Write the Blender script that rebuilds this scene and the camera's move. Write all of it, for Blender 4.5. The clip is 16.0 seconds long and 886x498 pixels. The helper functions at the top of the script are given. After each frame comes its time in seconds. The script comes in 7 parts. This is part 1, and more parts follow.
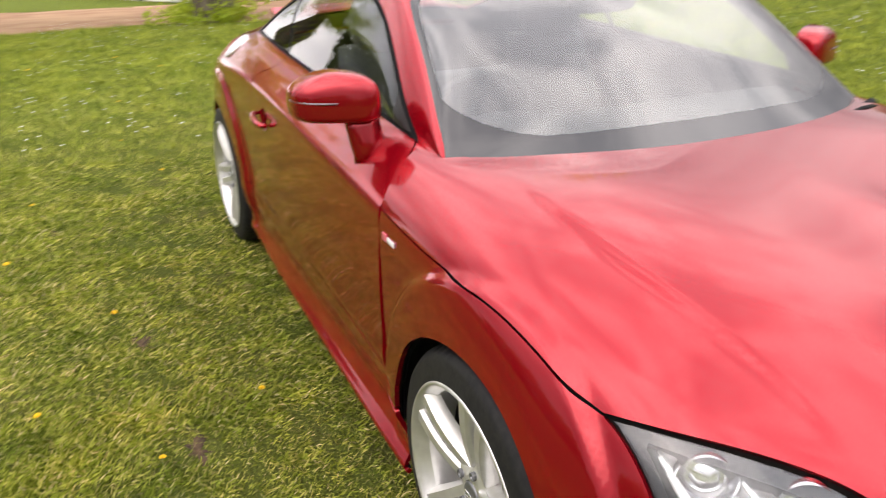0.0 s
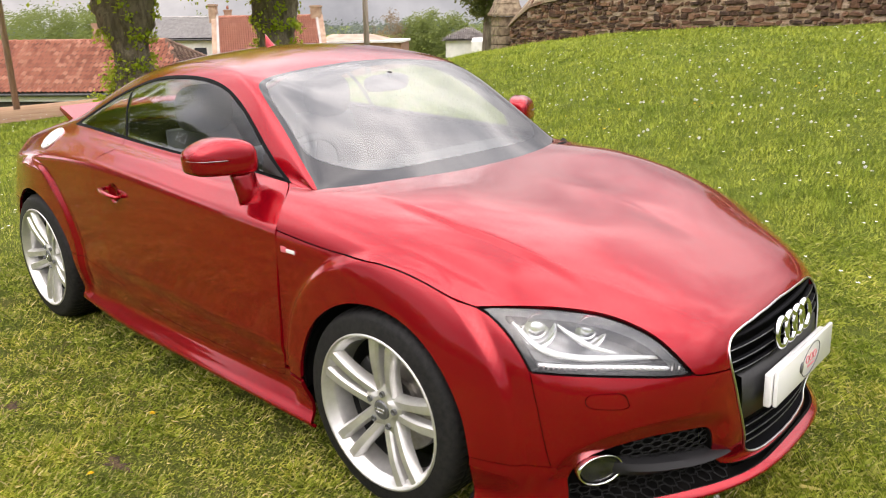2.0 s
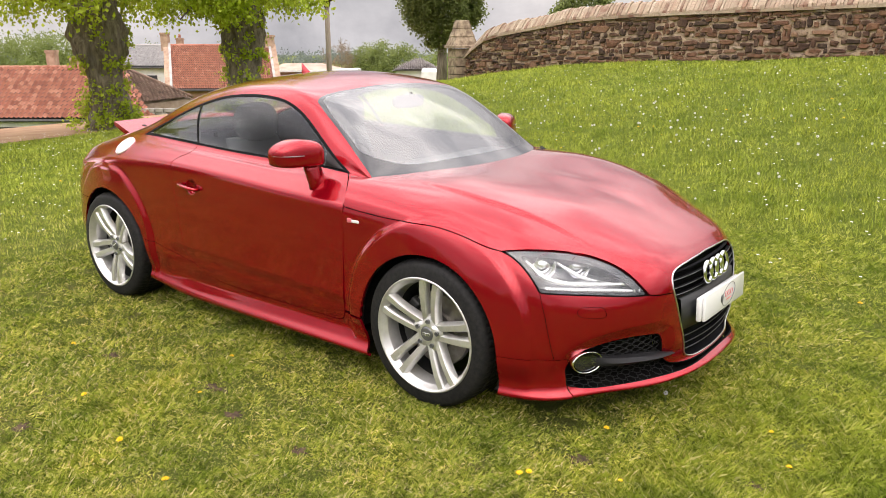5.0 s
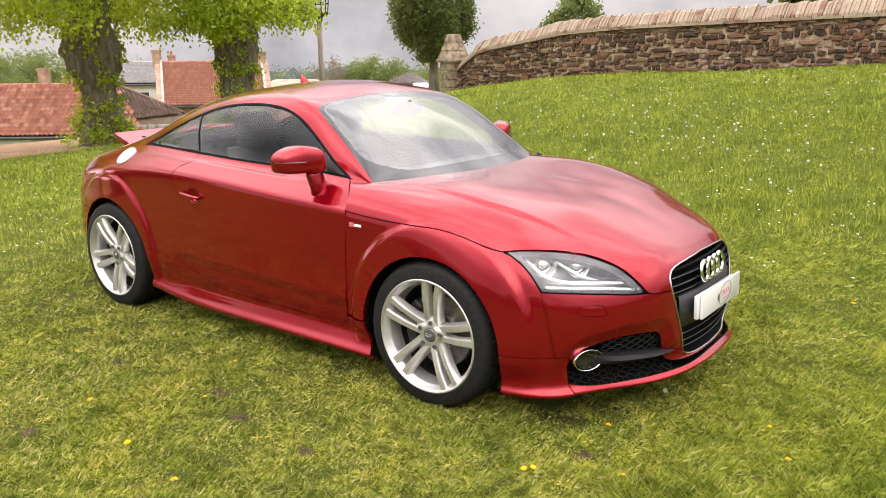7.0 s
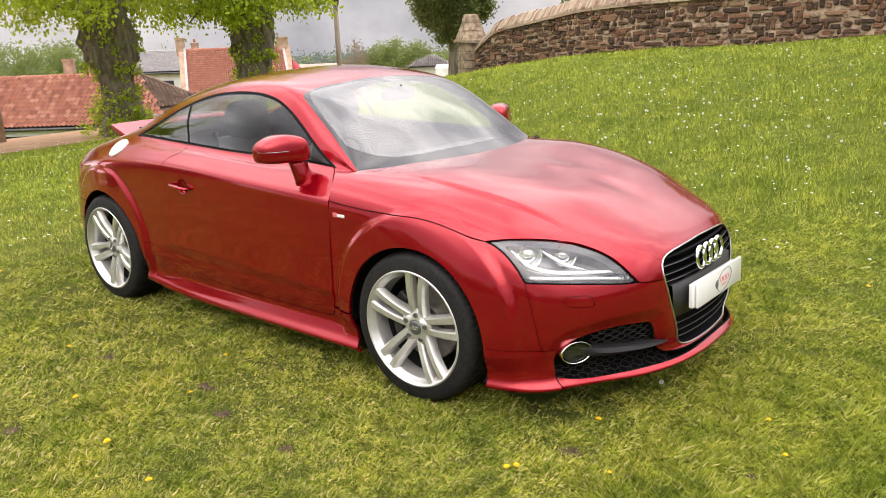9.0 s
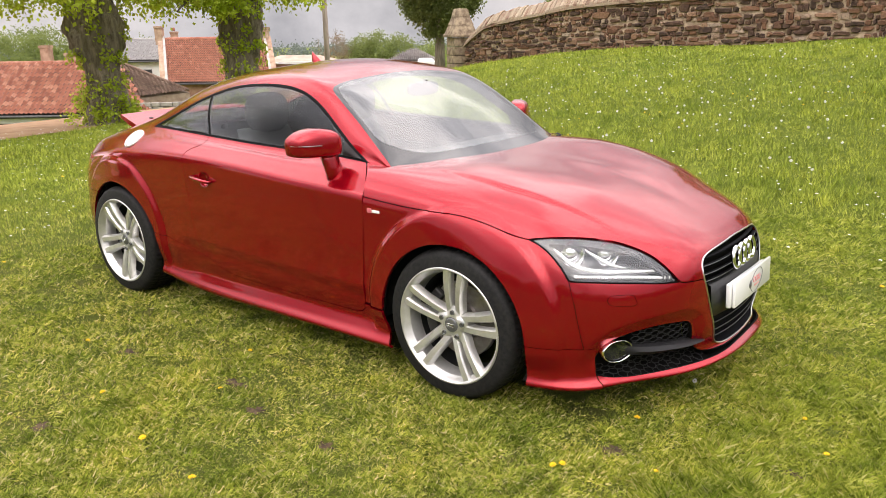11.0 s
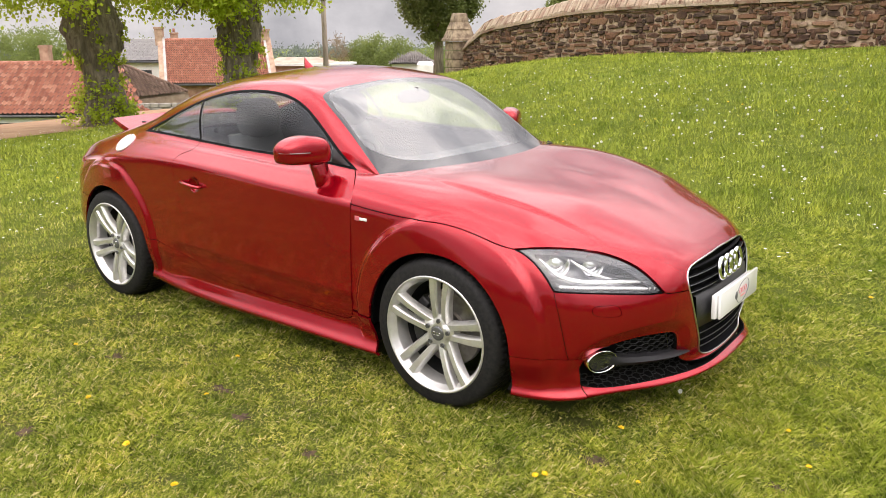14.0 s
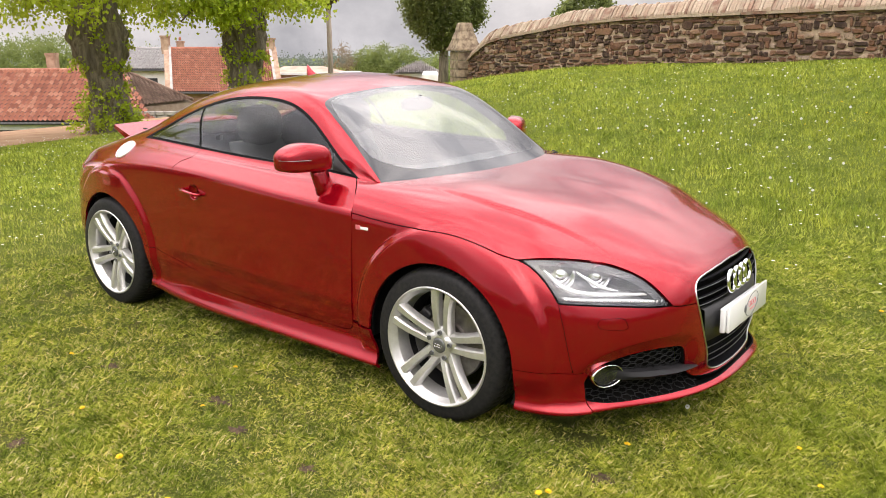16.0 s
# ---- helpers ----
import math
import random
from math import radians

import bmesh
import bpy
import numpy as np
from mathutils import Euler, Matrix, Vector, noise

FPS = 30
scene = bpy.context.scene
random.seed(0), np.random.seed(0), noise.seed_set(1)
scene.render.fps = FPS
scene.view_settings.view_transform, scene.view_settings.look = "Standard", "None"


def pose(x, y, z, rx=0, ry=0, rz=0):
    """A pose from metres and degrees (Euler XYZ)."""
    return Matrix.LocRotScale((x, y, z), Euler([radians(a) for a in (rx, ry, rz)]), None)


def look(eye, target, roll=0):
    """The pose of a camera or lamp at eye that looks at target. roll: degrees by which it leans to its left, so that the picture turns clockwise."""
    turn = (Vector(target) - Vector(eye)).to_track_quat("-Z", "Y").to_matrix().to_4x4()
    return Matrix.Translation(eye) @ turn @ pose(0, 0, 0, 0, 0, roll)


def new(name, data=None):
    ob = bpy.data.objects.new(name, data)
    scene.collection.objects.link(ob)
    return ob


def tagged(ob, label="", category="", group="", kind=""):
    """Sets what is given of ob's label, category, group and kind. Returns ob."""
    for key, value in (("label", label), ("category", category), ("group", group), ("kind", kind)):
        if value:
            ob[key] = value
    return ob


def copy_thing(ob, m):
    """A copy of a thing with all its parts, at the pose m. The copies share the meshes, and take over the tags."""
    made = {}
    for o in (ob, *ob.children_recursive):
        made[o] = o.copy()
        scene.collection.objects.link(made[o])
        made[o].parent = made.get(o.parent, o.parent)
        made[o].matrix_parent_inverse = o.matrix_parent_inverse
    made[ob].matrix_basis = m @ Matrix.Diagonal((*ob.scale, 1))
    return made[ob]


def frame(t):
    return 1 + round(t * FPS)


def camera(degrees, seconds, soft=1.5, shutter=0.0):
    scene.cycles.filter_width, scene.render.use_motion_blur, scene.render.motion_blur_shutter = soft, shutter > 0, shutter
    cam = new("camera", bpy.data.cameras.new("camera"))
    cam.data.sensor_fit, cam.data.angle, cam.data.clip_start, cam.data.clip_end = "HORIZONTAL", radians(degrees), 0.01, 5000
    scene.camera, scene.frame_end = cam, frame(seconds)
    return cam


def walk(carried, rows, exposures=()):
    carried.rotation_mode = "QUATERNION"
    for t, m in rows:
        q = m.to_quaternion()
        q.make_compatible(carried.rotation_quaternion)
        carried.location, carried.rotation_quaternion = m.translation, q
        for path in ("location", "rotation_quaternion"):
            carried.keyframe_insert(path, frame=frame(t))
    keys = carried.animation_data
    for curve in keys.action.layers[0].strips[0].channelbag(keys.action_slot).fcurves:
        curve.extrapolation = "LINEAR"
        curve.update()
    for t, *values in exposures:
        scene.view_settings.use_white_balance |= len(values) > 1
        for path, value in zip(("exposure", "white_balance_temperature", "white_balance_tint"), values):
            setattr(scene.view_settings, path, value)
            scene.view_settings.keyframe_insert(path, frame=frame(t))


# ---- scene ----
cam = camera(60.3, 16.0, 0.4, 0.5)
PATH = [
    (0, (2.368, -1.464, 1.463), (0.714, -0.678, 0.659), -0.6),
    (0.5, (2.437, -1.708, 1.499), (0.944, -0.594, 0.771), 0.6),
    (1, (2.613, -1.833, 1.503), (1.215, -0.58, 0.816), -0.3),
    (1.5, (2.78, -2.032, 1.524), (1.425, -0.71, 0.876), -1.0),
    (2, (2.799, -2.301, 1.494), (1.519, -0.882, 0.907), -0.8),
    (2.5, (2.851, -2.579, 1.49), (1.603, -1.122, 0.924), -0.5),
    (3, (2.984, -2.716, 1.501), (1.75, -1.241, 0.954), -0.1),
    (3.5, (3.152, -2.874, 1.494), (1.924, -1.392, 0.952), 0.0),
    (4, (3.188, -3.023, 1.502), (1.976, -1.52, 0.978), 0.1),
    (4.2, (3.159, -3.113, 1.517), (1.963, -1.601, 0.985), 0.2),
    (6.5, (3.181, -3.283, 1.495), (2.004, -1.74, 1.013), -0.3),
    (7, (3.174, -3.305, 1.48), (1.998, -1.76, 1.0), -0.6),
    (7.5, (3.181, -3.319, 1.485), (2.0, -1.782, 0.993), -0.9),
    (8, (3.203, -3.267, 1.5), (2.008, -1.745, 0.997), -1.3),
    (8.5, (3.229, -3.175, 1.501), (2.014, -1.671, 0.986), -1.7),
    (9, (3.253, -3.104, 1.482), (2.025, -1.615, 0.958), -2.1),
    (9.5, (3.218, -3.095, 1.484), (1.995, -1.604, 0.951), -2.2),
    (10, (3.134, -3.156, 1.493), (1.927, -1.654, 0.956), -2.0),
    (12.5, (3.017, -3.275, 1.499), (1.867, -1.731, 0.958), 0.0),
    (13, (3.053, -3.255, 1.503), (1.898, -1.718, 0.954), 0.1),
    (13.5, (3.076, -3.24, 1.51), (1.91, -1.71, 0.963), -0.1),
    (14, (3.081, -3.218, 1.52), (1.906, -1.69, 0.987), -0.4),
    (14.5, (3.084, -3.209, 1.519), (1.905, -1.679, 1.0), -0.5),
    (15, (3.08, -3.205, 1.513), (1.899, -1.674, 1.002), -0.4),
    (15.5, (3.069, -3.187, 1.508), (1.885, -1.657, 0.999), -0.3),
    (16, (3.046, -3.162, 1.505), (1.859, -1.635, 0.996), -0.1),
]
walk(cam, [(t, look(eye, target, roll)) for t, eye, target, roll in PATH], [(0, -0.36, 7000, 17), (1.5, -0.32, 7000, 17), (3.0, -0.25, 7000, 17), (16, -0.24, 7000, 17)])

# ---------------------------------------------------------------- sky and sun
SUN_AZ, SUN_EL = radians(155), radians(52)
world = bpy.data.worlds.new("sky")
scene.world = world
world.use_nodes = True
wn, wl = world.node_tree.nodes, world.node_tree.links
wn.clear()
w_out, w_bg, w_sky = wn.new("ShaderNodeOutputWorld"), wn.new("ShaderNodeBackground"), wn.new("ShaderNodeTexSky")
w_sky.sky_type, w_sky.sun_disc = "NISHITA", False
w_sky.sun_elevation, w_sky.sun_rotation = SUN_EL, SUN_AZ
w_sky.air_density, w_sky.dust_density = 1.2, 2.5
w_co, w_map = wn.new("ShaderNodeTexCoord"), wn.new("ShaderNodeMapping")
w_map.inputs["Scale"].default_value = (1.0, 1.0, 1.5)
w_map.inputs["Rotation"].default_value = (0.0, 0.0, 0.6)
w_big = wn.new("ShaderNodeTexNoise")
w_big.inputs["Scale"].default_value, w_big.inputs["Detail"].default_value, w_big.inputs["Roughness"].default_value = 3.6, 8.0, 0.60
w_big.inputs["Distortion"].default_value = 0.1
w_ramp = wn.new("ShaderNodeValToRGB")
w_ramp.color_ramp.elements[0].position, w_ramp.color_ramp.elements[0].color = 0.38, (6.2, 6.45, 6.95, 1)
w_ramp.color_ramp.elements[1].position, w_ramp.color_ramp.elements[1].color = 0.62, (11.8, 11.9, 12.2, 1)
w_mix = wn.new("ShaderNodeMix")
w_mix.data_type = "RGBA"
w_mix.inputs["Factor"].default_value = 0.88
wl.new(w_co.outputs["Generated"], w_map.inputs["Vector"])
wl.new(w_map.outputs["Vector"], w_big.inputs["Vector"])
wl.new(w_big.outputs["Fac"], w_ramp.inputs["Fac"])
wl.new(w_sky.outputs["Color"], w_mix.inputs["A"])
wl.new(w_ramp.outputs["Color"], w_mix.inputs["B"])
# a thick cloud cover is far brighter overhead than near the horizon
w_sep, w_up = wn.new("ShaderNodeSeparateXYZ"), wn.new("ShaderNodeMapRange")
w_up.interpolation_type = "SMOOTHSTEP"
w_up.inputs["From Min"].default_value, w_up.inputs["From Max"].default_value = 0.18, 0.82
w_up.inputs["To Min"].default_value, w_up.inputs["To Max"].default_value = 0.98, 4.8
w_mul = wn.new("ShaderNodeMix")
w_mul.data_type, w_mul.blend_type = "RGBA", "MULTIPLY"
w_mul.inputs["Factor"].default_value = 1.0
wl.new(w_co.outputs["Generated"], w_sep.inputs["Vector"])
wl.new(w_sep.outputs["Z"], w_up.inputs["Value"])
wl.new(w_mix.outputs["Result"], w_mul.inputs["A"])
wl.new(w_up.outputs["Result"], w_mul.inputs["B"])
# and a bright break in it low behind the trees
w_dot, w_glow, w_mul2 = wn.new("ShaderNodeVectorMath"), wn.new("ShaderNodeMapRange"), wn.new("ShaderNodeMix")
w_dot.operation = "DOT_PRODUCT"
w_dot.inputs[1].default_value = (-0.94, -0.34, 0.08)
w_glow.interpolation_type = "SMOOTHSTEP"
w_glow.inputs["From Min"].default_value, w_glow.inputs["From Max"].default_value = 0.92, 0.99
w_glow.inputs["To Min"].default_value, w_glow.inputs["To Max"].default_value = 1.0, 3.5
w_mul2.data_type, w_mul2.blend_type = "RGBA", "MULTIPLY"
w_mul2.inputs["Factor"].default_value = 1.0
wl.new(w_co.outputs["Generated"], w_dot.inputs[0])
wl.new(w_dot.outputs["Value"], w_glow.inputs["Value"])
wl.new(w_mul.outputs["Result"], w_mul2.inputs["A"])
wl.new(w_glow.outputs["Result"], w_mul2.inputs["B"])
# a darker bank of cloud stands low over the far end of the wall
w_dot2, w_dim, w_mul3 = wn.new("ShaderNodeVectorMath"), wn.new("ShaderNodeMapRange"), wn.new("ShaderNodeMix")
w_dot2.operation = "DOT_PRODUCT"
w_dot2.inputs[1].default_value = (-.715, .695, .07)
w_dim.interpolation_type = "SMOOTHSTEP"
w_dim.inputs["From Min"].default_value, w_dim.inputs["From Max"].default_value = 0.955, 0.998
w_mul3.data_type, w_mul3.blend_type = "RGBA", "MULTIPLY"
w_mul3.inputs["B"].default_value = (0.74, 0.765, 0.80, 1)
wl.new(w_co.outputs["Generated"], w_dot2.inputs[0])
wl.new(w_dot2.outputs["Value"], w_dim.inputs["Value"])
wl.new(w_dim.outputs["Result"], w_mul3.inputs["Factor"])
wl.new(w_mul2.outputs["Result"], w_mul3.inputs["A"])
wl.new(w_mul3.outputs["Result"], w_bg.inputs["Color"])
w_bg.inputs["Strength"].default_value = 0.10
wl.new(w_bg.outputs["Background"], w_out.inputs["Surface"])
sun = new("sun", bpy.data.lights.new("sun", "SUN"))
sun.data.energy, sun.data.angle, sun.data.color = 0.85, radians(60), (1.0, 0.95, 0.88)
sun.matrix_world = look((0, 0, 0), (-math.sin(SUN_AZ) * math.cos(SUN_EL), -math.cos(SUN_AZ) * math.cos(SUN_EL), -math.sin(SUN_EL)))


# ---------------------------------------------------------------- materials
class Mat:
    """A small node material builder."""

    def __init__(self, name):
        self.m = bpy.data.materials.new(name)
        self.m.use_nodes = True
        self.n, self.l = self.m.node_tree.nodes, self.m.node_tree.links
        self.p = self.n["Principled BSDF"]
        self.out = self.n["Material Output"]
        self.co = None

    def set(self, **kw):
        for k, v in kw.items():
            self.p.inputs[k.replace("_", " ")].default_value = v
        return self

    def coord(self, kind="Object"):
        if self.co is None:
            self.co = self.n.new("ShaderNodeTexCoord")
        return self.co.outputs[kind]

    def noise(self, scale, detail=4.0, rough=0.55, stretch=None, kind="Object", distort=0.0):
        t = self.n.new("ShaderNodeTexNoise")
        t.inputs["Scale"].default_value, t.inputs["Detail"].default_value, t.inputs["Roughness"].default_value = scale, detail, rough
        t.inputs["Distortion"].default_value = distort
        src = self.coord(kind)
        if stretch:
            mp = self.n.new("ShaderNodeMapping")
            mp.inputs["Scale"].default_value = stretch
            self.l.new(src, mp.inputs["Vector"])
            src = mp.outputs["Vector"]
        self.l.new(src, t.inputs["Vector"])
        return t.outputs["Fac"]

    def ramp(self, fac, *stops):
        r = self.n.new("ShaderNodeValToRGB")
        e = r.color_ramp.elements
        while len(e) < len(stops):
            e.new(0.5)
        for el, (pos, col) in zip(e, stops):
            el.position, el.color = pos, (*col, 1) if len(col) == 3 else col
        self.l.new(fac, r.inputs["Fac"])
        return r.outputs["Color"]

    def mix(self, fac, a, b, blend="MIX"):
        x = self.n.new("ShaderNodeMix")
        x.data_type, x.blend_type = "RGBA", blend
        for sock, v in (("Factor", fac), ("A", a), ("B", b)):
            if isinstance(v, (int, float)):
                x.inputs[sock].default_value = v
            elif isinstance(v, tuple):
                x.inputs[sock].default_value = (*v, 1)
            else:
                self.l.new(v, x.inputs[sock])
        return x.outputs["Result"]

    def random(self, kind="object"):
        if kind == "object":
            return self.n.new("ShaderNodeObjectInfo").outputs["Random"]
        return self.n.new("ShaderNodeNewGeometry").outputs["Random Per Island"]

    def to(self, sock, value):
        self.l.new(value, self.p.inputs[sock])
        return self

    def bump(self, height, strength, dist=0.01):
        b = self.n.new("ShaderNodeBump")
        b.inputs["Strength"].default_value, b.inputs["Distance"].default_value = strength, dist
        self.l.new(height, b.inputs["Height"])
        self.l.new(b.outputs["Normal"], self.p.inputs["Normal"])
        return self

    def rough(self, fac, lo, hi):
        r = self.n.new("ShaderNodeMapRange")
        r.inputs["To Min"].default_value, r.inputs["To Max"].default_value = lo, hi
        self.l.new(fac, r.inputs["Value"])
        self.l.new(r.outputs["Result"], self.p.inputs["Roughness"])
        return self


def plain(name, col, rough=0.5, metal=0.0, **kw):
    m = Mat(name).set(Base_Color=(*col, 1), Roughness=rough, Metallic=metal)
    m.set(**kw)
    return m


def worn(name, a, b, scale, rough=0.6, metal=0.0, bump=0.2, dist=0.004, detail=6.0, stretch=None):
    """Two tones mixed by noise, with fine relief."""
    m = Mat(name).set(Roughness=rough, Metallic=metal)
    f = m.noise(scale, detail, stretch=stretch)
    m.to("Base Color", m.ramp(f, (0.35, a), (0.65, b)))
    if bump:
        m.bump(m.noise(scale * 6, 4.0, stretch=stretch), bump, dist)
    return m


def glass_mat(name, tint, normal_gloss=.045, rise=4.2):
    """A thin pane: tinted clear, with mirror-like gloss that grows towards a glancing view."""
    m = Mat(name)
    m.n.remove(m.p)
    tr, gl, lw, mx = m.n.new("ShaderNodeBsdfTransparent"), m.n.new("ShaderNodeBsdfGlossy"), m.n.new("ShaderNodeLayerWeight"), m.n.new("ShaderNodeMixShader")
    po, mr = m.n.new("ShaderNodeMath"), m.n.new("ShaderNodeMapRange")
    po.operation, po.inputs[1].default_value = "POWER", rise
    lw.inputs["Blend"].default_value = .5
    mr.inputs["To Min"].default_value = normal_gloss
    m.l.new(lw.outputs["Facing"], po.inputs[0])
    m.l.new(po.outputs[0], mr.inputs["Value"])
    tr.inputs["Color"].default_value, gl.inputs["Roughness"].default_value = (*tint, 1), 0.008
    gl.inputs["Color"].default_value = (1, 1, 1, 1)
    m.l.new(mr.outputs["Result"], mx.inputs["Fac"])
    m.l.new(tr.outputs["BSDF"], mx.inputs[1])
    m.l.new(gl.outputs["BSDF"], mx.inputs[2])
    m.l.new(mx.outputs["Shader"], m.out.inputs["Surface"])
    return m


paint = Mat("red_paint").set(Metallic=0.62, Roughness=0.20, Specular_IOR_Level=0.05, Coat_Weight=0.9, Coat_Roughness=0.04, Coat_IOR=1.50)
flake = paint.noise(900, 2.0)
paint.to("Base Color", paint.mix(paint.noise(1.4, 3.0), paint.ramp(flake, (0.3, (0.28, 0.002, 0.009)), (0.7, (0.36, 0.004, 0.012))), (0.32, 0.003, 0.010)))
black_trim = worn("black_plastic", (0.012, 0.012, 0.013), (0.02, 0.02, 0.021), 60, 0.45, bump=0.1, dist=0.001)
black_gloss = plain("black_gloss", (0.008, 0.008, 0.009), 0.08, Coat_Weight=0.6)
rubber = worn("rubber_seal", (0.006, 0.006, 0.007), (0.011, 0.011, 0.011), 40, 0.6, bump=0.1, dist=0.001).set(Specular_IOR_Level=.06)
# near-black: the shade of gaps, recesses and hollows is put into this colour
dark_void = worn("void_shade", (0.006, 0.006, 0.006), (0.012, 0.011, 0.010), 12, 0.9, bump=0.0).set(Specular_IOR_Level=.05)
chrome = plain("chrome", (0.80, 0.80, 0.82), 0.06, 1.0)
satin = plain("satin_aluminium", (0.72, 0.72, 0.73), 0.28, 1.0)
glass_front = glass_mat("windscreen_glass", (0.80, 0.86, 0.83), .15)
glass_side = glass_mat("side_glass", (0.88, 0.93, 0.93), .046, 3.6)
lens_clear = glass_mat("lens_glass", (0.96, 0.97, 0.97), .075)


# ---------------------------------------------------------------- car body surfaces
# The car stands along x, nose to +x, wheels on z = 0. Every section below is one half, as (x, half width, height).
def spline(knots, data, q):
    """Natural cubic spline through data at knots, read at q."""
    k, d = np.asarray(knots, float), np.asarray(data, float)
    n, h = len(k), np.diff(knots)
    A, rhs = np.zeros((n, n)), np.zeros_like(d)
    A[0, 0] = A[-1, -1] = 1
    for i in range(1, n - 1):
        A[i, i - 1], A[i, i], A[i, i + 1] = h[i - 1], 2 * (h[i - 1] + h[i]), h[i]
        rhs[i] = 6 * ((d[i + 1] - d[i]) / h[i] - (d[i] - d[i - 1]) / h[i - 1])
    m = np.linalg.solve(A, rhs.reshape(n, -1)).reshape(d.shape)
    i = np.clip(np.searchsorted(k, q) - 1, 0, n - 2)
    s = (slice(None),) + (None,) * (d.ndim - 1)
    a, b, hh = (k[i + 1] - q)[s], (q - k[i])[s], h[i][s]
    return m[i] * a ** 3 / (6 * hh) + m[i + 1] * b ** 3 / (6 * hh) + (d[i] / hh - m[i] * hh / 6) * a + (d[i + 1] / hh - m[i + 1] * hh / 6) * b


def blur(grid, axis, sigma):
    """Fairs a grid of points along one axis; the outer rows stay."""
    r = int(3 * sigma) + 1
    w = np.exp(-0.5 * (np.arange(-r, r + 1) / sigma) ** 2)
    w /= w.sum()
    g = np.moveaxis(grid, axis, 0)
    head = 2 * g[:1] - g[1:r + 1][::-1]
    tail = 2 * g[-1:] - g[-r - 1:-1][::-1]
    p = np.concatenate([head, g, tail])
    out = sum(w[j] * p[j:j + len(g)] for j in range(2 * r + 1))
    return np.moveaxis(out, 0, axis)


def knots_of(net):
    """Chord lengths along the first axis, as a mean over the second."""
    d = np.linalg.norm(np.diff(net, axis=0), axis=2).mean(axis=1)
    return np.concatenate([[0], np.cumsum(np.maximum(d, 0.02))])


MIRROR = np.array([1.0, -1.0, 1.0])

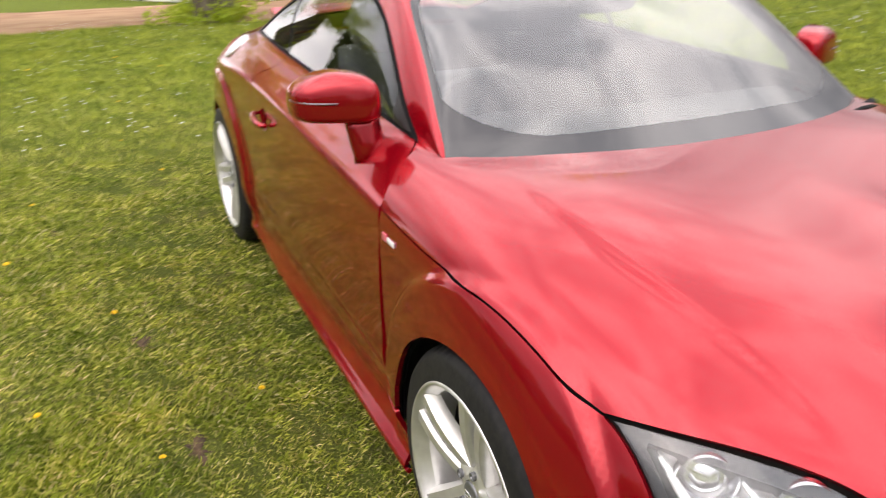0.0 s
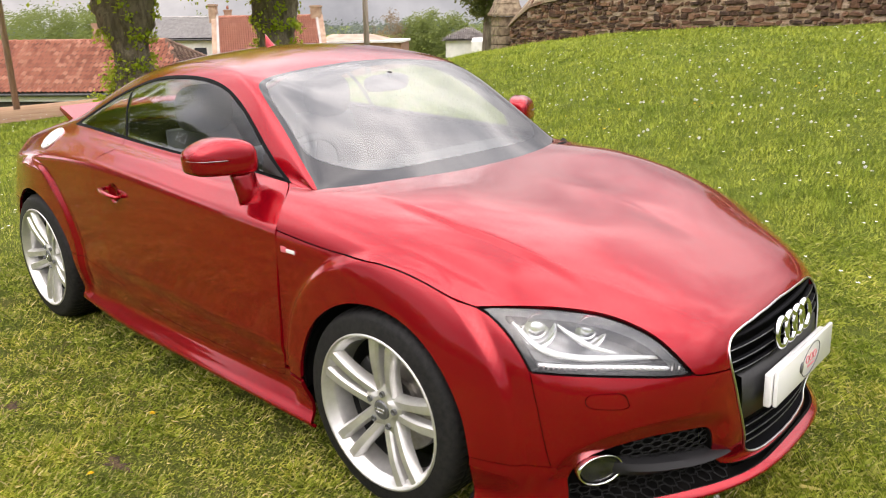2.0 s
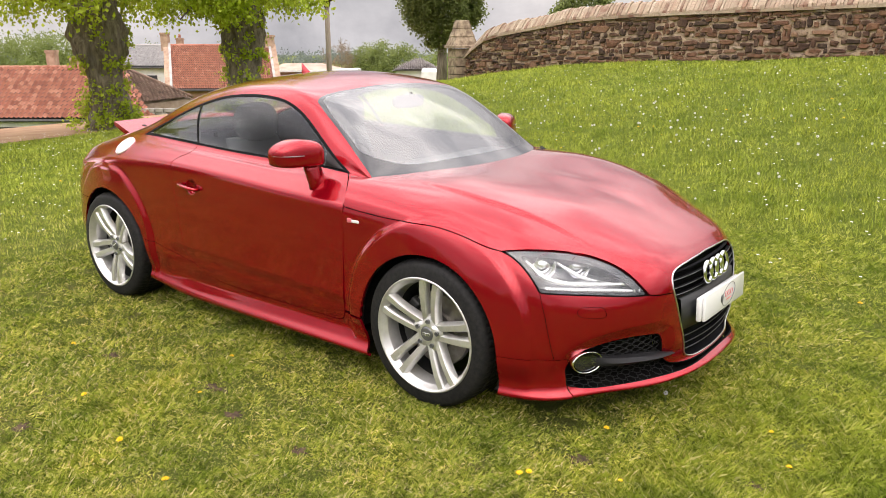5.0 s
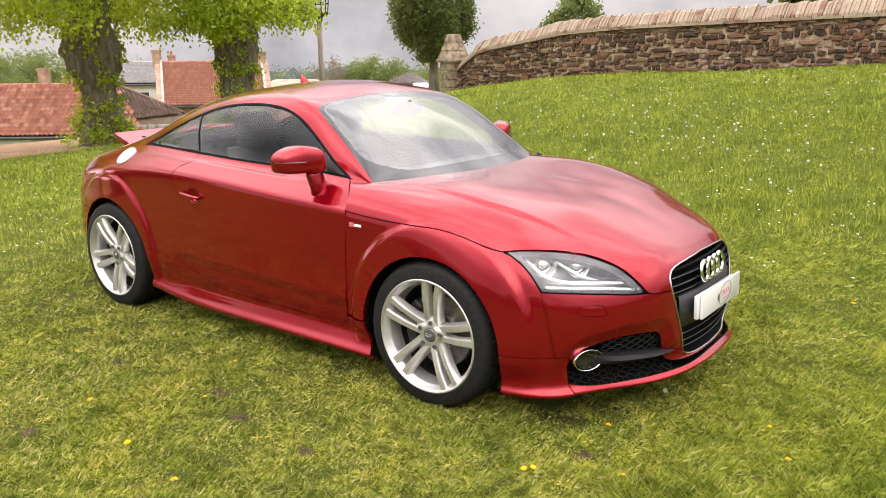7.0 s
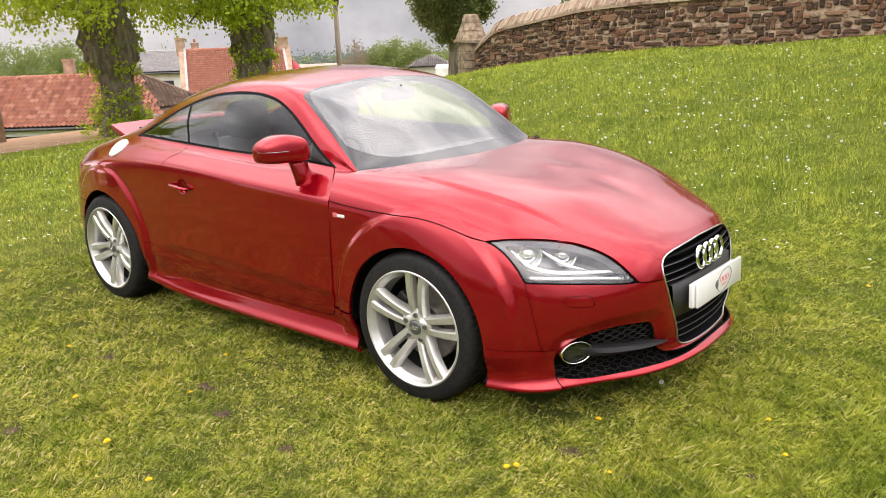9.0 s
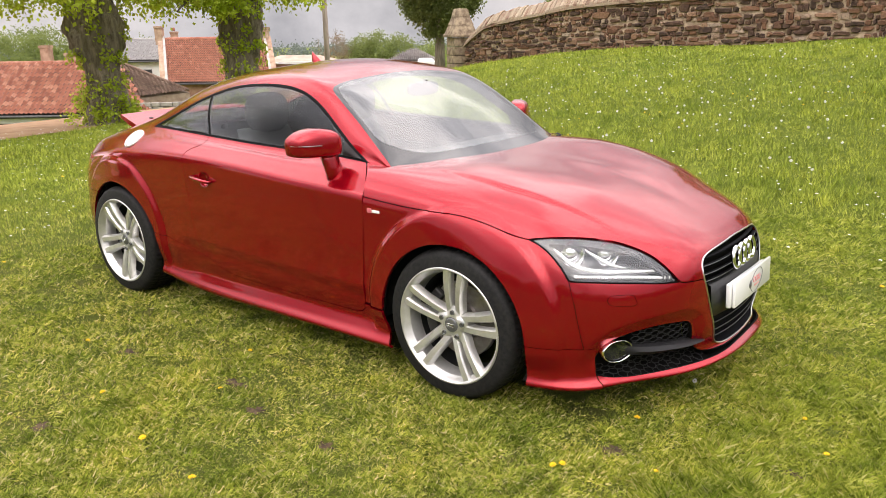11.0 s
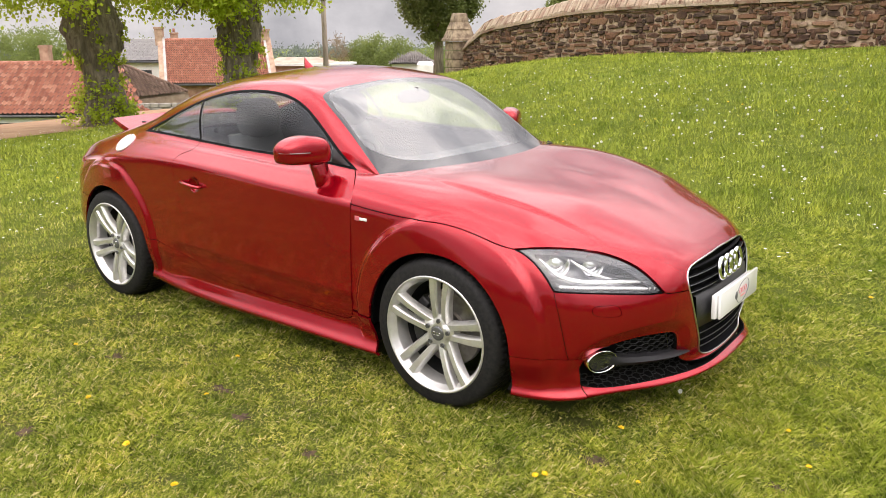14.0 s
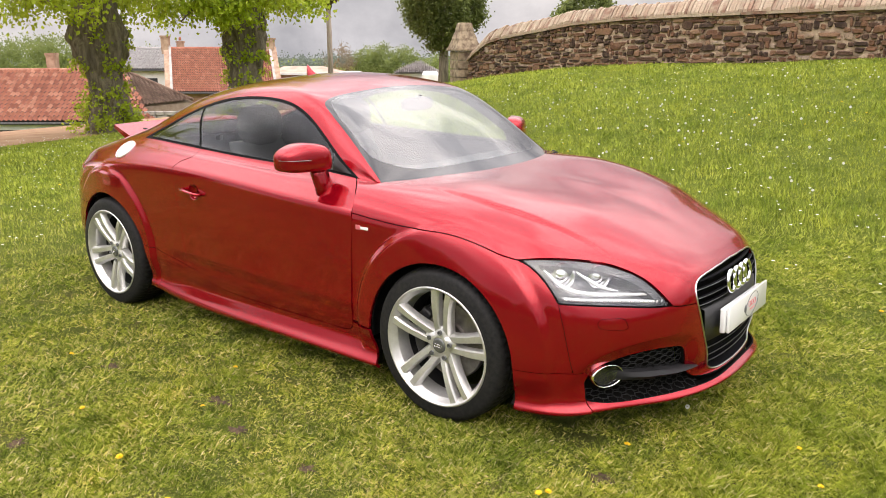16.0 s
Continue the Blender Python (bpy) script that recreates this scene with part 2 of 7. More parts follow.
# front body: sections fan from the nose's middle round the corner to the door; lip first, bonnet's spine last
NOSE = [
    [(2.204, 0.0, 0.200), (2.214, 0.0, 0.207), (2.215, 0.0, 0.216), (2.182, 0.0, 0.232), (2.168, 0, 0.3), (2.165, 0, 0.42), (2.152, 0, 0.53), (2.127, 0, 0.615), (2.088, 0, 0.662), (2.03, 0, 0.7), (1.92, 0, 0.752), (1.78, 0, 0.808), (1.6, 0, 0.864)],
    [(2.186, 0.230, 0.196), (2.196, 0.231, 0.203), (2.197, 0.231, 0.212), (2.164, 0.226, 0.229), (2.151, 0.22, 0.3), (2.153, 0.218, 0.42), (2.143, 0.215, 0.53), (2.118, 0.21, 0.615), (2.08, 0.205, 0.664), (2.015, 0.195, 0.706), (1.88, 0.15, 0.77), (1.7, 0.09, 0.837), (1.5, 0, 0.889)],
    [(2.090, 0.446, 0.176), (2.099, 0.451, 0.183), (2.100, 0.451, 0.192), (2.072, 0.438, 0.213), (2.084, 0.44, 0.3), (2.095, 0.44, 0.42), (2.092, 0.435, 0.53), (2.067, 0.427, 0.612), (2.025, 0.412, 0.668), (1.948, 0.385, 0.722), (1.79, 0.31, 0.8), (1.58, 0.18, 0.868), (1.38, 0, 0.909)],
    [(1.938, 0.656, 0.172), (1.946, 0.663, 0.179), (1.947, 0.664, 0.188), (1.933, 0.649, 0.21), (1.943, 0.652, 0.3), (1.955, 0.655, 0.42), (1.953, 0.645, 0.53), (1.92, 0.625, 0.618), (1.87, 0.6, 0.688), (1.795, 0.56, 0.752), (1.64, 0.45, 0.84), (1.43, 0.25, 0.898), (1.24, 0, 0.924)],
    [(1.783, 0.806, 0.156), (1.788, 0.813, 0.163), (1.789, 0.814, 0.172), (1.780, 0.804, 0.194), (1.785, 0.806, 0.3), (1.79, 0.811, 0.42), (1.784, 0.804, 0.535), (1.752, 0.789, 0.635), (1.705, 0.762, 0.712), (1.63, 0.71, 0.782), (1.48, 0.565, 0.872), (1.29, 0.31, 0.918), (1.12, 0, 0.934)],
    [(1.604, 0.868, 0.156), (1.606, 0.874, 0.163), (1.606, 0.875, 0.172), (1.603, 0.864, 0.194), (1.605, 0.866, 0.3), (1.605, 0.868, 0.43), (1.598, 0.86, 0.55), (1.58, 0.842, 0.655), (1.555, 0.81, 0.738), (1.49, 0.755, 0.808), (1.35, 0.6, 0.896), (1.17, 0.33, 0.932), (1.0, 0, 0.942)],
    [(1.38, 0.874, 0.142), (1.38, 0.893, 0.154), (1.38, 0.893, 0.168), (1.38, 0.872, 0.198), (1.38, 0.872, 0.3), (1.38, 0.872, 0.44), (1.38, 0.87, 0.57), (1.37, 0.857, 0.69), (1.355, 0.834, 0.775), (1.31, 0.778, 0.846), (1.2, 0.61, 0.918), (1.05, 0.335, 0.942), (0.9, 0, 0.948)],
    [(1.13, 0.874, 0.142), (1.13, 0.893, 0.154), (1.13, 0.893, 0.168), (1.13, 0.872, 0.198), (1.13, 0.868, 0.3), (1.13, 0.868, 0.44), (1.13, 0.871, 0.58), (1.13, 0.868, 0.71), (1.13, 0.853, 0.803), (1.1, 0.788, 0.874), (1.03, 0.62, 0.932), (0.92, 0.34, 0.949), (0.82, 0, 0.953)],
    [(0.9, 0.874, 0.142), (0.9, 0.893, 0.154), (0.9, 0.893, 0.168), (0.9, 0.872, 0.198), (0.9, 0.866, 0.3), (0.9, 0.866, 0.44), (0.9, 0.871, 0.58), (0.9, 0.872, 0.72), (0.9, 0.862, 0.815), (0.89, 0.795, 0.893), (0.86, 0.63, 0.937), (0.8, 0.345, 0.953), (0.74, 0, 0.956)],
    [(0.68, 0.874, 0.142), (0.68, 0.893, 0.154), (0.68, 0.893, 0.168), (0.68, 0.872, 0.198), (0.68, 0.866, 0.29), (0.68, 0.866, 0.43), (0.68, 0.873, 0.58), (0.68, 0.876, 0.73), (0.68, 0.868, 0.826), (0.68, 0.805, 0.905), (0.68, 0.645, 0.94), (0.66, 0.35, 0.955), (0.64, 0, 0.958)],
]


def low(x, sill=.142, out=0.0):
    """The side of the cabin under the crease at x."""
    k = .014 * min(1, max(.10, (x + .75) / 1.45))
    return [(x, .868 + .4 * k + out, sill), (x, .871 + k + out, sill + .010), (x, .871 + k + out, sill + .022), (x, .857 + .3 * k + out, sill + .052), (x, .868 + out, sill + .17), (x, .872 + out, .44), (x, .877 + out, .58)]


def shoulder(x, crease, belt_w, belt_z, w=.870):
    """Round the crease: almost upright under it, leaning in over it to the window's foot."""
    dw, dz = w - belt_w, belt_z - crease
    return [(x, w + .008, crease - .10), (x, w + .006, crease - .030), (x, w, crease), (x, w - .20 * dw, crease + .26 * dz), (x, w - .58 * dw, crease + .66 * dz), (x, belt_w, belt_z)]


# cabin and tail: sections along x, sill first, roof's spine last
CABIN = [
    low(1.0) + shoulder(1.0, .812, .72, .868, .866) + [(1.0, .708, .870), (1.0, .695, .873), (1.0, .642, .881), (1.0, .34, .912), (1.0, 0, .924)],
    low(.8) + shoulder(.8, .820, .730, .912, .868) + [(.8, .723, .916), (.8, .716, .921), (.8, .702, .931), (.8, .345, 1.022), (.8, 0, 1.042)],
    low(.7) + shoulder(.7, .826, .733, .931, .868) + [(.7, .721, .940), (.7, .710, .954), (.7, .686, .999), (.7, .343, 1.092), (.7, 0, 1.113)],
    low(.6) + shoulder(.6, .832, .735, .944, .869) + [(.6, .727, .957), (.6, .716, .978), (.6, .662, 1.068), (.6, .34, 1.155), (.6, 0, 1.179)],
    low(.3) + shoulder(.3, .848, .737, .955) + [(.3, .706, 1.06), (.3, .640, 1.197), (.3, .582, 1.265), (.3, .33, 1.303), (.3, 0, 1.320)],
    low(0) + shoulder(0, .868, .744, .968) + [(0, .705, 1.10), (0, .628, 1.248), (0, .545, 1.315), (0, .32, 1.356), (0, 0, 1.373)],
    low(-.3) + shoulder(-.3, .886, .747, .980, .871) + [(-.3, .707, 1.095), (-.3, .636, 1.232), (-.3, .54, 1.303), (-.3, .31, 1.346), (-.3, 0, 1.362)],
    low(-.6, .155) + shoulder(-.6, .894, .746, .992, .872) + [(-.6, .710, 1.075), (-.6, .648, 1.172), (-.6, .53, 1.255), (-.6, .30, 1.298), (-.6, 0, 1.313)],
    low(-.9, .19) + shoulder(-.9, .888, .742, .998, .873) + [(-.9, .715, 1.032), (-.9, .672, 1.088), (-.9, .52, 1.178), (-.9, .29, 1.214), (-.9, 0, 1.224)],
    low(-1.2, .20) + shoulder(-1.2, .866, .745, .972) + [(-1.2, .695, .995), (-1.2, .63, 1.02), (-1.2, .49, 1.072), (-1.2, .27, 1.106), (-1.2, 0, 1.116)],
    low(-1.5, .20, -.030) + shoulder(-1.5, .826, .735, .922, .832) + [(-1.5, .675, .942), (-1.5, .595, .960), (-1.5, .45, .985), (-1.5, .25, 1.004), (-1.5, 0, 1.010)],
    [(-1.70, .735, .205), (-1.73, .75, .225), (-1.745, .757, .25), (-1.755, .762, .29), (-1.765, .770, .36), (-1.78, .778, .45), (-1.77, .780, .58), (-1.76, .772, .70), (-1.745, .760, .765), (-1.74, .750, .795), (-1.732, .736, .815), (-1.725, .712, .846), (-1.72, .68, .872), (-1.715, .62, .888), (-1.705, .54, .90), (-1.695, .41, .914), (-1.685, .23, .924), (-1.68, 0, .928)],
    [(-1.95, .49, .215), (-1.97, .50, .235), (-1.985, .51, .26), (-2.0, .52, .30), (-2.02, .53, .36), (-2.035, .54, .46), (-2.03, .54, .58), (-2.00, .53, .70), (-1.98, .522, .755), (-1.97, .518, .78), (-1.96, .51, .80), (-1.945, .50, .823), (-1.92, .48, .846), (-1.895, .44, .862), (-1.87, .39, .874), (-1.845, .30, .884), (-1.825, .165, .890), (-1.815, 0, .893)],
    [(-2.01, 0, .225), (-2.03, 0, .245), (-2.045, 0, .27), (-2.06, 0, .31), (-2.08, 0, .37), (-2.09, 0, .46), (-2.085, 0, .58), (-2.05, 0, .70), (-2.032, 0, .755), (-2.02, 0, .785), (-2.012, 0, .805), (-1.995, 0, .828), (-1.975, 0, .848), (-1.95, 0, .862), (-1.93, 0, .871), (-1.91, 0, .878), (-1.895, 0, .884), (-1.885, 0, .888)],
]


def loft(sections, first_is_middle, nu, nv, fair_u, fair_v):
    """A dense grid [station, row] over one half of the car, fair across its middle plane."""
    net = np.array(sections, float)
    n_s, n_r = net.shape[:2]
    full = np.concatenate([net, (net * MIRROR)[:, -2::-1][:, :3]], axis=1)      # past the spine
    if first_is_middle:
        full = np.concatenate([(full * MIRROR)[3:0:-1], full])
    else:
        full = np.concatenate([full, (full * MIRROR)[-2:-5:-1]])
    ks, kr = knots_of(full), knots_of(np.swapaxes(full, 0, 1))
    lo, hi = (ks[3], ks[-1]) if first_is_middle else (ks[0], ks[n_s - 1])
    du = (hi - lo) / (nu - 1)
    pad = 12
    qs = lo + du * np.arange(-pad if first_is_middle else 0, nu + (0 if first_is_middle else pad))
    dv = kr[n_r - 1] / (nv - 1)
    qr = dv * np.arange(0, nv + pad)
    g = spline(ks, full, qs)
    g = np.swapaxes(spline(kr, np.swapaxes(g, 0, 1), qr), 0, 1)
    g = blur(blur(g, 0, fair_u / du), 1, fair_v / dv)
    g = g[pad:] if first_is_middle else g[:nu]
    g = g[:, :nv].copy()
    g[:, -1, 1] = 0
    g[0 if first_is_middle else -1, :, 1] = 0
    g[..., 1] = np.maximum(g[..., 1], 0)
    return g


WHEELBASE_X, ARCH_Z, ARCH_R = 1.238, .308, .371
ARCHES = ((1.243, ARCH_Z), (-1.226, ARCH_Z))


def step(a, b, x):
    t = np.clip((x - a) / (b - a), 0, 1)
    return t * t * (3 - 2 * t)


def flare(p):
    """Pushes the side out round the wheels, and draws the door's lower half in."""
    p = p.copy()
    for cx, cz in ARCHES:
        r = np.hypot(p[..., 0] - cx, p[..., 2] - cz)
        side = step(.62, .80, p[..., 1])
        a = np.degrees(np.arctan2(p[..., 2] - cz, p[..., 0] - cx))
        edge = .482 + .036 * np.cos(np.radians(a - 50)) if cx > 0 else np.interp(a, (5, 25, 42, 56, 70, 90, 180), (.43, .455, .481, .500, .525, .530, .50))
        rise = .027 - .011 * np.clip((r - .371) / .13, 0, 1)
        p[..., 1] += side * rise * (1 - step(edge - .014, edge + .012, r)) * (1 - step(.80, .86, p[..., 2])) * step(.17, .32, p[..., 2])
    # the lower door turns in under a soft crease
    zc = .425 - .03 * p[..., 0]
    under = step(.84, .60, np.abs(p[..., 0] - .10)) * step(.80, .85, p[..., 1])
    p[..., 1] -= .013 * under * step(zc + .008, zc - .060, p[..., 2]) * step(.20, .25, p[..., 2])
    # a crease along each side of the bonnet
    c = np.interp(p[..., 0], (.87, 1.18, 1.38, 1.56, 1.73, 1.85), (.640, .654, .645, .612, .573, .555))
    top = step(.95, 1.20, p[..., 0]) * step(1.86, 1.62, p[..., 0]) * step(.66, .74, p[..., 2])
    p[..., 2] += .0085 * top * step(-.006, .016, c - p[..., 1]) * step(.60, .18, c - p[..., 1])
    return p


def grid_mesh(g):
    nu, nv = g.shape[:2]
    i = np.arange(nu * nv).reshape(nu, nv)
    return flare(g.reshape(-1, 3)), np.stack([i[:-1, :-1], i[1:, :-1], i[1:, 1:], i[:-1, 1:]], -1).reshape(-1, 4)


# ---------------------------------------------------------------- mesh helpers
def obj(name, verts, faces, mat, parent=None, label="", smooth=True):
    me = bpy.data.meshes.new(name)
    me.from_pydata([tuple(v) for v in verts], [], [tuple(f) for f in faces])
    if smooth:
        me.shade_smooth()
    me.materials.append(mat.m if isinstance(mat, Mat) else mat)
    ob = new(name, me)
    if parent:
        ob.parent = parent
    return tagged(ob, label)


def part(name, bm, mat, parent, label="", smooth=True, sharp=None):
    """Links a bmesh as one mesh object under a thing or a part."""
    me = bpy.data.meshes.new(name)
    bmesh.ops.recalc_face_normals(bm, faces=bm.faces)
    bm.to_mesh(me)
    bm.free()
    if smooth:
        me.shade_smooth()
        if sharp:
            me.set_sharp_from_angle(angle=radians(sharp))
    me.materials.append(mat.m if isinstance(mat, Mat) else mat)
    ob = new(name, me)
    if parent:
        ob.parent = parent
    return tagged(ob, label)


def thing(name, label, category, at=None, group="", kind=""):
    e = new(name)
    if at:
        e.matrix_basis = at
    return tagged(e, label, category, group, kind)


def curve_through(points, n, closed=False):
    """A smooth line of n points through the given ones (any dimension)."""
    p = np.array(points, float)
    if closed:
        p = np.concatenate([p[-3:], p, p[:4]])
    k = np.concatenate([[0], np.cumsum(np.sqrt(np.maximum(np.linalg.norm(np.diff(p, axis=0), axis=1), 1e-4)))])
    lo, hi = (k[3], k[-4]) if closed else (k[0], k[-1])
    return spline(k, p, np.linspace(lo, hi, n + 1)[:-1] if closed else np.linspace(lo, hi, n))


def poly_dist(q, poly):
    """Signed distance from 2D points to a closed outline: inside is positive."""
    a, b = poly, np.roll(poly, -1, axis=0)
    best = np.full(len(q), 1e9)
    inside = np.zeros(len(q), bool)
    for p0, p1 in zip(a, b):
        d = p1 - p0
        t = np.clip(((q - p0) @ d) / max(d @ d, 1e-12), 0, 1)
        best = np.minimum(best, np.hypot(*(q - p0 - t[:, None] * d).T))
        cross = (p0[1] > q[:, 1]) != (p1[1] > q[:, 1])
        if p1[1] != p0[1]:
            inside ^= cross & (q[:, 0] < (p1[0] - p0[0]) * (q[:, 1] - p0[1]) / (p1[1] - p0[1]) + p0[0])
    return np.where(inside, best, -best)


class Skin:
    """A surface that can be cut along lines into panels."""

    def __init__(self, grid):
        v, f = grid_mesh(grid)
        self.v = [tuple(p) for p in v]
        self.all = [tuple(int(i) for i in q) for q in f]

    def cut(self, faces, fn):
        """Splits faces where fn(points) changes sign: (positive side, negative side)."""
        val = fn(np.array(self.v))
        made, pos, neg = {}, [], []
        for f in faces:
            s = [val[i] >= 0 for i in f]
            if all(s):
                pos.append(f)
                continue
            if not any(s):
                neg.append(f)
                continue
            a, b = [], []
            for k, i in enumerate(f):
                j = f[(k + 1) % len(f)]
                (a if s[k] else b).append(i)
                if s[k] != s[(k + 1) % len(f)]:
                    key = (i, j) if i < j else (j, i)
                    if key not in made:
                        t = val[i] / (val[i] - val[j])
                        made[key] = len(self.v)
                        self.v.append(tuple(x + t * (y - x) for x, y in zip(self.v[i], self.v[j])))
                    a.append(made[key])
                    b.append(made[key])
            if len(a) > 2:
                pos.append(tuple(a))
            if len(b) > 2:
                neg.append(tuple(b))
        return pos, neg

    def part_off(self, faces, fn, gap=0.0019):
        """As cut, with a joint of twice the gap left open between the two sides."""
        pos, rest = self.cut(faces, lambda p: fn(p) - gap)
        _, neg = self.cut(rest, lambda p: fn(p) + gap)
        return pos, neg

    def panel(self, name, faces, mat, parent, side=0, label="", flange=0.012, lift=0.0, out=None):
        """Links faces as a panel. side: -1 the car's right, 1 its left, 0 both halves joined at the middle."""
        used = sorted({i for f in faces for i in f})
        idx = {i: k for k, i in enumerate(used)}
        v = np.array([self.v[i] for i in used])
        fs = [tuple(idx[i] for i in f) for f in faces]
        # vertex normals and open edges
        nrm = np.zeros_like(v)
        edges = {}
        for f in fs:
            a, b, c = v[f[0]], v[f[1]], v[f[2]]
            n = np.cross(b - a, c - a)
            if len(f) == 4:
                n = n + np.cross(v[f[2]] - v[f[0]], v[f[3]] - v[f[0]])
            for k, i in enumerate(f):
                nrm[i] += n
                j = f[(k + 1) % len(f)]
                edges.setdefault((min(i, j), max(i, j)), []).append((i, j))
        nrm /= np.maximum(np.linalg.norm(nrm, axis=1, keepdims=True), 1e-12)
        if out is not None and (nrm * out(v)).sum() < 0 or out is None and (nrm[:, 1:] * (v[:, 1:] - np.array([0, .45]))).sum() < 0:
            nrm = -nrm
            fs = [f[::-1] for f in fs]
        v = v + nrm * lift
        V, F = [tuple(p) for p in v], list(fs)
        if flange:
            rim = {}
            for e, users in edges.items():
                if len(users) != 1 or (abs(v[e[0]][1]) < 1e-5 and abs(v[e[1]][1]) < 1e-5):
                    continue
                i, j = users[0]
                for k in (i, j):
                    if k not in rim:
                        rim[k] = len(V)
                        V += [tuple(v[k]), tuple(v[k] - nrm[k] * flange)]
                F.append((rim[i], rim[j], rim[j] + 1, rim[i] + 1))
        V = np.array(V)
        if side == 0:
            n = len(V)
            mid = np.abs(V[:, 1]) < 1e-5
            new_i, extra, k = np.arange(n), [], n
            for i in range(n):
                if not mid[i]:
                    new_i[i] = k
                    extra.append(V[i] * MIRROR)
                    k += 1
            F = F + [tuple(new_i[i] for i in f)[::-1] for f in F]
            V = np.concatenate([V, extra]) if extra else V
        elif side < 0:
            V = V * MIRROR
            F = [f[::-1] for f in F]
        return obj(name, V, F, mat, parent, label)


def side_view(outline, n=90, closed=True):
    line = curve_through(outline, n, closed)
    return lambda p: poly_dist(p[:, [0, 2]], line)


def front_view(outline, n=90):
    line = curve_through(outline, n, True)
    return lambda p: poly_dist(p[:, [1, 2]], line)


def above(line, n=60):
    """Positive over an open line of (x, z)."""
    c = curve_through(line, n)
    c = c[np.argsort(c[:, 0])]
    return lambda p: p[:, 2] - np.interp(p[:, 0], c[:, 0], c[:, 1])


# ---------------------------------------------------------------- the red coupe
car = thing("car", "glossy red two-door coupe with silver alloy wheels parked on the grass", "car")

HOOD_CUT = [(.70, .828), (.762, .821), (.895, .809), (1.026, .801), (1.137, .800), (1.256, .800), (1.366, .785), (1.473, .758), (1.574, .734)]
LAMP_TOP = [(1.574, .734), (1.633, .741), (1.704, .740), (1.772, .730), (1.84, .713), (1.914, .684), (1.973, .650), (2.024, .605), (2.056, .567)]
LAMP_LOW = [(2.056, .567), (2.013, .569), (1.954, .577), (1.893, .585), (1.828, .592), (1.751, .596)]
LAMP_BACK = [(1.751, .596), (1.716, .642), (1.663, .691), (1.61, .722), (1.574, .734)]
LAMP = np.concatenate([curve_through(LAMP_TOP, 50), curve_through(LAMP_LOW, 24)[1:], curve_through(LAMP_BACK, 20)[1:-1]])
GRILLE = [(0, .653), (.15, .650), (.285, .641), (.345, .620), (.366, .580), (.352, .50), (.310, .37), (.268, .276), (.225, .250), (.12, .245), (0, .244),
          (-.12, .245), (-.225, .250), (-.268, .276), (-.310, .37), (-.352, .50), (-.366, .580), (-.345, .620), (-.285, .641), (-.15, .650)]
INTAKE_TOP = [(.745, .235), (.742, .275), (.735, .318), (.715, .350), (.67, .374), (.61, .390), (.53, .399), (.45, .396), (.416, .386), (.398, .345), (.376, .285), (.350, .252), (.29, .238), (.15, .238), (-.05, .238)]
INTAKE_LOW = [(-.05, .229), (.15, .227), (.30, .216), (.45, .205), (.60, .201), (.70, .203), (.743, .214)]
DOOR = [(.692, .917), (.735, .872), (.763, .826), (.768, .72), (.762, .60), (.750, .43), (.734, .300), (.708, .272), (.60, .265), (.30, .266), (-.06, .271), (-.25, .284), (-.345, .310), (-.425, .352), (-.485, .42), (-.508, .55), (-.526, .74), (-.546, .90), (-.51, .935), (-.466, .958), (-.47, 1.0), (0, .99), (.40, .976), (.60, .962), (.655, .946)]
DLO = np.concatenate([curve_through([(-1.032, 1.008), (-.93, 1.052), (-.816, 1.099), (-.649, 1.175), (-.412, 1.241), (-.215, 1.265), (-.033, 1.268), (.148, 1.246), (.308, 1.181), (.472, 1.073), (.60, .986), (.676, .942)], 60),
                      curve_through([(.676, .942), (.447, .959), (.003, .971), (-.578, .996), (-.90, 1.008), (-1.032, 1.008)], 40)[1:-1]])
SEAM_DOOR = [(.12, .715), (.30, .728), (.55, .755), (.70, .763), (.826, .766), (.90, .728), (.945, .69), (1.0, .66)]


def door_front(z):
    c = np.array(SEAM_DOOR)
    return np.interp(z, c[:, 0], c[:, 1])


def hood_rear(w):
    return np.interp(w, (.706, .732, .765, .81, .866), (.783, .684, .706, .734, .764)) * (w > .706) + (.99 - .207 * (np.minimum(w, .706) / .706) ** 3) * (w <= .706)


def lamp_d(p):
    return poly_dist(p[:, [0, 2]], LAMP)


fv_grille = front_view(GRILLE, 120)
INTAKE_LINE = np.concatenate([curve_through(INTAKE_TOP, 60), curve_through(INTAKE_LOW, 40)])


def fv_intake(p):
    return poly_dist(p[:, [1, 2]], INTAKE_LINE)


def grille_d(p):
    return np.where(p[:, 0] > 1.95, fv_grille(p), -1.0)


def intake_d(p):
    return np.where(p[:, 0] > 1.70, fv_intake(p), -1.0)


def arch_d(p):
    return np.where(p[:, 1] > .55, np.minimum(np.hypot(p[:, 0] - ARCHES[0][0], p[:, 2] - ARCHES[0][1]), np.hypot(p[:, 0] - ARCHES[1][0], p[:, 2] - ARCHES[1][1]) - .012), 9) - ARCH_R


hood_line = above(HOOD_CUT + LAMP_TOP[1:] + [(2.085, .559), (2.20, .546)], 160)
nose_grid = loft(NOSE, True, 170, 150, .03, .007)
nose = Skin(nose_grid)
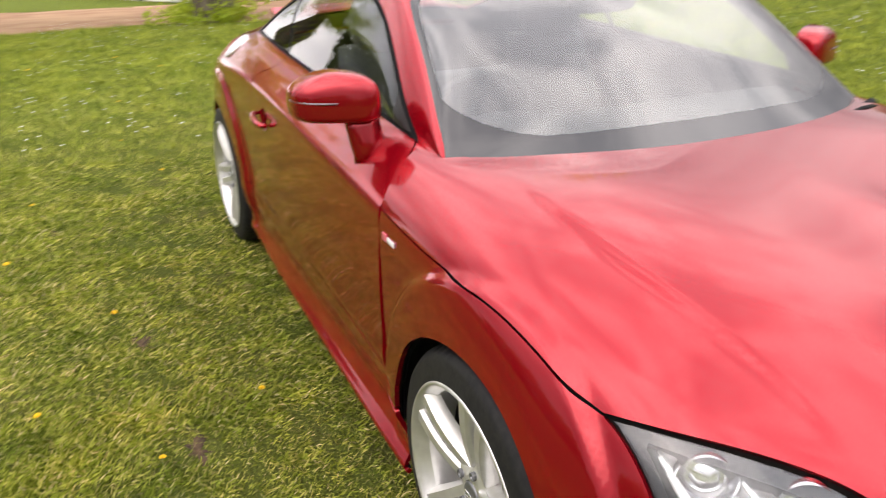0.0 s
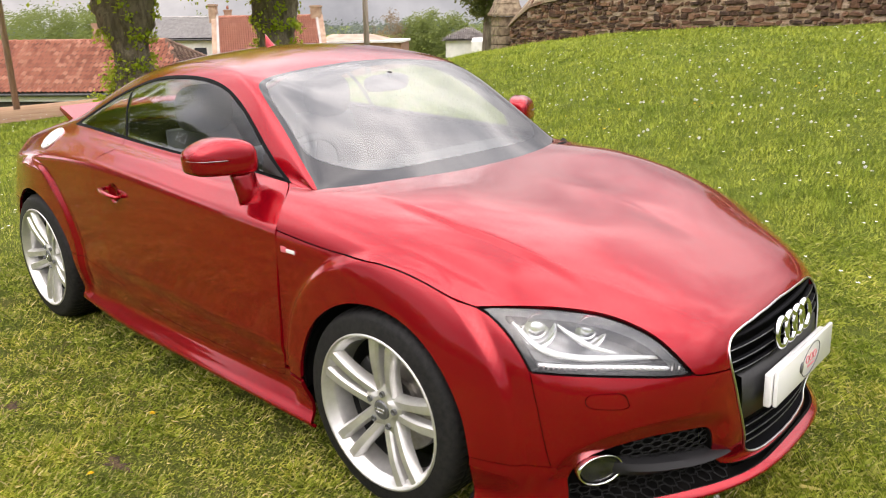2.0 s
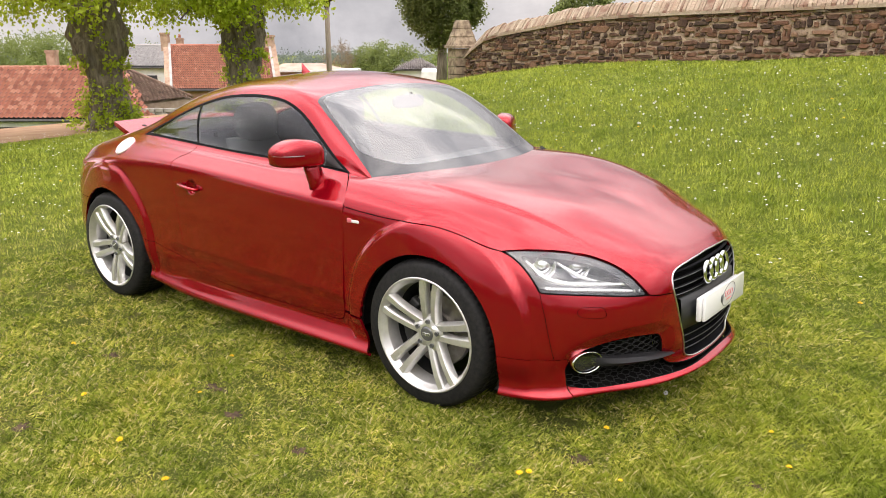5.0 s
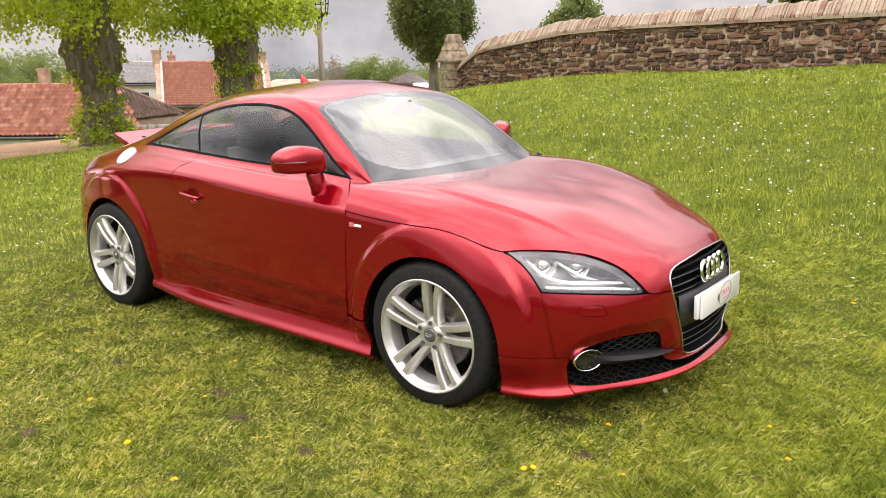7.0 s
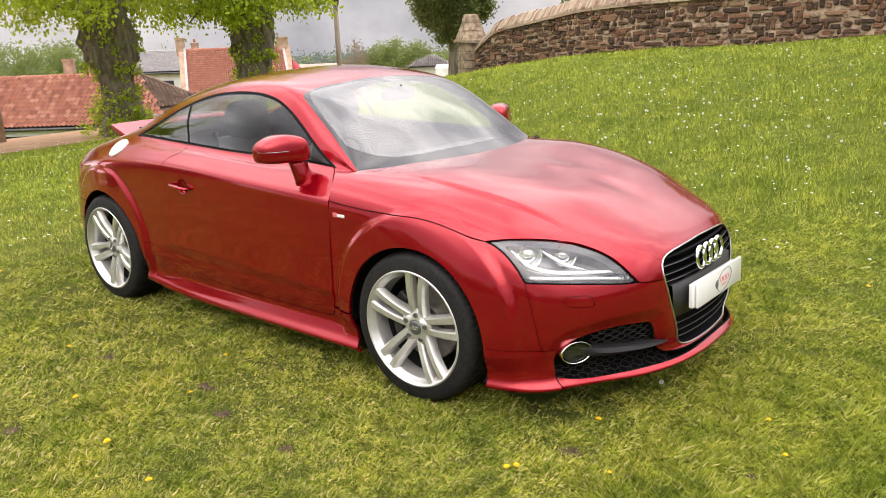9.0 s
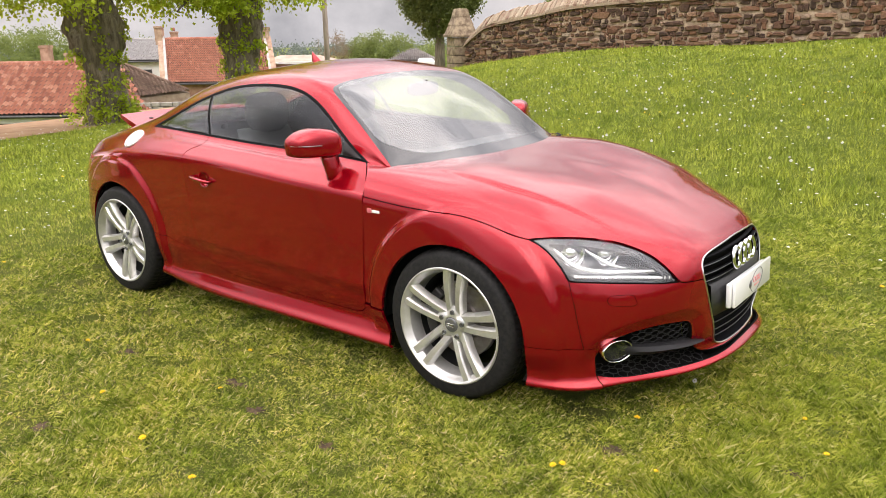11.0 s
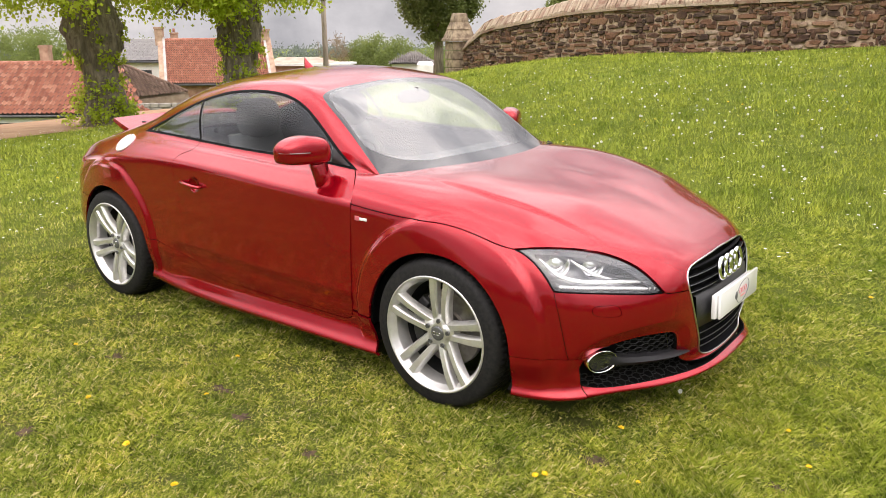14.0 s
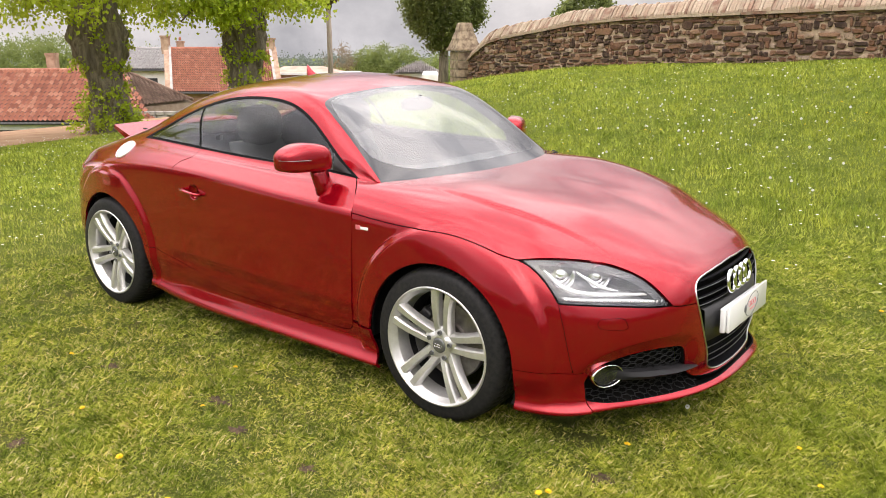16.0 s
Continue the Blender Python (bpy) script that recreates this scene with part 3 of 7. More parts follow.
# the bumper folds in round the lower intakes, under a brow
brow = np.array(nose.v)
fold = np.clip(1 + intake_d(brow) / .050, 0, 1) * (intake_d(brow) > -.050) * step(.235, .30, brow[:, 2]) * step(.30, .40, brow[:, 1])
brow -= fold[:, None] ** .9 * .021 * np.array([.85, .45, 0])
nose.v = [tuple(p) for p in brow]
fs, _ = nose.cut(nose.all, arch_d)
hood_f, rest = nose.part_off(fs, hood_line)
hood_f, _ = nose.cut(hood_f, lambda p: p[:, 0] - hood_rear(p[:, 1]) - .003)
hood_f, _ = nose.cut(hood_f, lambda p: -grille_d(p) - .002)
hood_f, _ = nose.cut(hood_f, lambda p: -lamp_d(p) - .003)
lamp_f, rest = nose.part_off(rest, lamp_d, .003)
rest, _ = nose.cut(rest, lambda p: p[:, 0] - door_front(p[:, 2]) - .002)
rest, _ = nose.cut(rest, lambda p: np.maximum(p[:, 2] - .325, p[:, 0] - 1.2))
FB = np.array([(.30, 1.822), (.327, 1.816), (.414, 1.799), (.505, 1.779), (.591, 1.752), (.64, 1.72)])
fender_f, bumper_f = nose.part_off(rest, lambda p: np.minimum(np.interp(p[:, 2], FB[:, 0], FB[:, 1]) - p[:, 0], np.where(p[:, 0] > 1.2, p[:, 2] - .330, 1)), .0011)
bumper_f, _ = nose.cut(bumper_f, lambda p: -grille_d(p) - .002)
intake_f, bumper_f = nose.cut(bumper_f, intake_d)
washer = side_view([(1.880, .538), (1.91, .541), (1.942, .537), (1.953, .520), (1.957, .500), (1.945, .496), (1.91, .500), (1.885, .508), (1.877, .522)], 60)
wash_f, bumper_f = nose.part_off(bumper_f, washer, .0008)

corner_f, bumper_f = nose.part_off(bumper_f, lambda p: np.minimum(.330 - p[:, 2], p[:, 1] - .742), .0011)
corner_f, _ = nose.cut(corner_f, lambda p: np.where(p[:, 2] < .318, p[:, 0] - 1.610, 1))
# the corner's foot flares out over the splitter
foot_i = sorted({i for f in corner_f for i in f})
foot_v = np.array([nose.v[i] for i in foot_i])
foot_v += (.003 + .006 * step(.24, .150, foot_v[:, 2]))[:, None] * step(.325, .30, foot_v[:, 2])[:, None] * np.array([.5, .8, 0])
for i, v in zip(foot_i, foot_v):
    nose.v[i] = tuple(v)

hood = nose.panel("hood", hood_f, paint, car, 0, "red clamshell bonnet panel")
front_bumper = nose.panel("front_bumper", bumper_f, paint, car, 0)
for s in (-1, 1):
    nose.panel("front_fender", fender_f, paint, car, s)
    nose.panel("washer_cover", wash_f, paint, front_bumper, s)
    nose.panel("bumper_corner", corner_f, paint, front_bumper, s)
# added dark sheet under the panels, so open joints look shaded
lining = Skin(loft(NOSE, True, 60, 60, .03, .007))
lining_f, _ = lining.cut(lining.all, arch_d)
lining_f, _ = lining.cut(lining_f, lambda p: p[:, 0] - np.where(p[:, 1] < .735, hood_rear(p[:, 1]), door_front(p[:, 2])) - .003)
for outside in (grille_d, lamp_d, lambda p: intake_d(p) + .060):
    _, lining_f = lining.cut(lining_f, outside)
lining.panel("inner_body", lining_f, dark_void, car, 0, flange=0, lift=-.016)

# ---- cabin
cabin = Skin(loft(CABIN, False, 270, 210, .03, .006))
WS_SIDE = above([(.845, .895), (.785, .939), (.60, 1.072), (.455, 1.170), (.31, 1.262), (.15, 1.36)], 60)


def screen_d(p):
    """Positive inside the windscreen: over the pillar, before the roof, with rounded corners."""
    a, b = WS_SIDE(p) * .82, p[:, 0] - .308 - .012 * (1 - p[:, 1] / .56)
    k = .035
    h = np.clip(.5 + .5 * (b - a) / k, 0, 1)
    return b * (1 - h) + a * h - k * h * (1 - h)


def cowl_d(p):
    return hood_rear(np.minimum(p[:, 1], .706)) + .012 - p[:, 0]


def dlo_d(p):
    return np.where(p[:, 1] > .45, poly_dist(p[:, [0, 2]], DLO), -1)


fs, _ = cabin.cut(cabin.all, arch_d)
screen_all, fs = cabin.cut(fs, screen_d)
screen_all, _ = cabin.cut(screen_all, cowl_d)
window_all, fs = cabin.cut(fs, dlo_d)
skirt_line = above([(-1.0, .452), (-.863, .433), (-.523, .366), (-.45, .352), (0, .335), (.5, .318), (.734, .313), (1.05, .325)], 60)
door_f, fs = cabin.part_off(fs, lambda p: np.where(p[:, 1] > .3, side_view(DOOR, 130)(p), -1), .0017)
_, door_f = cabin.cut(door_f, lambda p: .042 - np.hypot(p[:, 0] + .365, p[:, 2] - .787) * 1.0)
skirt_f, fs = cabin.part_off(fs, lambda p: np.where((p[:, 0] < 1.0) & (p[:, 0] > -1.2), -skirt_line(p), -1), .0016)
skirt_f, _ = cabin.cut(skirt_f, lambda p: .95 - p[:, 0])
fs, _ = cabin.cut(fs, lambda p: np.where(p[:, 1] < .735, hood_rear(p[:, 1]), door_front(p[:, 2])) - .002 + .030 * ((p[:, 1] > .700) & (p[:, 1] < .735)) - p[:, 0])
tail_f, fs = cabin.part_off(fs, lambda p: np.where(p[:, 0] < -1.3, np.minimum(-1.30 - .36 * (p[:, 2] - .3) - p[:, 0], .60 - p[:, 2]), -1), .0016)
tail_lamp = side_view([(-1.60, .80), (-1.68, .815), (-1.80, .80), (-1.95, .76), (-1.99, .70), (-1.95, .655), (-1.80, .65), (-1.68, .69), (-1.61, .745)], 60)
tlamp_f, fs = cabin.part_off(fs, lambda p: np.where(p[:, 1] > .40, tail_lamp(p), -1), .002)
rear_win, fs = cabin.cut(fs, lambda p: np.minimum(np.minimum(-.70 - p[:, 0], p[:, 0] + 1.40), .50 + .05 * (p[:, 0] + 1.0) - p[:, 1]))
body_f = fs
up = lambda v: np.stack([v[:, 0] * 0 + .2, v[:, 1], v[:, 2] - .3], 1)
cabin.panel("body_shell", body_f, paint, car, 0, "red roof, pillars and rear quarters")
cabin.panel("rear_bumper", tail_f, paint, car, 0)
# dark inner sheet closing the cabin, with interior shade in its colour
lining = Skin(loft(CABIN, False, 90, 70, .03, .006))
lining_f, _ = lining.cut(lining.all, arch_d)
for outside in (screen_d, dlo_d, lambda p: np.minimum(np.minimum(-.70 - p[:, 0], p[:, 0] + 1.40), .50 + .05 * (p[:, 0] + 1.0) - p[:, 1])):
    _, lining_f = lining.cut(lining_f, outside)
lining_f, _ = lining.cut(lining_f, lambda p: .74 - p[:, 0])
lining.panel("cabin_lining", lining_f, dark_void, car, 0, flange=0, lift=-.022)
doors = {}
for s in (-1, 1):
    doors[s] = cabin.panel("door", door_f, paint, car, s)
    cabin.panel("side_skirt", skirt_f, paint, car, s)
    tl = cabin.panel("tail_lamp", tlamp_f, plain("red_lens", (.35, .01, .012), .08, Coat_Weight=1.0) if s < 0 else bpy.data.materials["red_lens"], car, s, "red tail lamp lens")


def border_d(p):
    """Positive inside the clear glass, with well rounded lower corners."""
    a, b, k = screen_d(p) - .012, cowl_d(p) - .085, .11
    h = np.clip(.5 + .5 * (b - a) / k, 0, 1)
    return b * (1 - h) + a * h - k * h * (1 - h)


frit_f, screen_f = cabin.cut(screen_all, lambda p: -border_d(p))
ws = cabin.panel("windscreen", screen_f, glass_front, car, 0, "raked windscreen reflecting grey clouds", flange=0, out=up)
cabin.panel("screen_border", frit_f, black_gloss, ws, 0, "black printed glass border", flange=.008, out=up)
cabin.panel("rear_window", rear_win, glass_side, car, 0, flange=0, out=up)
seal_f, inner = cabin.cut(window_all, lambda p: np.where(p[:, 2] < 1.0 + .02 * (p[:, 0] < -.6), .010, .012) - dlo_d(p))
bar_f, inner = cabin.cut(inner, lambda p: .008 - np.abs(p[:, 0] + .470 + .44 * (p[:, 2] - .998)))
front_glass, rear_glass = cabin.cut(inner, lambda p: p[:, 0] + .470 + .44 * (p[:, 2] - .998))
sail_f, front_glass = cabin.cut(front_glass, lambda p: p[:, 0] - (.520 - .18 * (p[:, 2] - .95)))
for s in (-1, 1):
    cabin.panel("window_seal", seal_f, rubber, car, s, "black rubber window surround", flange=.014, lift=.002)
    cabin.panel("window_bar", bar_f, rubber, car, s, flange=.01, lift=.001)
    cabin.panel("door_glass", front_glass, glass_side, doors[s], s, "tinted door window", flange=0)
    cabin.panel("quarter_glass", rear_glass, glass_side, car, s, "tinted rear quarter window", flange=0)
    cabin.panel("mirror_sail", sail_f, black_trim, doors[s], s, "black triangular trim", flange=.01, lift=.001)


def box(bm, size, at=(0, 0, 0), bevel=0.0, rot=None, seg=2):
    """Adds a box with softened edges."""
    m = Matrix.Translation(at) @ (rot.to_4x4() if rot else Matrix()) @ Matrix.Diagonal((*size, 1))
    made = bmesh.ops.create_cube(bm, size=1, matrix=m)["verts"]
    if bevel:
        es = list({e for v in made for e in v.link_edges})
        bmesh.ops.bevel(bm, geom=es, offset=bevel, segments=seg, affect="EDGES", profile=.5)
    return bm


def tube(bm, pts, radius, n=8, closed=False, flat=1.0, up=(0, 0, 1), ends=True):
    """Sweeps a round or oval section along points; radius may be a list."""
    pts = [Vector(p) for p in pts]
    m = len(pts)
    rings = []
    for i, p in enumerate(pts):
        a, b = (pts[i - 1], pts[(i + 1) % m]) if closed else (pts[max(i - 1, 0)], pts[min(i + 1, m - 1)])
        d = (b - a).normalized()
        s = d.cross(Vector(up))
        s = s.normalized() if s.length > 1e-4 else d.orthogonal().normalized()
        t = s.cross(d)
        r = radius[i] if isinstance(radius, (list, tuple)) else radius
        rings.append([bm.verts.new(p + s * (r * math.cos(2 * math.pi * k / n)) + t * (r * flat * math.sin(2 * math.pi * k / n))) for k in range(n)])
    for i in range(m if closed else m - 1):
        a, b = rings[i], rings[(i + 1) % m]
        for k in range(n):
            bm.faces.new((a[k], a[(k + 1) % n], b[(k + 1) % n], b[k]))
    if ends and not closed:
        bm.faces.new(rings[0][::-1])
        bm.faces.new(rings[-1])
    return bm


def revolve(bm, profile, n, axis="y", closed=False, wobble=None):
    """Turns (radius, height) points round an axis."""
    rings = []
    for k in range(n):
        a = 2 * math.pi * k / n
        ring = []
        for j, (r, h) in enumerate(profile):
            r = r + (wobble(k, j) if wobble else 0)
            x, z = r * math.cos(a), r * math.sin(a)
            ring.append(bm.verts.new((x, h, z) if axis == "y" else (x, z, h) if axis == "z" else (h, x, z)))
        rings.append(ring)
    m = len(profile)
    for k in range(n):
        a, b = rings[k], rings[(k + 1) % n]
        for j in range(m if closed else m - 1):
            bm.faces.new((a[j], b[j], b[(j + 1) % m], a[(j + 1) % m]))
    return bm


NV = flare(nose_grid.reshape(-1, 3))


def nose_at(a, b, axes=(1, 2), keep=lambda v: v[:, 0] > 1.5):
    """The point of the front surface at two of its coordinates."""
    v = NV[keep(NV)]
    d = (v[:, axes[0]] - a) ** 2 + (v[:, axes[1]] - b) ** 2
    i = np.argsort(d)[:6]
    w = 1 / (d[i] + 1e-7)
    p = (v[i] * w[:, None]).sum(0) / w.sum()
    p[axes[0]], p[axes[1]] = a, b
    return p


# ---- wheels
alloy = worn("silver_alloy", (.62, .615, .60), (.70, .695, .68), 30, .36, .72, bump=.05, dist=.001)
# darker copy of the alloy: shade behind the spokes is put into its colour
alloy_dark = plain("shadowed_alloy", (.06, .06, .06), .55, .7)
tyre_mat = worn("tyre_rubber", (.011, .011, .012), (.021, .0205, .020), 60, .62, bump=.3, dist=.002).set(Specular_IOR_Level=.20)
disc_steel = worn("brake_steel", (.30, .28, .26), (.42, .40, .38), 30, .38, .9, bump=.2, dist=.001, stretch=(1, 1, 1))
grey_cap = plain("grey_cap", (.16, .165, .17), .35, .6)
FACE_W = .900


def wheel_parts(parent):
    bm = bmesh.new()
    revolve(bm, [(.228, -.040), (.241, -.020), (.246, -.006), (.251, -.003), (.256, -.008), (.256, -.020)], 96)
    wheel = part("wheel", bm, alloy, parent, "silver five twin-spoke alloy wheel")
    bm = bmesh.new()
    revolve(bm, [(.231, -.036), (.226, -.055), (.221, -.104)], 72)
    part("rim_well", bm, alloy, wheel, "bright rim well")
    bm = bmesh.new()
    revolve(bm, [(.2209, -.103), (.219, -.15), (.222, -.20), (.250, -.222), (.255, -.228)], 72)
    part("barrel", bm, alloy_dark, wheel, "rim barrel with the shade put into its colour")
    bm = bmesh.new()
    prof = [(.250, -.020), (.256, -.006), (.268, .000), (.284, .004), (.300, .003), (.311, -.003), (.319, -.012), (.3245, -.022), (.3272, -.034),
            (.3282, -.052), (.3215, -.054), (.3215, -.064), (.3290, -.066), (.3295, -.098), (.3225, -.100), (.3225, -.110), (.3297, -.112), (.3297, -.142), (.3225, -.144),
            (.3225, -.154), (.3290, -.156), (.3282, -.190), (.3215, -.192), (.3215, -.202), (.3270, -.204), (.3200, -.236), (.300, -.246), (.270, -.240), (.254, -.226)]
    prof = [(q, h - .016 * min(1, max(0, (q - .254) / .03))) for q, h in prof]
    revolve(bm, prof, 276, wobble=lambda k, j: -.0045 if (k % 4 == 0 and 7 <= j <= 9) or ((k + 2) % 4 == 0 and 12 <= j <= 13) or ((k + 1) % 4 == 0 and 16 <= j <= 17) else 0)
    part("tyre", bm, tyre_mat, wheel, "black low-profile tyre", sharp=50)
    for a in range(5):
        ang = radians(96 + 72 * a)
        bm = bmesh.new()
        for s in (-1, 1):
            rows = []
            for t in np.linspace(0, 1, 9):
                r = .040 + t * .206
                off = s * (.0215 + .0165 * t)
                half = .0150 + .0068 * t ** 1.5 + .003 * (1 - t) ** 3
                y = -.050 + .030 * math.sin(min(1, t * 1.25) * math.pi / 2) + .004 * t
                deep = .040 - .010 * t
                inn, ou = (-half, half) if s > 0 else (half, -half)
                sec = [(inn * 1.12, y - deep), (inn, y - .009), (inn * .72, y), (ou * .55, y + .001), (ou, y - .013), (ou * 1.16, y - deep)]
                rows.append([bm.verts.new((r * math.cos(ang) - (off + q) * math.sin(ang), h, r * math.sin(ang) + (off + q) * math.cos(ang))) for q, h in sec])
            for i in range(8):
                for k in range(6):
                    bm.faces.new((rows[i][k], rows[i][(k + 1) % 6], rows[i + 1][(k + 1) % 6], rows[i + 1][k]))
            bm.faces.new(rows[0]), bm.faces.new(rows[-1][::-1])
        part("spoke", bm, alloy, wheel, sharp=24)
    bm = bmesh.new()
    n = 100
    rings = []
    for rr, h in ((.030, -.047), (.034, -.035), (.044, -.036), (.054, -.038), (.070, -.046), (.076, -.080)):
        rings.append([bm.verts.new(((rr * (1 + .17 * math.cos(5 * (2 * math.pi * k / n) - radians(480)) * (rr > .05))) * math.cos(2 * math.pi * k / n), h, (rr * (1 + .17 * math.cos(5 * (2 * math.pi * k / n) - radians(480)) * (rr > .05))) * math.sin(2 * math.pi * k / n))) for k in range(n)])
    for a, b in zip(rings, rings[1:]):
        for k in range(n):
            bm.faces.new((a[k], b[k], b[(k + 1) % n], a[(k + 1) % n]))
    part("hub", bm, alloy, wheel, sharp=40)
    bm = bmesh.new()
    revolve(bm, [(.001, -.030), (.020, -.030), (.028, -.031), (.0315, -.034), (.0315, -.048)], 40)
    cap = part("hub_cap", bm, grey_cap, wheel, "grey centre cap")
    bm = bmesh.new()
    for k in range(4):
        c = -.0135 + .009 * k
        tube(bm, [(c + .0065 * math.cos(q), -.0285, .0065 * math.sin(q)) for q in np.linspace(0, 2 * math.pi, 17)[:-1]], .0011, 5, True, up=(0, 1, 0))
    part("cap_emblem", bm, chrome, cap)
    for a in range(5):
        ang = radians(96 + 72 * a)
        bm = bmesh.new()
        revolve(bm, [(.001, -.034), (.006, -.034), (.0075, -.030), (.0095, -.030), (.0105, -.034), (.0108, -.052)], 12)
        b = part("lug_bolt", bm, grey_cap, wheel, sharp=40)
        b.location = (.0555 * math.cos(ang), 0, .0555 * math.sin(ang))
    bm = bmesh.new()
    revolve(bm, [(.05, -.098), (.085, -.098), (.088, -.112), (.162, -.112), (.166, -.118), (.166, -.136), (.09, -.140)], 64)
    part("brake_disc", bm, disc_steel, wheel, "bare steel brake disc", sharp=30)
    bm = bmesh.new()
    for t in np.linspace(-.5, .5, 7):
        a = radians(8) + t
        box(bm, (.052, .075, .062), (.150 * math.cos(a), -.125, .150 * math.sin(a)), .008, Euler((0, -a, 0)).to_matrix())
    part("brake_caliper", bm, alloy_dark, wheel)
    return wheel


first = wheel_parts(car)
first.matrix_basis = pose(WHEELBASE_X, -FACE_W, .327, 0, 0, 180)
for x, w, turn in ((-WHEELBASE_X, -FACE_W - .004, 180), (WHEELBASE_X, FACE_W, 0), (-WHEELBASE_X, FACE_W + .004, 0)):
    wheel_two = copy_thing(first, pose(x, w, .327, 0, 0, turn) @ pose(0, 0, 0, 0, 40 if x < 0 else 0, 0))
    wheel_two.parent = car

for cx, cz in ARCHES:
    for s in (-1, 1):
        bm = bmesh.new()
        rows = []
        for k in range(33):
            a = radians(-6 + 192 * k / 32)
            rows.append([bm.verts.new((cx + r * math.cos(a), s * (w - (.045 if cx < 0 and math.cos(a) < -.5 else 0)), max(cz + r * math.sin(a), .10))) for r, w in ((ARCH_R + (.001 if cx > 0 else .013), .866), (.398, .862), (.406, .80), (.406, .56), (.16, .54))])
        for a, b in zip(rows, rows[1:]):
            for k in range(4):
                bm.faces.new((a[k], a[k + 1], b[k + 1], b[k]))
        part("wheel_arch_liner", bm, black_trim, car, "black plastic arch liner")
# unseen dark boxes, added to keep light from passing under the body
bm = bmesh.new()
box(bm, (3.6, 1.06, .10), (0, 0, .235), .03)
box(bm, (1.7, 1.60, .06), (0, 0, .20), .02)
box(bm, (.30, 1.20, .06), (1.70, 0, .20), .02)
part("underbody", bm, dark_void, car, "dark underbody tray")

# ---- head lamps
lamp_grey = worn("lamp_reflector", (.15, .153, .16), (.30, .305, .315), 9, .25, .6, bump=0)
projector = plain("projector_glass", (.78, .79, .80), .10, 1.0)
lamp_dark = plain("lamp_bezel", (.022, .023, .025), .3, .3)
white_guide = plain("lamp_light_guide", (.80, .81, .82), .18, .2)
led_mat = plain("led_lens", (.92, .93, .95), .05, 0.0, Coat_Weight=1.0)


def lamp_line(points, n, depth, s):
    """Points under the lamp's glass, given in side view (x, z)."""
    c = curve_through(points, n)
    out = []
    for x, z in c:
        p = nose_at(x, z, (0, 2))
        out.append((p[0] - depth * .62, s * (p[1] - depth * .70), p[2] - depth * .10))
    return out


for s in (-1, 1):
    lens = nose.panel("head_lamp", lamp_f, lens_clear, car, s, "clear swept-back head lamp", flange=0)
    nose.panel("lamp_housing", lamp_f, lamp_grey, lens, s, "silvery lamp bowl", flange=0, lift=-.075)
    wall_f, _ = nose.cut(lamp_f, lambda p: .016 - lamp_d(p))
    nose.panel("lamp_bezel", wall_f, lamp_dark, lens, s, "black lamp surround", flange=.07, lift=-.010)
    for x, z, r in ((1.744, .686, .038), (1.842, .676, .036)):
        p = nose_at(x, z, (0, 2))
        c = Vector((p[0] - .030, s * (p[1] - .036), p[2] - .008))
        m = look(c, c + Vector((.80, s * .58, .06))) @ pose(0, 0, 0, 90, 0, 0)
        bm = bmesh.new()
        revolve(bm, [(r * 1.0, -.045), (r * 1.12, .004), (r * 1.26, .010), (r * 1.30, .004), (r * 1.20, -.03)], 40)
        ring = part("projector_ring", bm, chrome, lens, sharp=50)
        bm = bmesh.new()
        revolve(bm, [(.0005, .006), (r * .4, .003), (r * .75, -.006), (r * .98, -.022), (r, -.04)], 40)
        ball = part("projector_lens", bm, projector, lens, "round projector lens")
        turn = m @ pose(0, 0, 0, 180, 0, 0)
        ring.matrix_basis = ball.matrix_basis = turn
    bm = bmesh.new()
    tube(bm, lamp_line([(1.680, .702), (1.712, .680), (1.750, .652), (1.823, .625), (1.92, .614), (2.015, .606)], 26, .035, s), [.005 + .006 * math.sin(math.pi * k / 25) for k in range(26)], 8, flat=.8)
    part("light_guide", bm, white_guide, lens, "pale curved light guide")
    bm = bmesh.new()
    tube(bm, lamp_line([(1.772, .698), (1.800, .680), (1.832, .660), (1.866, .641), (1.91, .627)], 20, .030, s), [.003 + .008 * math.sin(math.pi * k / 19) for k in range(20)], 8, flat=.7)
    part("light_guide", bm, white_guide, lens, "pale curved light guide")
    bm = bmesh.new()
    tube(bm, lamp_line([(1.765, .608), (1.85, .601), (1.95, .591), (2.03, .580)], 20, .026, s), .0125, 6, flat=.8)
    strip = part("running_lamp", bm, satin, lens, "row of white running lights")
    for k, (x, y, z) in enumerate(lamp_line([(1.768, .610), (1.85, .603), (1.94, .594), (2.030, .583)], 24, .011, s)):
        bm = bmesh.new()
        box(bm, (.0045, .0045, .017 if k % 3 else .010), (x, y, z), .0015, Euler((0, .25, .6 * s)).to_matrix())
        part("led", bm, led_mat, strip)

# ---- grille
grille_dark = plain("grille_black", (.004, .004, .005), .7, Specular_IOR_Level=.08)
lead_trim = plain("dull_chrome", (.22, .22, .23), .3, 1.0)
edge_line = curve_through(GRILLE, 140, True)
ring_pts = [(lambda p: (p[0] + .002, w, z))(nose_at(abs(w), z)) for w, z in edge_line]
bm = bmesh.new()
tube(bm, ring_pts, .0036, 8, True, up=(1, 0, 0))
grille = part("grille", bm, satin, car, "black grille in a slim satin frame")
bm = bmesh.new()
inner = [(nose_at(abs(w) * .985, z)[0] - .055, w * .985, .45 + (z - .45) * .985) for w, z in edge_line]
outer = [bm.verts.new((p[0] - .002, p[1], p[2])) for p in ring_pts]
back = [bm.verts.new(p) for p in inner]
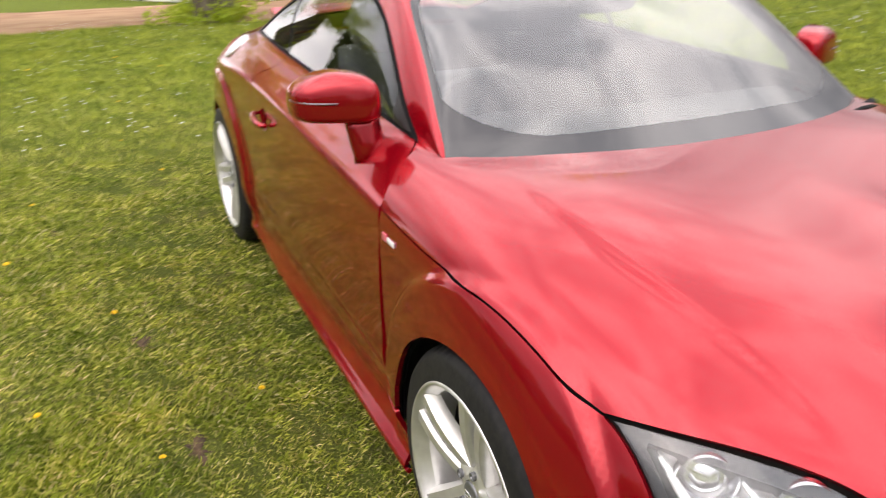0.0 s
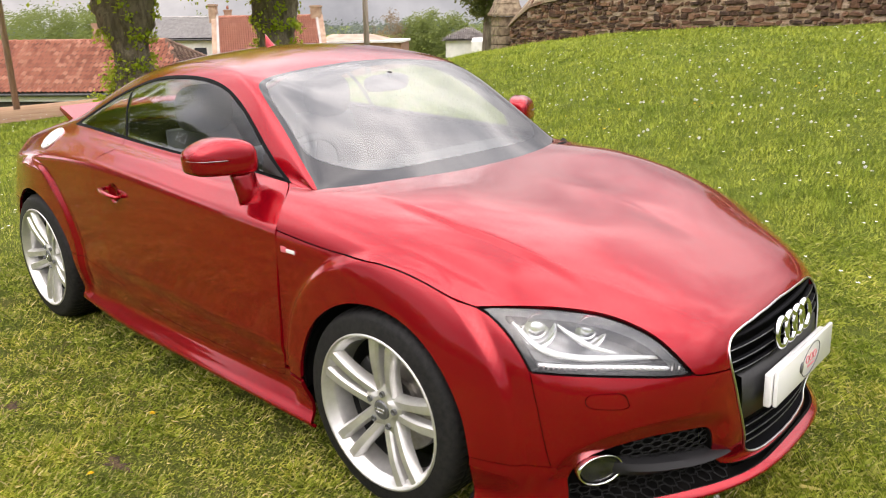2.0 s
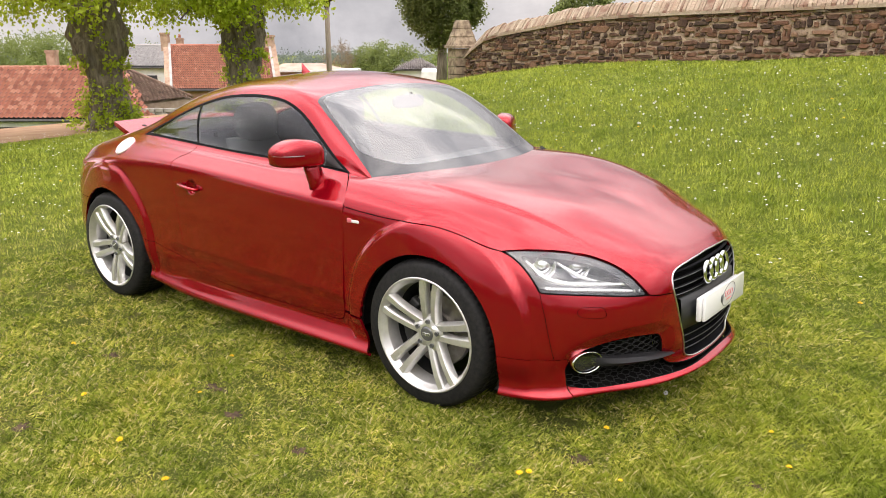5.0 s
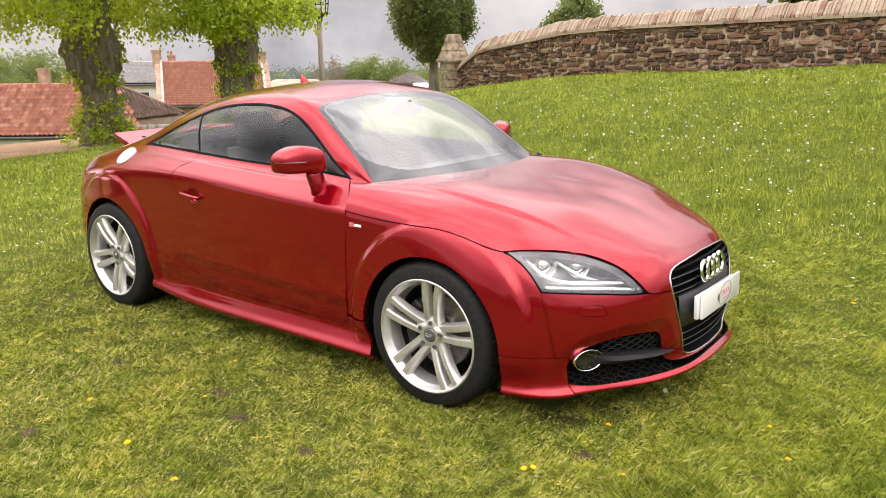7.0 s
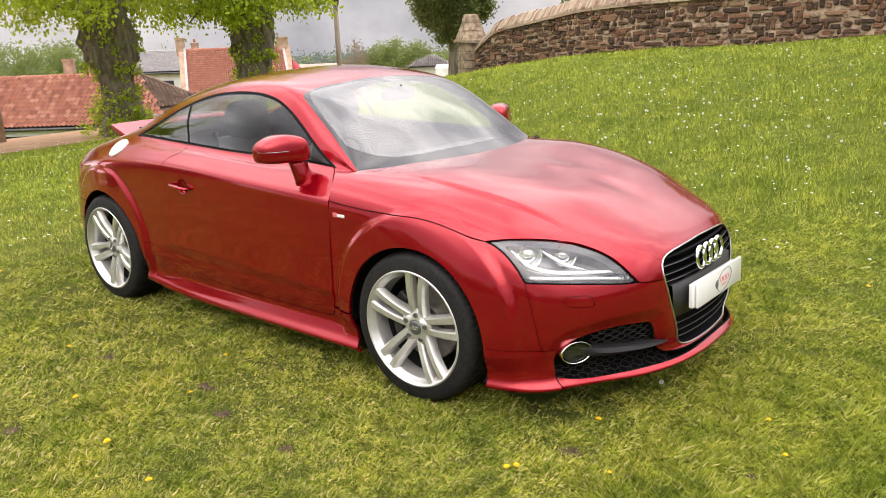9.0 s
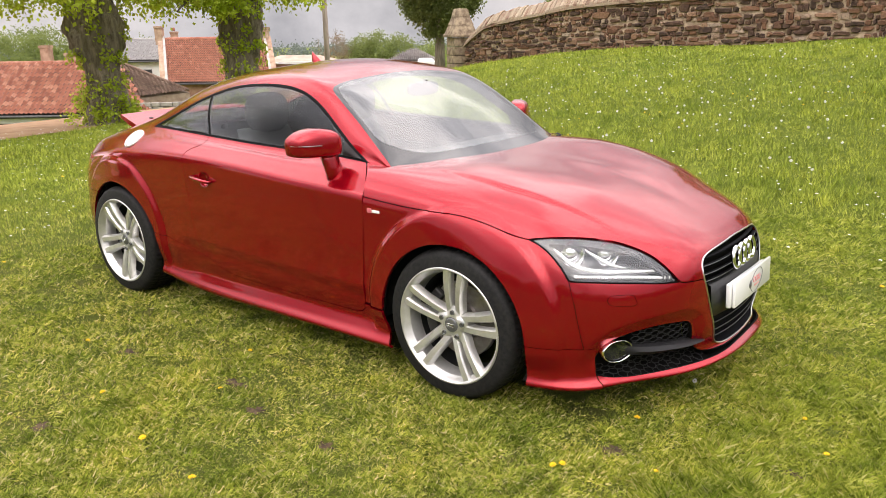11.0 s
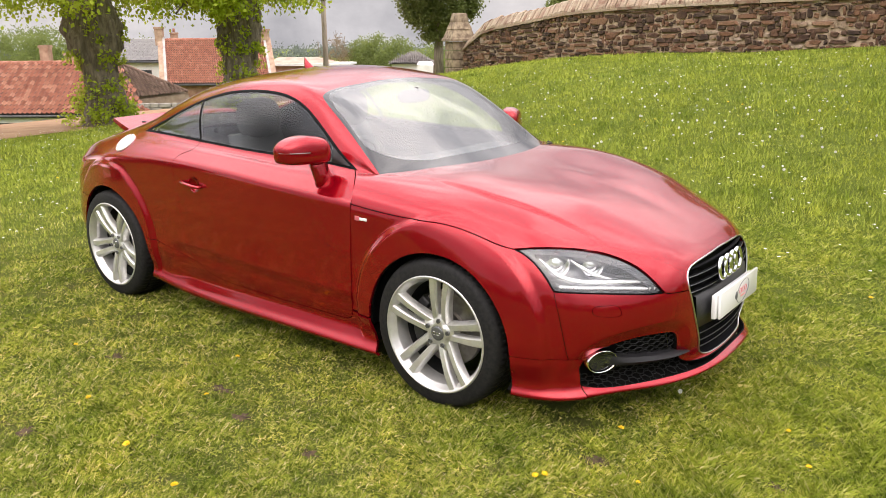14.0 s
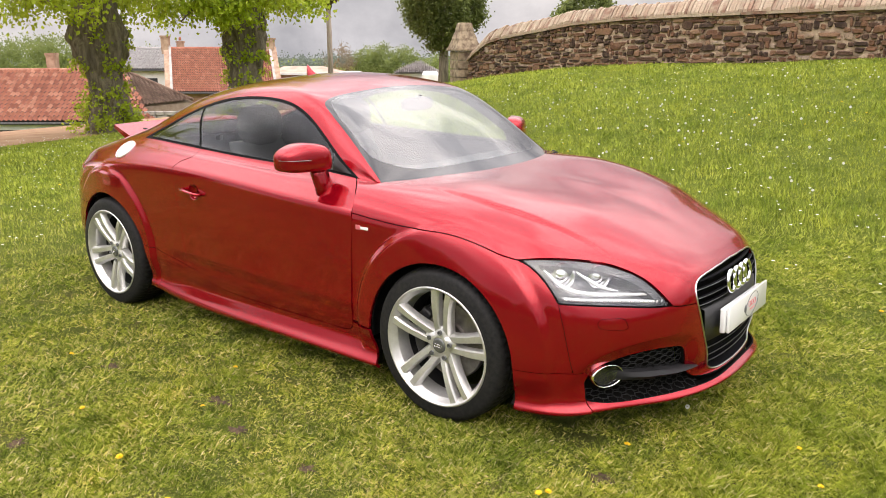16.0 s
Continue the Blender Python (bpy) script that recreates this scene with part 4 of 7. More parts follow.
for k in range(140):
    bm.faces.new((outer[k], outer[(k + 1) % 140], back[(k + 1) % 140], back[k]))
bm.faces.new(back)
part("grille_backing", bm, grille_dark, grille)


def grille_half(z):
    right = np.array([(w, h) for w, h in GRILLE[3:9]])[::-1]
    return float(np.interp(z, right[:, 1], right[:, 0]))


for z, bright in ((.624, 0), (.596, 1), (.565, 1), (.538, 1), (.352, 1), (.318, 1), (.285, 1)):
    hw = grille_half(z) - .006
    line = [(nose_at(abs(w), z)[0] - .012, w, z) for w in np.linspace(-hw, hw, 25)]
    bm = bmesh.new()
    tube(bm, line, .010, 6, flat=.55)
    bar = part("grille_slat", bm, grille_dark, grille)
    if bright:
        bm = bmesh.new()
        tube(bm, [(x + .0085, y, zz + .0035) for x, y, zz in line], .0014, 6)
        part("slat_trim", bm, lead_trim, bar, "thin bright slat trim")
bm = bmesh.new()
rows = []
for w in np.linspace(-.318, .318, 33):
    zt, zb = .522, .378
    rows.append([bm.verts.new((nose_at(min(abs(w), grille_half(z) - .004), z)[0] + dx, max(-grille_half(z) + .004, min(grille_half(z) - .004, w * (1 + .0 * z))), z)) for z, dx in ((zt, -.03), (zt - .006, -.004), ((zt + zb) / 2, -.001), (zb + .006, -.004), (zb, -.03))])
for a, b in zip(rows, rows[1:]):
    for k in range(4):
        bm.faces.new((a[k], a[k + 1], b[k + 1], b[k]))
part("grille_bar", bm, black_trim, grille, "glossy black number plate carrier")
for k in range(4):
    c = (-.0985 + .0657 * k)
    x0 = nose_at(abs(c), .588)[0]
    bm = bmesh.new()
    ring = [(x0 + .014 - .12 * (r * math.sin(q)), c + .0415 * math.cos(q), .588 + .0415 * math.sin(q)) for r, q in ((.043, a) for a in np.linspace(0, 2 * math.pi, 41)[:-1])]
    tube(bm, ring, .0094, 10, True, up=(1, 0, 0))
    part("emblem_ring", bm, chrome, grille, "chrome emblem ring")

# ---- number plate: a dealer's white show plate
plate_white = plain("white_acrylic", (.82, .82, .82), .22, Coat_Weight=.5)
ink = plain("grey_ink", (.10, .10, .11), .4)
ink_red = plain("red_ink", (.62, .14, .17), .4)
plate_m = pose(2.178, .045, .452, -2.4, -3, 1.0)
bm = bmesh.new()
box(bm, (.012, .542, .112), (.008, 0, 0), .004)
plate = part("number_plate", bm, plate_white, car, "white show plate with a small dealer mark")
plate.matrix_basis = plate_m
bm = bmesh.new()
box(bm, (.020, .520, .100), (-.010, -.026, -.004), .004)
part("plate_holder", bm, plate_white, plate)
bm = bmesh.new()
tube(bm, [(.0145, .040 + .088 * math.cos(a), .044 * math.sin(a) + .014 * math.cos(a)) for a in np.linspace(0, 2 * math.pi, 41)[:-1]], .0016, 5, True, up=(1, 0, 0))
part("plate_mark", bm, ink, plate, "dark oval outline")
bm = bmesh.new()
for k in range(3):
    tube(bm, [(.0146, .004 + .037 * k + .0145 * math.cos(q), .006 + .012 * math.sin(q)) for q in np.linspace(0, 2 * math.pi, 17)[:-1]], .0016, 5, True, up=(1, 0, 0))
part("plate_mark", bm, ink_red, plate, "three red rounded shapes")
bm = bmesh.new()
box(bm, (.0012, .070, .006), (.0146, .044, -.020), .0004)
part("plate_mark", bm, ink_red, plate, "red bar")
bm = bmesh.new()
bmesh.ops.create_cone(bm, cap_ends=True, segments=24, radius1=.018, radius2=.018, depth=.0012, matrix=Matrix.Translation((.0146, -.052, -.004)) @ Euler((0, radians(90), 0)).to_matrix().to_4x4())
part("plate_mark", bm, ink, plate, "dark round blot")

# ---- lower intakes
mesh_grey = plain("intake_black", (.016, .016, .017), .5, Specular_IOR_Level=.22)
for s in (-1, 1):
    back = nose.panel("lower_intake", intake_f, dark_void, car, s, "black intake behind a honeycomb screen", flange=0, lift=-.060)
    wall_i, _ = nose.cut(intake_f, lambda p: .0025 - intake_d(p))
    nose.panel("intake_rim", wall_i, dark_void, back, s, flange=.050, lift=-.003)
    bm = bmesh.new()
    cell = .0155
    for i in range(-2, 30):
        for j in range(-2, 14):
            w, z = .36 + i * cell * 1.5, .200 + (j + .5 * (i % 2)) * cell * 1.732
            if fv_intake(np.array([(2.0, w, z)]))[0] < -.006 or (abs(w - .68) < .062 and abs(z - .312) < .062):
                continue
            hexa = []
            for q in range(6):
                ww, zz = w + cell * math.cos(q * math.pi / 3), z + .72 * cell * math.sin(q * math.pi / 3)
                ww = min(ww, .742)
                x = nose_at(ww, zz)[0] - .040
                hexa.append((x, s * ww, zz))
            bm = bmesh.new()
            tube(bm, hexa, .0021, 4, True, up=(1, 0, 0))
            part("honeycomb_cell", bm, mesh_grey, back)
    # the blade across the intake
    bm = bmesh.new()
    rows = []
    for t in np.linspace(0, 1, 16):
        w = .665 - .325 * t
        z = .305 - .012 * t
        x = nose_at(w, z)[0]
        out = .004 + .020 * math.sin(math.pi * min(1, .15 + t * .8))
        th = .020 * (1 - t) ** .6 + .004
        x -= .034 * (1 - min(1, t / .18)) ** 1.5
        rows.append([bm.verts.new((x + dx, s * w, z + dz)) for dx, dz in ((-.05, th), (out * .3, th * .8), (out, 0), (out * .3, -th * .7), (-.05, -th))])
    for a, b in zip(rows, rows[1:]):
        for k in range(4):
            bm.faces.new((a[k], a[k + 1], b[k + 1], b[k]))
    part("intake_blade", bm, mesh_grey, back, "dark grey blade", sharp=40)
    # fog lamp
    p = nose_at(.688, .312)
    c = Vector((p[0] - .012, s * p[1], p[2]))
    turn = look(c, c + Vector((.86, s * .50, 0.0))) @ pose(0, 0, 0, -90, 0, 0)
    bm = bmesh.new()
    revolve(bm, [(.050, -.02), (.0515, .004), (.0540, .008), (.0562, .005), (.0565, -.02)], 48)
    fog = part("fog_lamp", bm, chrome, car, "round fog lamp with a chrome ring")
    bm = bmesh.new()
    revolve(bm, [(.0005, -.040), (.03, -.036), (.042, -.02), (.047, .000)], 36)
    part("fog_bowl", bm, mesh_grey, fog)
    bm = bmesh.new()
    revolve(bm, [(.0005, .004), (.03, .002), (.0475, -.002)], 36)
    part("fog_glass", bm, lens_clear, fog)
    fog.matrix_basis = turn @ Matrix.Diagonal((1.20, 1, .80, 1))

# ---- mirrors
mirror_glass = plain("mirror_silver", (.85, .86, .87), .02, 1.0)


def shell(centre, radii, power, cut=None, n=36, m=22, shear=(0, 0)):
    """A rounded pod: a superellipsoid, sheared along x by y and z."""
    bm = bmesh.new()
    sg = lambda v, e: math.copysign(abs(v) ** e, v)
    rows = []
    for i in range(m + 1):
        b = -math.pi / 2 + math.pi * i / m
        row = []
        for k in range(n):
            a = 2 * math.pi * k / n
            x = radii[0] * sg(math.cos(b), power[0]) * sg(math.cos(a), power[1])
            y = radii[1] * sg(math.cos(b), power[0]) * sg(math.sin(a), power[1])
            z = radii[2] * sg(math.sin(b), power[0])
            row.append(bm.verts.new((centre[0] + x + shear[0] * y + shear[1] * z, centre[1] + y, centre[2] + z)))
        rows.append(row)
    for a, b in zip(rows, rows[1:]):
        for k in range(n):
            bm.faces.new((a[k], a[(k + 1) % n], b[(k + 1) % n], b[k]))
    bmesh.ops.remove_doubles(bm, verts=bm.verts, dist=1e-5)
    return bm


for s in (-1, 1):
    bm = shell((0, 0, 0), (.080, .106, 1.0), (.58, .55))
    for v in bm.verts:
        out = s * v.co.y / .104                                  # -1 at the door's end, 1 at the tip
        v.co.z *= (.076 - .030 * max(0, out) ** 1.4 - .008 * max(0, -out) if v.co.z > 0 else .053 * max(abs(v.co.z), 1e-4) ** -.45)
        v.co.x *= 1.0 if v.co.x > 0 else .55
        v.co = Vector((.468 - .40 * s * v.co.y + v.co.x - .10 * v.co.z, s * .875 + v.co.y, 1.026 + v.co.z))
    mir = part("door_mirror", bm, paint, doors[s], "red door mirror")
    bm = bmesh.new()
    pts = [(.468 + .0815 * math.cos(a) ** .62 - .40 * .1045 * math.sin(a) ** .62, s * (.875 + .1045 * math.sin(a) ** .62), 1.030) for a in np.linspace(.02, 1.50, 18)]
    tube(bm, pts, .0024, 6)
    part("mirror_indicator", bm, lead_trim, mir, "slim silver indicator strip")
    bm = bmesh.new()
    tube(bm, [(.505, s * .812, .990), (.517, s * .810, .955), (.526, s * .806, .925), (.530, s * .800, .905), (.530, s * .792, .870)], [.050, .047, .047, .049, .052], 14, flat=.62, up=(1, 0, 0))
    part("mirror_stalk", bm, paint, mir)

# ---- handles, badges, filler cap, aerial fin, spoiler
CV = np.array(cabin.v)


def cabin_at(x, z):
    v = CV[CV[:, 1] > .4]
    d = (v[:, 0] - x) ** 2 + (v[:, 2] - z) ** 2
    i = np.argsort(d)[:4]
    return float(v[i, 1].mean())


for s in (-1, 1):
    w = cabin_at(-.375, .785)
    bm = bmesh.new()
    revolve(bm, [(.0005, -.022), (.02, -.020), (.032, -.012), (.041, .0016), (.043, .0018)], 32)
    cup = part("handle_cup", bm, paint, doors[s], "round handle recess")
    cup.matrix_basis = pose(-.365, s * w, .787, 0, 0, 0 if s > 0 else 180)
    bm = bmesh.new()
    tube(bm, [(-.455, s * (w + .004), .795), (-.445, s * (w + .020), .795), (-.40, s * (w + .030), .790), (-.34, s * (w + .030), .784), (-.305, s * (w + .020), .780), (-.298, s * (w + .004), .780)], [.010, .012, .013, .013, .012, .009], 10, flat=.75)
    part("door_handle", bm, paint, doors[s], "red bar handle")
    bm = bmesh.new()
    box(bm, (.026, .003, .020), (.806, s * (.8745), .765), .001)
    b = part("side_badge", bm, ink_red, car, "small red and silver badge")
    bm = bmesh.new()
    box(bm, (.044, .003, .013), (.843, s * (.8745), .764), .001)
    part("badge_bar", bm, plate_white, b)
# filler cap on the right rear quarter
brushed = worn("brushed_aluminium", (.72, .72, .71), (.82, .82, .81), 60, .42, .8, bump=.05, dist=.001)
fp = Vector((-1.115, -cabin_at(-1.115, .940) - .002, .945))
turn = look(fp, fp + Vector((-.06, -.64, .76))) @ pose(0, 0, 0, -90, 0, 0)
bm = bmesh.new()
revolve(bm, [(.0005, .0065), (.05, .0060), (.060, .0045), (.064, .001), (.070, .004), (.0745, .002), (.076, -.008)], 48)
cap = part("filler_cap", bm, brushed, car, "round brushed aluminium fuel filler cap", sharp=40)
cap.matrix_basis = turn @ Matrix.Scale(.9, 4)
for k in range(8):
    a = 2 * math.pi * k / 8
    bm = bmesh.new()
    revolve(bm, [(.0003, .0068), (.003, .0066), (.0042, .004)], 10)
    b = part("cap_bolt", bm, grey_cap, cap)
    b.location = (.0675 * math.cos(a), 0, .0675 * math.sin(a))
bm = bmesh.new()
rows = []
for t in np.linspace(0, 1, 9):
    x = -.325 - .100 * t
    h = .064 * t ** 1.4
    wd = .016 * (1 - .55 * t)
    top = 1.352 + h
    rows.append([bm.verts.new((x, -wd, 1.345)), bm.verts.new((x, -wd * .35, top)), bm.verts.new((x, wd * .35, top)), bm.verts.new((x, wd, 1.345))])
for a, b in zip(rows, rows[1:]):
    for k in range(3):
        bm.faces.new((a[k], a[k + 1], b[k + 1], b[k]))
bm.faces.new(rows[-1])
part("aerial_fin", bm, paint, car, "red shark-fin aerial")
bm = bmesh.new()
rows = []
for y in np.linspace(-.47, .47, 25):
    bend = .04 * (y / .47) ** 2
    rows.append([bm.verts.new((x + bend, y, z - .10 * bend)) for x, z in ((-1.58, .930), (-1.65, .956), (-1.75, .990), (-1.845, 1.024), (-1.856, 1.004), (-1.76, .958), (-1.66, .926), (-1.59, .915))])
for a, b in zip(rows, rows[1:]):
    for k in range(8):
        bm.faces.new((a[k], a[(k + 1) % 8], b[(k + 1) % 8], b[k]))
bm.faces.new(rows[0]), bm.faces.new(rows[-1][::-1])
spoiler = part("rear_spoiler", bm, paint, car, "raised red tail spoiler", sharp=50)
for y in (-.3, .3):
    bm = bmesh.new()
    box(bm, (.05, .03, .14), (-1.74, y, .92), .006)
    part("spoiler_leg", bm, black_trim, spoiler)

# ---- wipers and cowl
bm = bmesh.new()
rows = []
for w in np.linspace(-.70, .70, 61):
    xr = float(hood_rear(np.array([min(abs(w), .70)]))[0])
    rows.append([bm.verts.new((xr + .06, w, .900)), bm.verts.new((xr + .01, w, .912)), bm.verts.new((xr - .05, w, .925))])
for a, b in zip(rows, rows[1:]):
    for k in range(2):
        bm.faces.new((a[k], b[k], b[k + 1], a[k + 1]))
part("cowl", bm, black_trim, car, "black cowl tray")


def screen_at(x, w):
    v = CV[CV[:, 2] > .86]
    d = (v[:, 0] - x) ** 2 + (v[:, 1] - abs(w)) ** 2
    i = np.argsort(d)[:4]
    return float(v[i, 2].mean())


for y0, y1 in ((.60, .34), (.20, -.40)):
    bm = bmesh.new()
    pts = []
    for t in np.linspace(0, 1, 14):
        y = y0 + (y1 - y0) * t
        x = float(hood_rear(np.array([min(abs(y), .66)]))[0]) + .004 - .010 * t * (1 - t)
        pts.append((x, y, screen_at(x, y) + .002))
    tube(bm, pts, [.008 - .003 * k / 13 for k in range(14)], 6)
    wiper = part("wiper", bm, black_trim, car, "black wiper lying at the foot of the screen")
bm = bmesh.new()
rows = []
for t in np.linspace(0, 1, 8):
    c = Vector((.965, .50, .922)).lerp(Vector((.835, .735, .919)), t)
    hw = .006 + .020 * math.sin(math.pi * (.05 + .90 * t))
    rows.append([bm.verts.new(c + Vector(p)) for p in ((hw, hw * .6, -.010), (hw * .8, hw * .5, .010), (-hw * .5, -hw * .3, .016), (-hw, -hw * .6, .006), (-hw, -hw * .6, -.02))])
for a, b in zip(rows, rows[1:]):
    for k in range(5):
        bm.faces.new((a[k], a[(k + 1) % 5], b[(k + 1) % 5], b[k]))
bm.faces.new(rows[0]), bm.faces.new(rows[-1][::-1])
part("cowl_end", bm, rubber, car, "black plastic end of the cowl")
bm = bmesh.new()
tube(bm, [(.905, .64, .928), (.935, .56, .940), (.955, .47, .938), (.968, .36, .934)], [.015, .011, .008, .004], 8, flat=.7)
part("wiper_pivot", bm, rubber, car, "black wiper arm root at the corner of the cowl")

# ---- cabin fittings
leather = worn("black_leather", (.030, .031, .033), (.052, .053, .055), 25, .62, bump=.25, dist=.002)
dash_mat = worn("dash_plastic", (.020, .020, .021), (.034, .034, .035), 40, .6, bump=.2, dist=.001)


def seat(y):
    bm = bmesh.new()
    rows = []
    for t in np.linspace(0, 1, 10):
        x, z = -.27 - .20 * t, .44 + .56 * t
        hw = .225 - .05 * t + .015 * math.sin(t * math.pi)
        row = []
        for k in range(20):
            a = 2 * math.pi * k / 20
            row.append(bm.verts.new((x + .065 * math.sin(a) * (1 + .3 * abs(math.cos(a))), y + hw * math.copysign(abs(math.cos(a)) ** .6, math.cos(a)), z)))
        rows.append(row)
    for a, b in zip(rows, rows[1:]):
        for k in range(20):
            bm.faces.new((a[k], a[(k + 1) % 20], b[(k + 1) % 20], b[k]))
    bm.faces.new(rows[0][::-1]), bm.faces.new(rows[-1])
    st = part("front_seat", bm, leather, car, "black leather sports seat")
    part("headrest", shell((-.43, y, 1.090), (.076, .138, .112), (.72, .80)), leather, st)
    bm = bmesh.new()
    box(bm, (.50, .48, .14), (-.02, y, .42), .05, Euler((0, radians(-6), 0)).to_matrix(), 3)
    part("seat_cushion", bm, leather, st)


seat(-.37), seat(.37)
bm = bmesh.new()
box(bm, (.36, 1.20, .34), (-.82, 0, .62), .08, Euler((0, radians(-20), 0)).to_matrix(), 3)
part("rear_bench", bm, leather, car, "black rear bench")
bm = bmesh.new()
rows = []
for w in np.linspace(-.68, .68, 35):
    xr = float(hood_rear(np.array([min(abs(w), .70)]))[0])
    hump = .03 * math.exp(-((w + .37) / .16) ** 2)
    rows.append([bm.verts.new(p) for p in ((xr - .06, w, .90), (xr - .20, w, .915 + hump * .5), (.50, w, .915 + hump), (.42, w, .895 + hump), (.40, w, .82), (.46, w, .62), (.60, w, .45))])
for a, b in zip(rows, rows[1:]):
    for k in range(6):
        bm.faces.new((a[k], b[k], b[k + 1], a[k + 1]))
part("dashboard", bm, dash_mat, car, "dark grey dashboard")
bm = bmesh.new()
m = pose(.30, -.37, .86, 0, -68, 0)
tube(bm, [m @ Vector((.185 * math.cos(a), .185 * math.sin(a), 0)) for a in np.linspace(0, 2 * math.pi, 37)[:-1]], .015, 8, True, up=m.to_3x3() @ Vector((0, 0, 1)))
wheel_s = part("steering_wheel", bm, leather, car, "black steering wheel")
bm = bmesh.new()
for a in (radians(0), radians(180), radians(270)):
    tube(bm, [m @ Vector((.05 * math.cos(a), .05 * math.sin(a), -.02)), m @ Vector((.18 * math.cos(a), .18 * math.sin(a), 0))], .018, 8, flat=.5)
part("steering_spoke", bm, dash_mat, wheel_s)
bm = bmesh.new()
bmesh.ops.create_uvsphere(bm, u_segments=16, v_segments=10, radius=.07, matrix=m @ Matrix.Diagonal((1, 1, .5, 1)))
part("steering_hub", bm, dash_mat, wheel_s)
bm = bmesh.new()
tube(bm, [(.435, 0, 1.268), (.43, 0, 1.25), (.425, 0, 1.235)], .012, 8)
arm = part("cabin_mirror", bm, dash_mat, car, "dark cabin mirror on the screen")
part("mirror_pod", shell((.415, 0, 1.222), (.022, .125, .036), (.6, .6)), dash_mat, arm)
bm = bmesh.new()
box(bm, (1.9, 1.30, .03), (-.15, 0, .30), .01)
box(bm, (.9, .20, .26), (.05, 0, .44), .05)
part("cabin_floor", bm, dash_mat, car)
for s in (-1, 1):
    bm = bmesh.new()
    box(bm, (1.10, .05, .40), (.06, s * .76, .62), .03)
    box(bm, (.50, .09, .05), (.0, s * .73, .72), .02)
    part("door_card", bm, leather, doors[s], "black door trim")


# ---------------------------------------------------------------- the land
WALL_PATH = curve_through([(-8.6, 12.3), (-7.8, 11.7), (-6.9, 11.25), (-5.8, 10.92), (-4.4, 10.71), (-2.5, 10.53), (-.9, 10.38), (1.5, 10.10), (5.0, 9.7), (9.0, 9.3)], 120)
BANK = np.array([(-14, .05), (-10, .35), (-8, .66), (-6.8, .80), (-5.8, .94), (-4.4, 1.12), (-2.5, 1.25), (-.9, 1.31), (.8, 1.37), (5, 1.45), (12, 1.5)])


def hill(x, y):
    """The lie of the ground: level round the car, a bank up to the wall, lower land beyond the track."""
    x, y = np.asarray(x, float), np.asarray(y, float)
    yw = np.interp(x, WALL_PATH[:, 0], WALL_PATH[:, 1])
    t = np.clip((y - 1.3) / (yw - 1.3), 0, 1.15)
    up = np.interp(x, BANK[:, 0], BANK[:, 1]) * (.35 * t + .65 * t * t * (3 - 2 * np.minimum(t, 1)))
    up = up * (1 - step(11, 26, -x))
    away = -x + .10 * y
    down = -.050 * np.clip(away - 8.5, 0, 9.5) - 1.9 * step(17.2, 28, away)
    far = -1.5 * step(40, 160, np.hypot(x, y)) - .0112 * np.clip(np.hypot(x, y) - 150, 0, 5000)
    lumps = .012 * np.sin(1.7 * x + .6 * y) * np.sin(1.3 * y - .4 * x) * step(1.5, 4, np.hypot(x * .8, y * 1.2)) + .05 * np.sin(.55 * x + 2) * np.sin(.5 * y) * step(4, 9, y)
    return up + down + far + lumps


def spaced(lo, hi, fine_lo, fine_hi, fine, grow=1.16):
    a = list(np.arange(fine_lo, fine_hi, fine))
    s, v = fine, fine_hi
    while v < hi:
        a.append(v)
        s *= grow
        v += s
    s, v = fine, fine_lo
    while v > lo:
        s *= grow
        v -= s
        a.insert(0, v)
    return np.array(a)


gx, gy = spaced(-3000, 3000, -18, 9, .22), spaced(-3000, 3000, -9, 14, .22)
GX, GY = np.meshgrid(gx, gy, indexing="ij")
gi = np.arange(GX.size).reshape(GX.shape)


def lushness(m):
    """Grows from the trodden grass round the car to the fresh grass up the bank and towards the trees."""
    sep, lush = m.n.new("ShaderNodeSeparateXYZ"), m.n.new("ShaderNodeMapRange")
    m.l.new(m.coord("Object"), sep.inputs["Vector"])
    lush.inputs["From Min"].default_value, lush.inputs["From Max"].default_value = -.2, 3.2
    lush.inputs["To Max"].default_value = .9
    back_m, most = m.n.new("ShaderNodeMath"), m.n.new("ShaderNodeMath")
    back_m.operation, back_m.inputs[1].default_value = "MULTIPLY_ADD", -.7
    back_m.inputs[2].default_value = -1.0
    most.operation = "MAXIMUM"
    m.l.new(sep.outputs["X"], back_m.inputs[0])
    m.l.new(sep.outputs["Y"], most.inputs[0])
    m.l.new(back_m.outputs[0], most.inputs[1])
    nose_m, all_m = m.n.new("ShaderNodeMath"), m.n.new("ShaderNodeMath")
    nose_m.operation, nose_m.inputs[1].default_value, nose_m.inputs[2].default_value = "MULTIPLY_ADD", 2.6, -5.4
    all_m.operation = "MAXIMUM"
    m.l.new(sep.outputs["X"], nose_m.inputs[0])
    m.l.new(most.outputs[0], all_m.inputs[0])
    m.l.new(nose_m.outputs[0], all_m.inputs[1])
    m.l.new(all_m.outputs[0], lush.inputs["Value"])
    return lush.outputs["Result"]


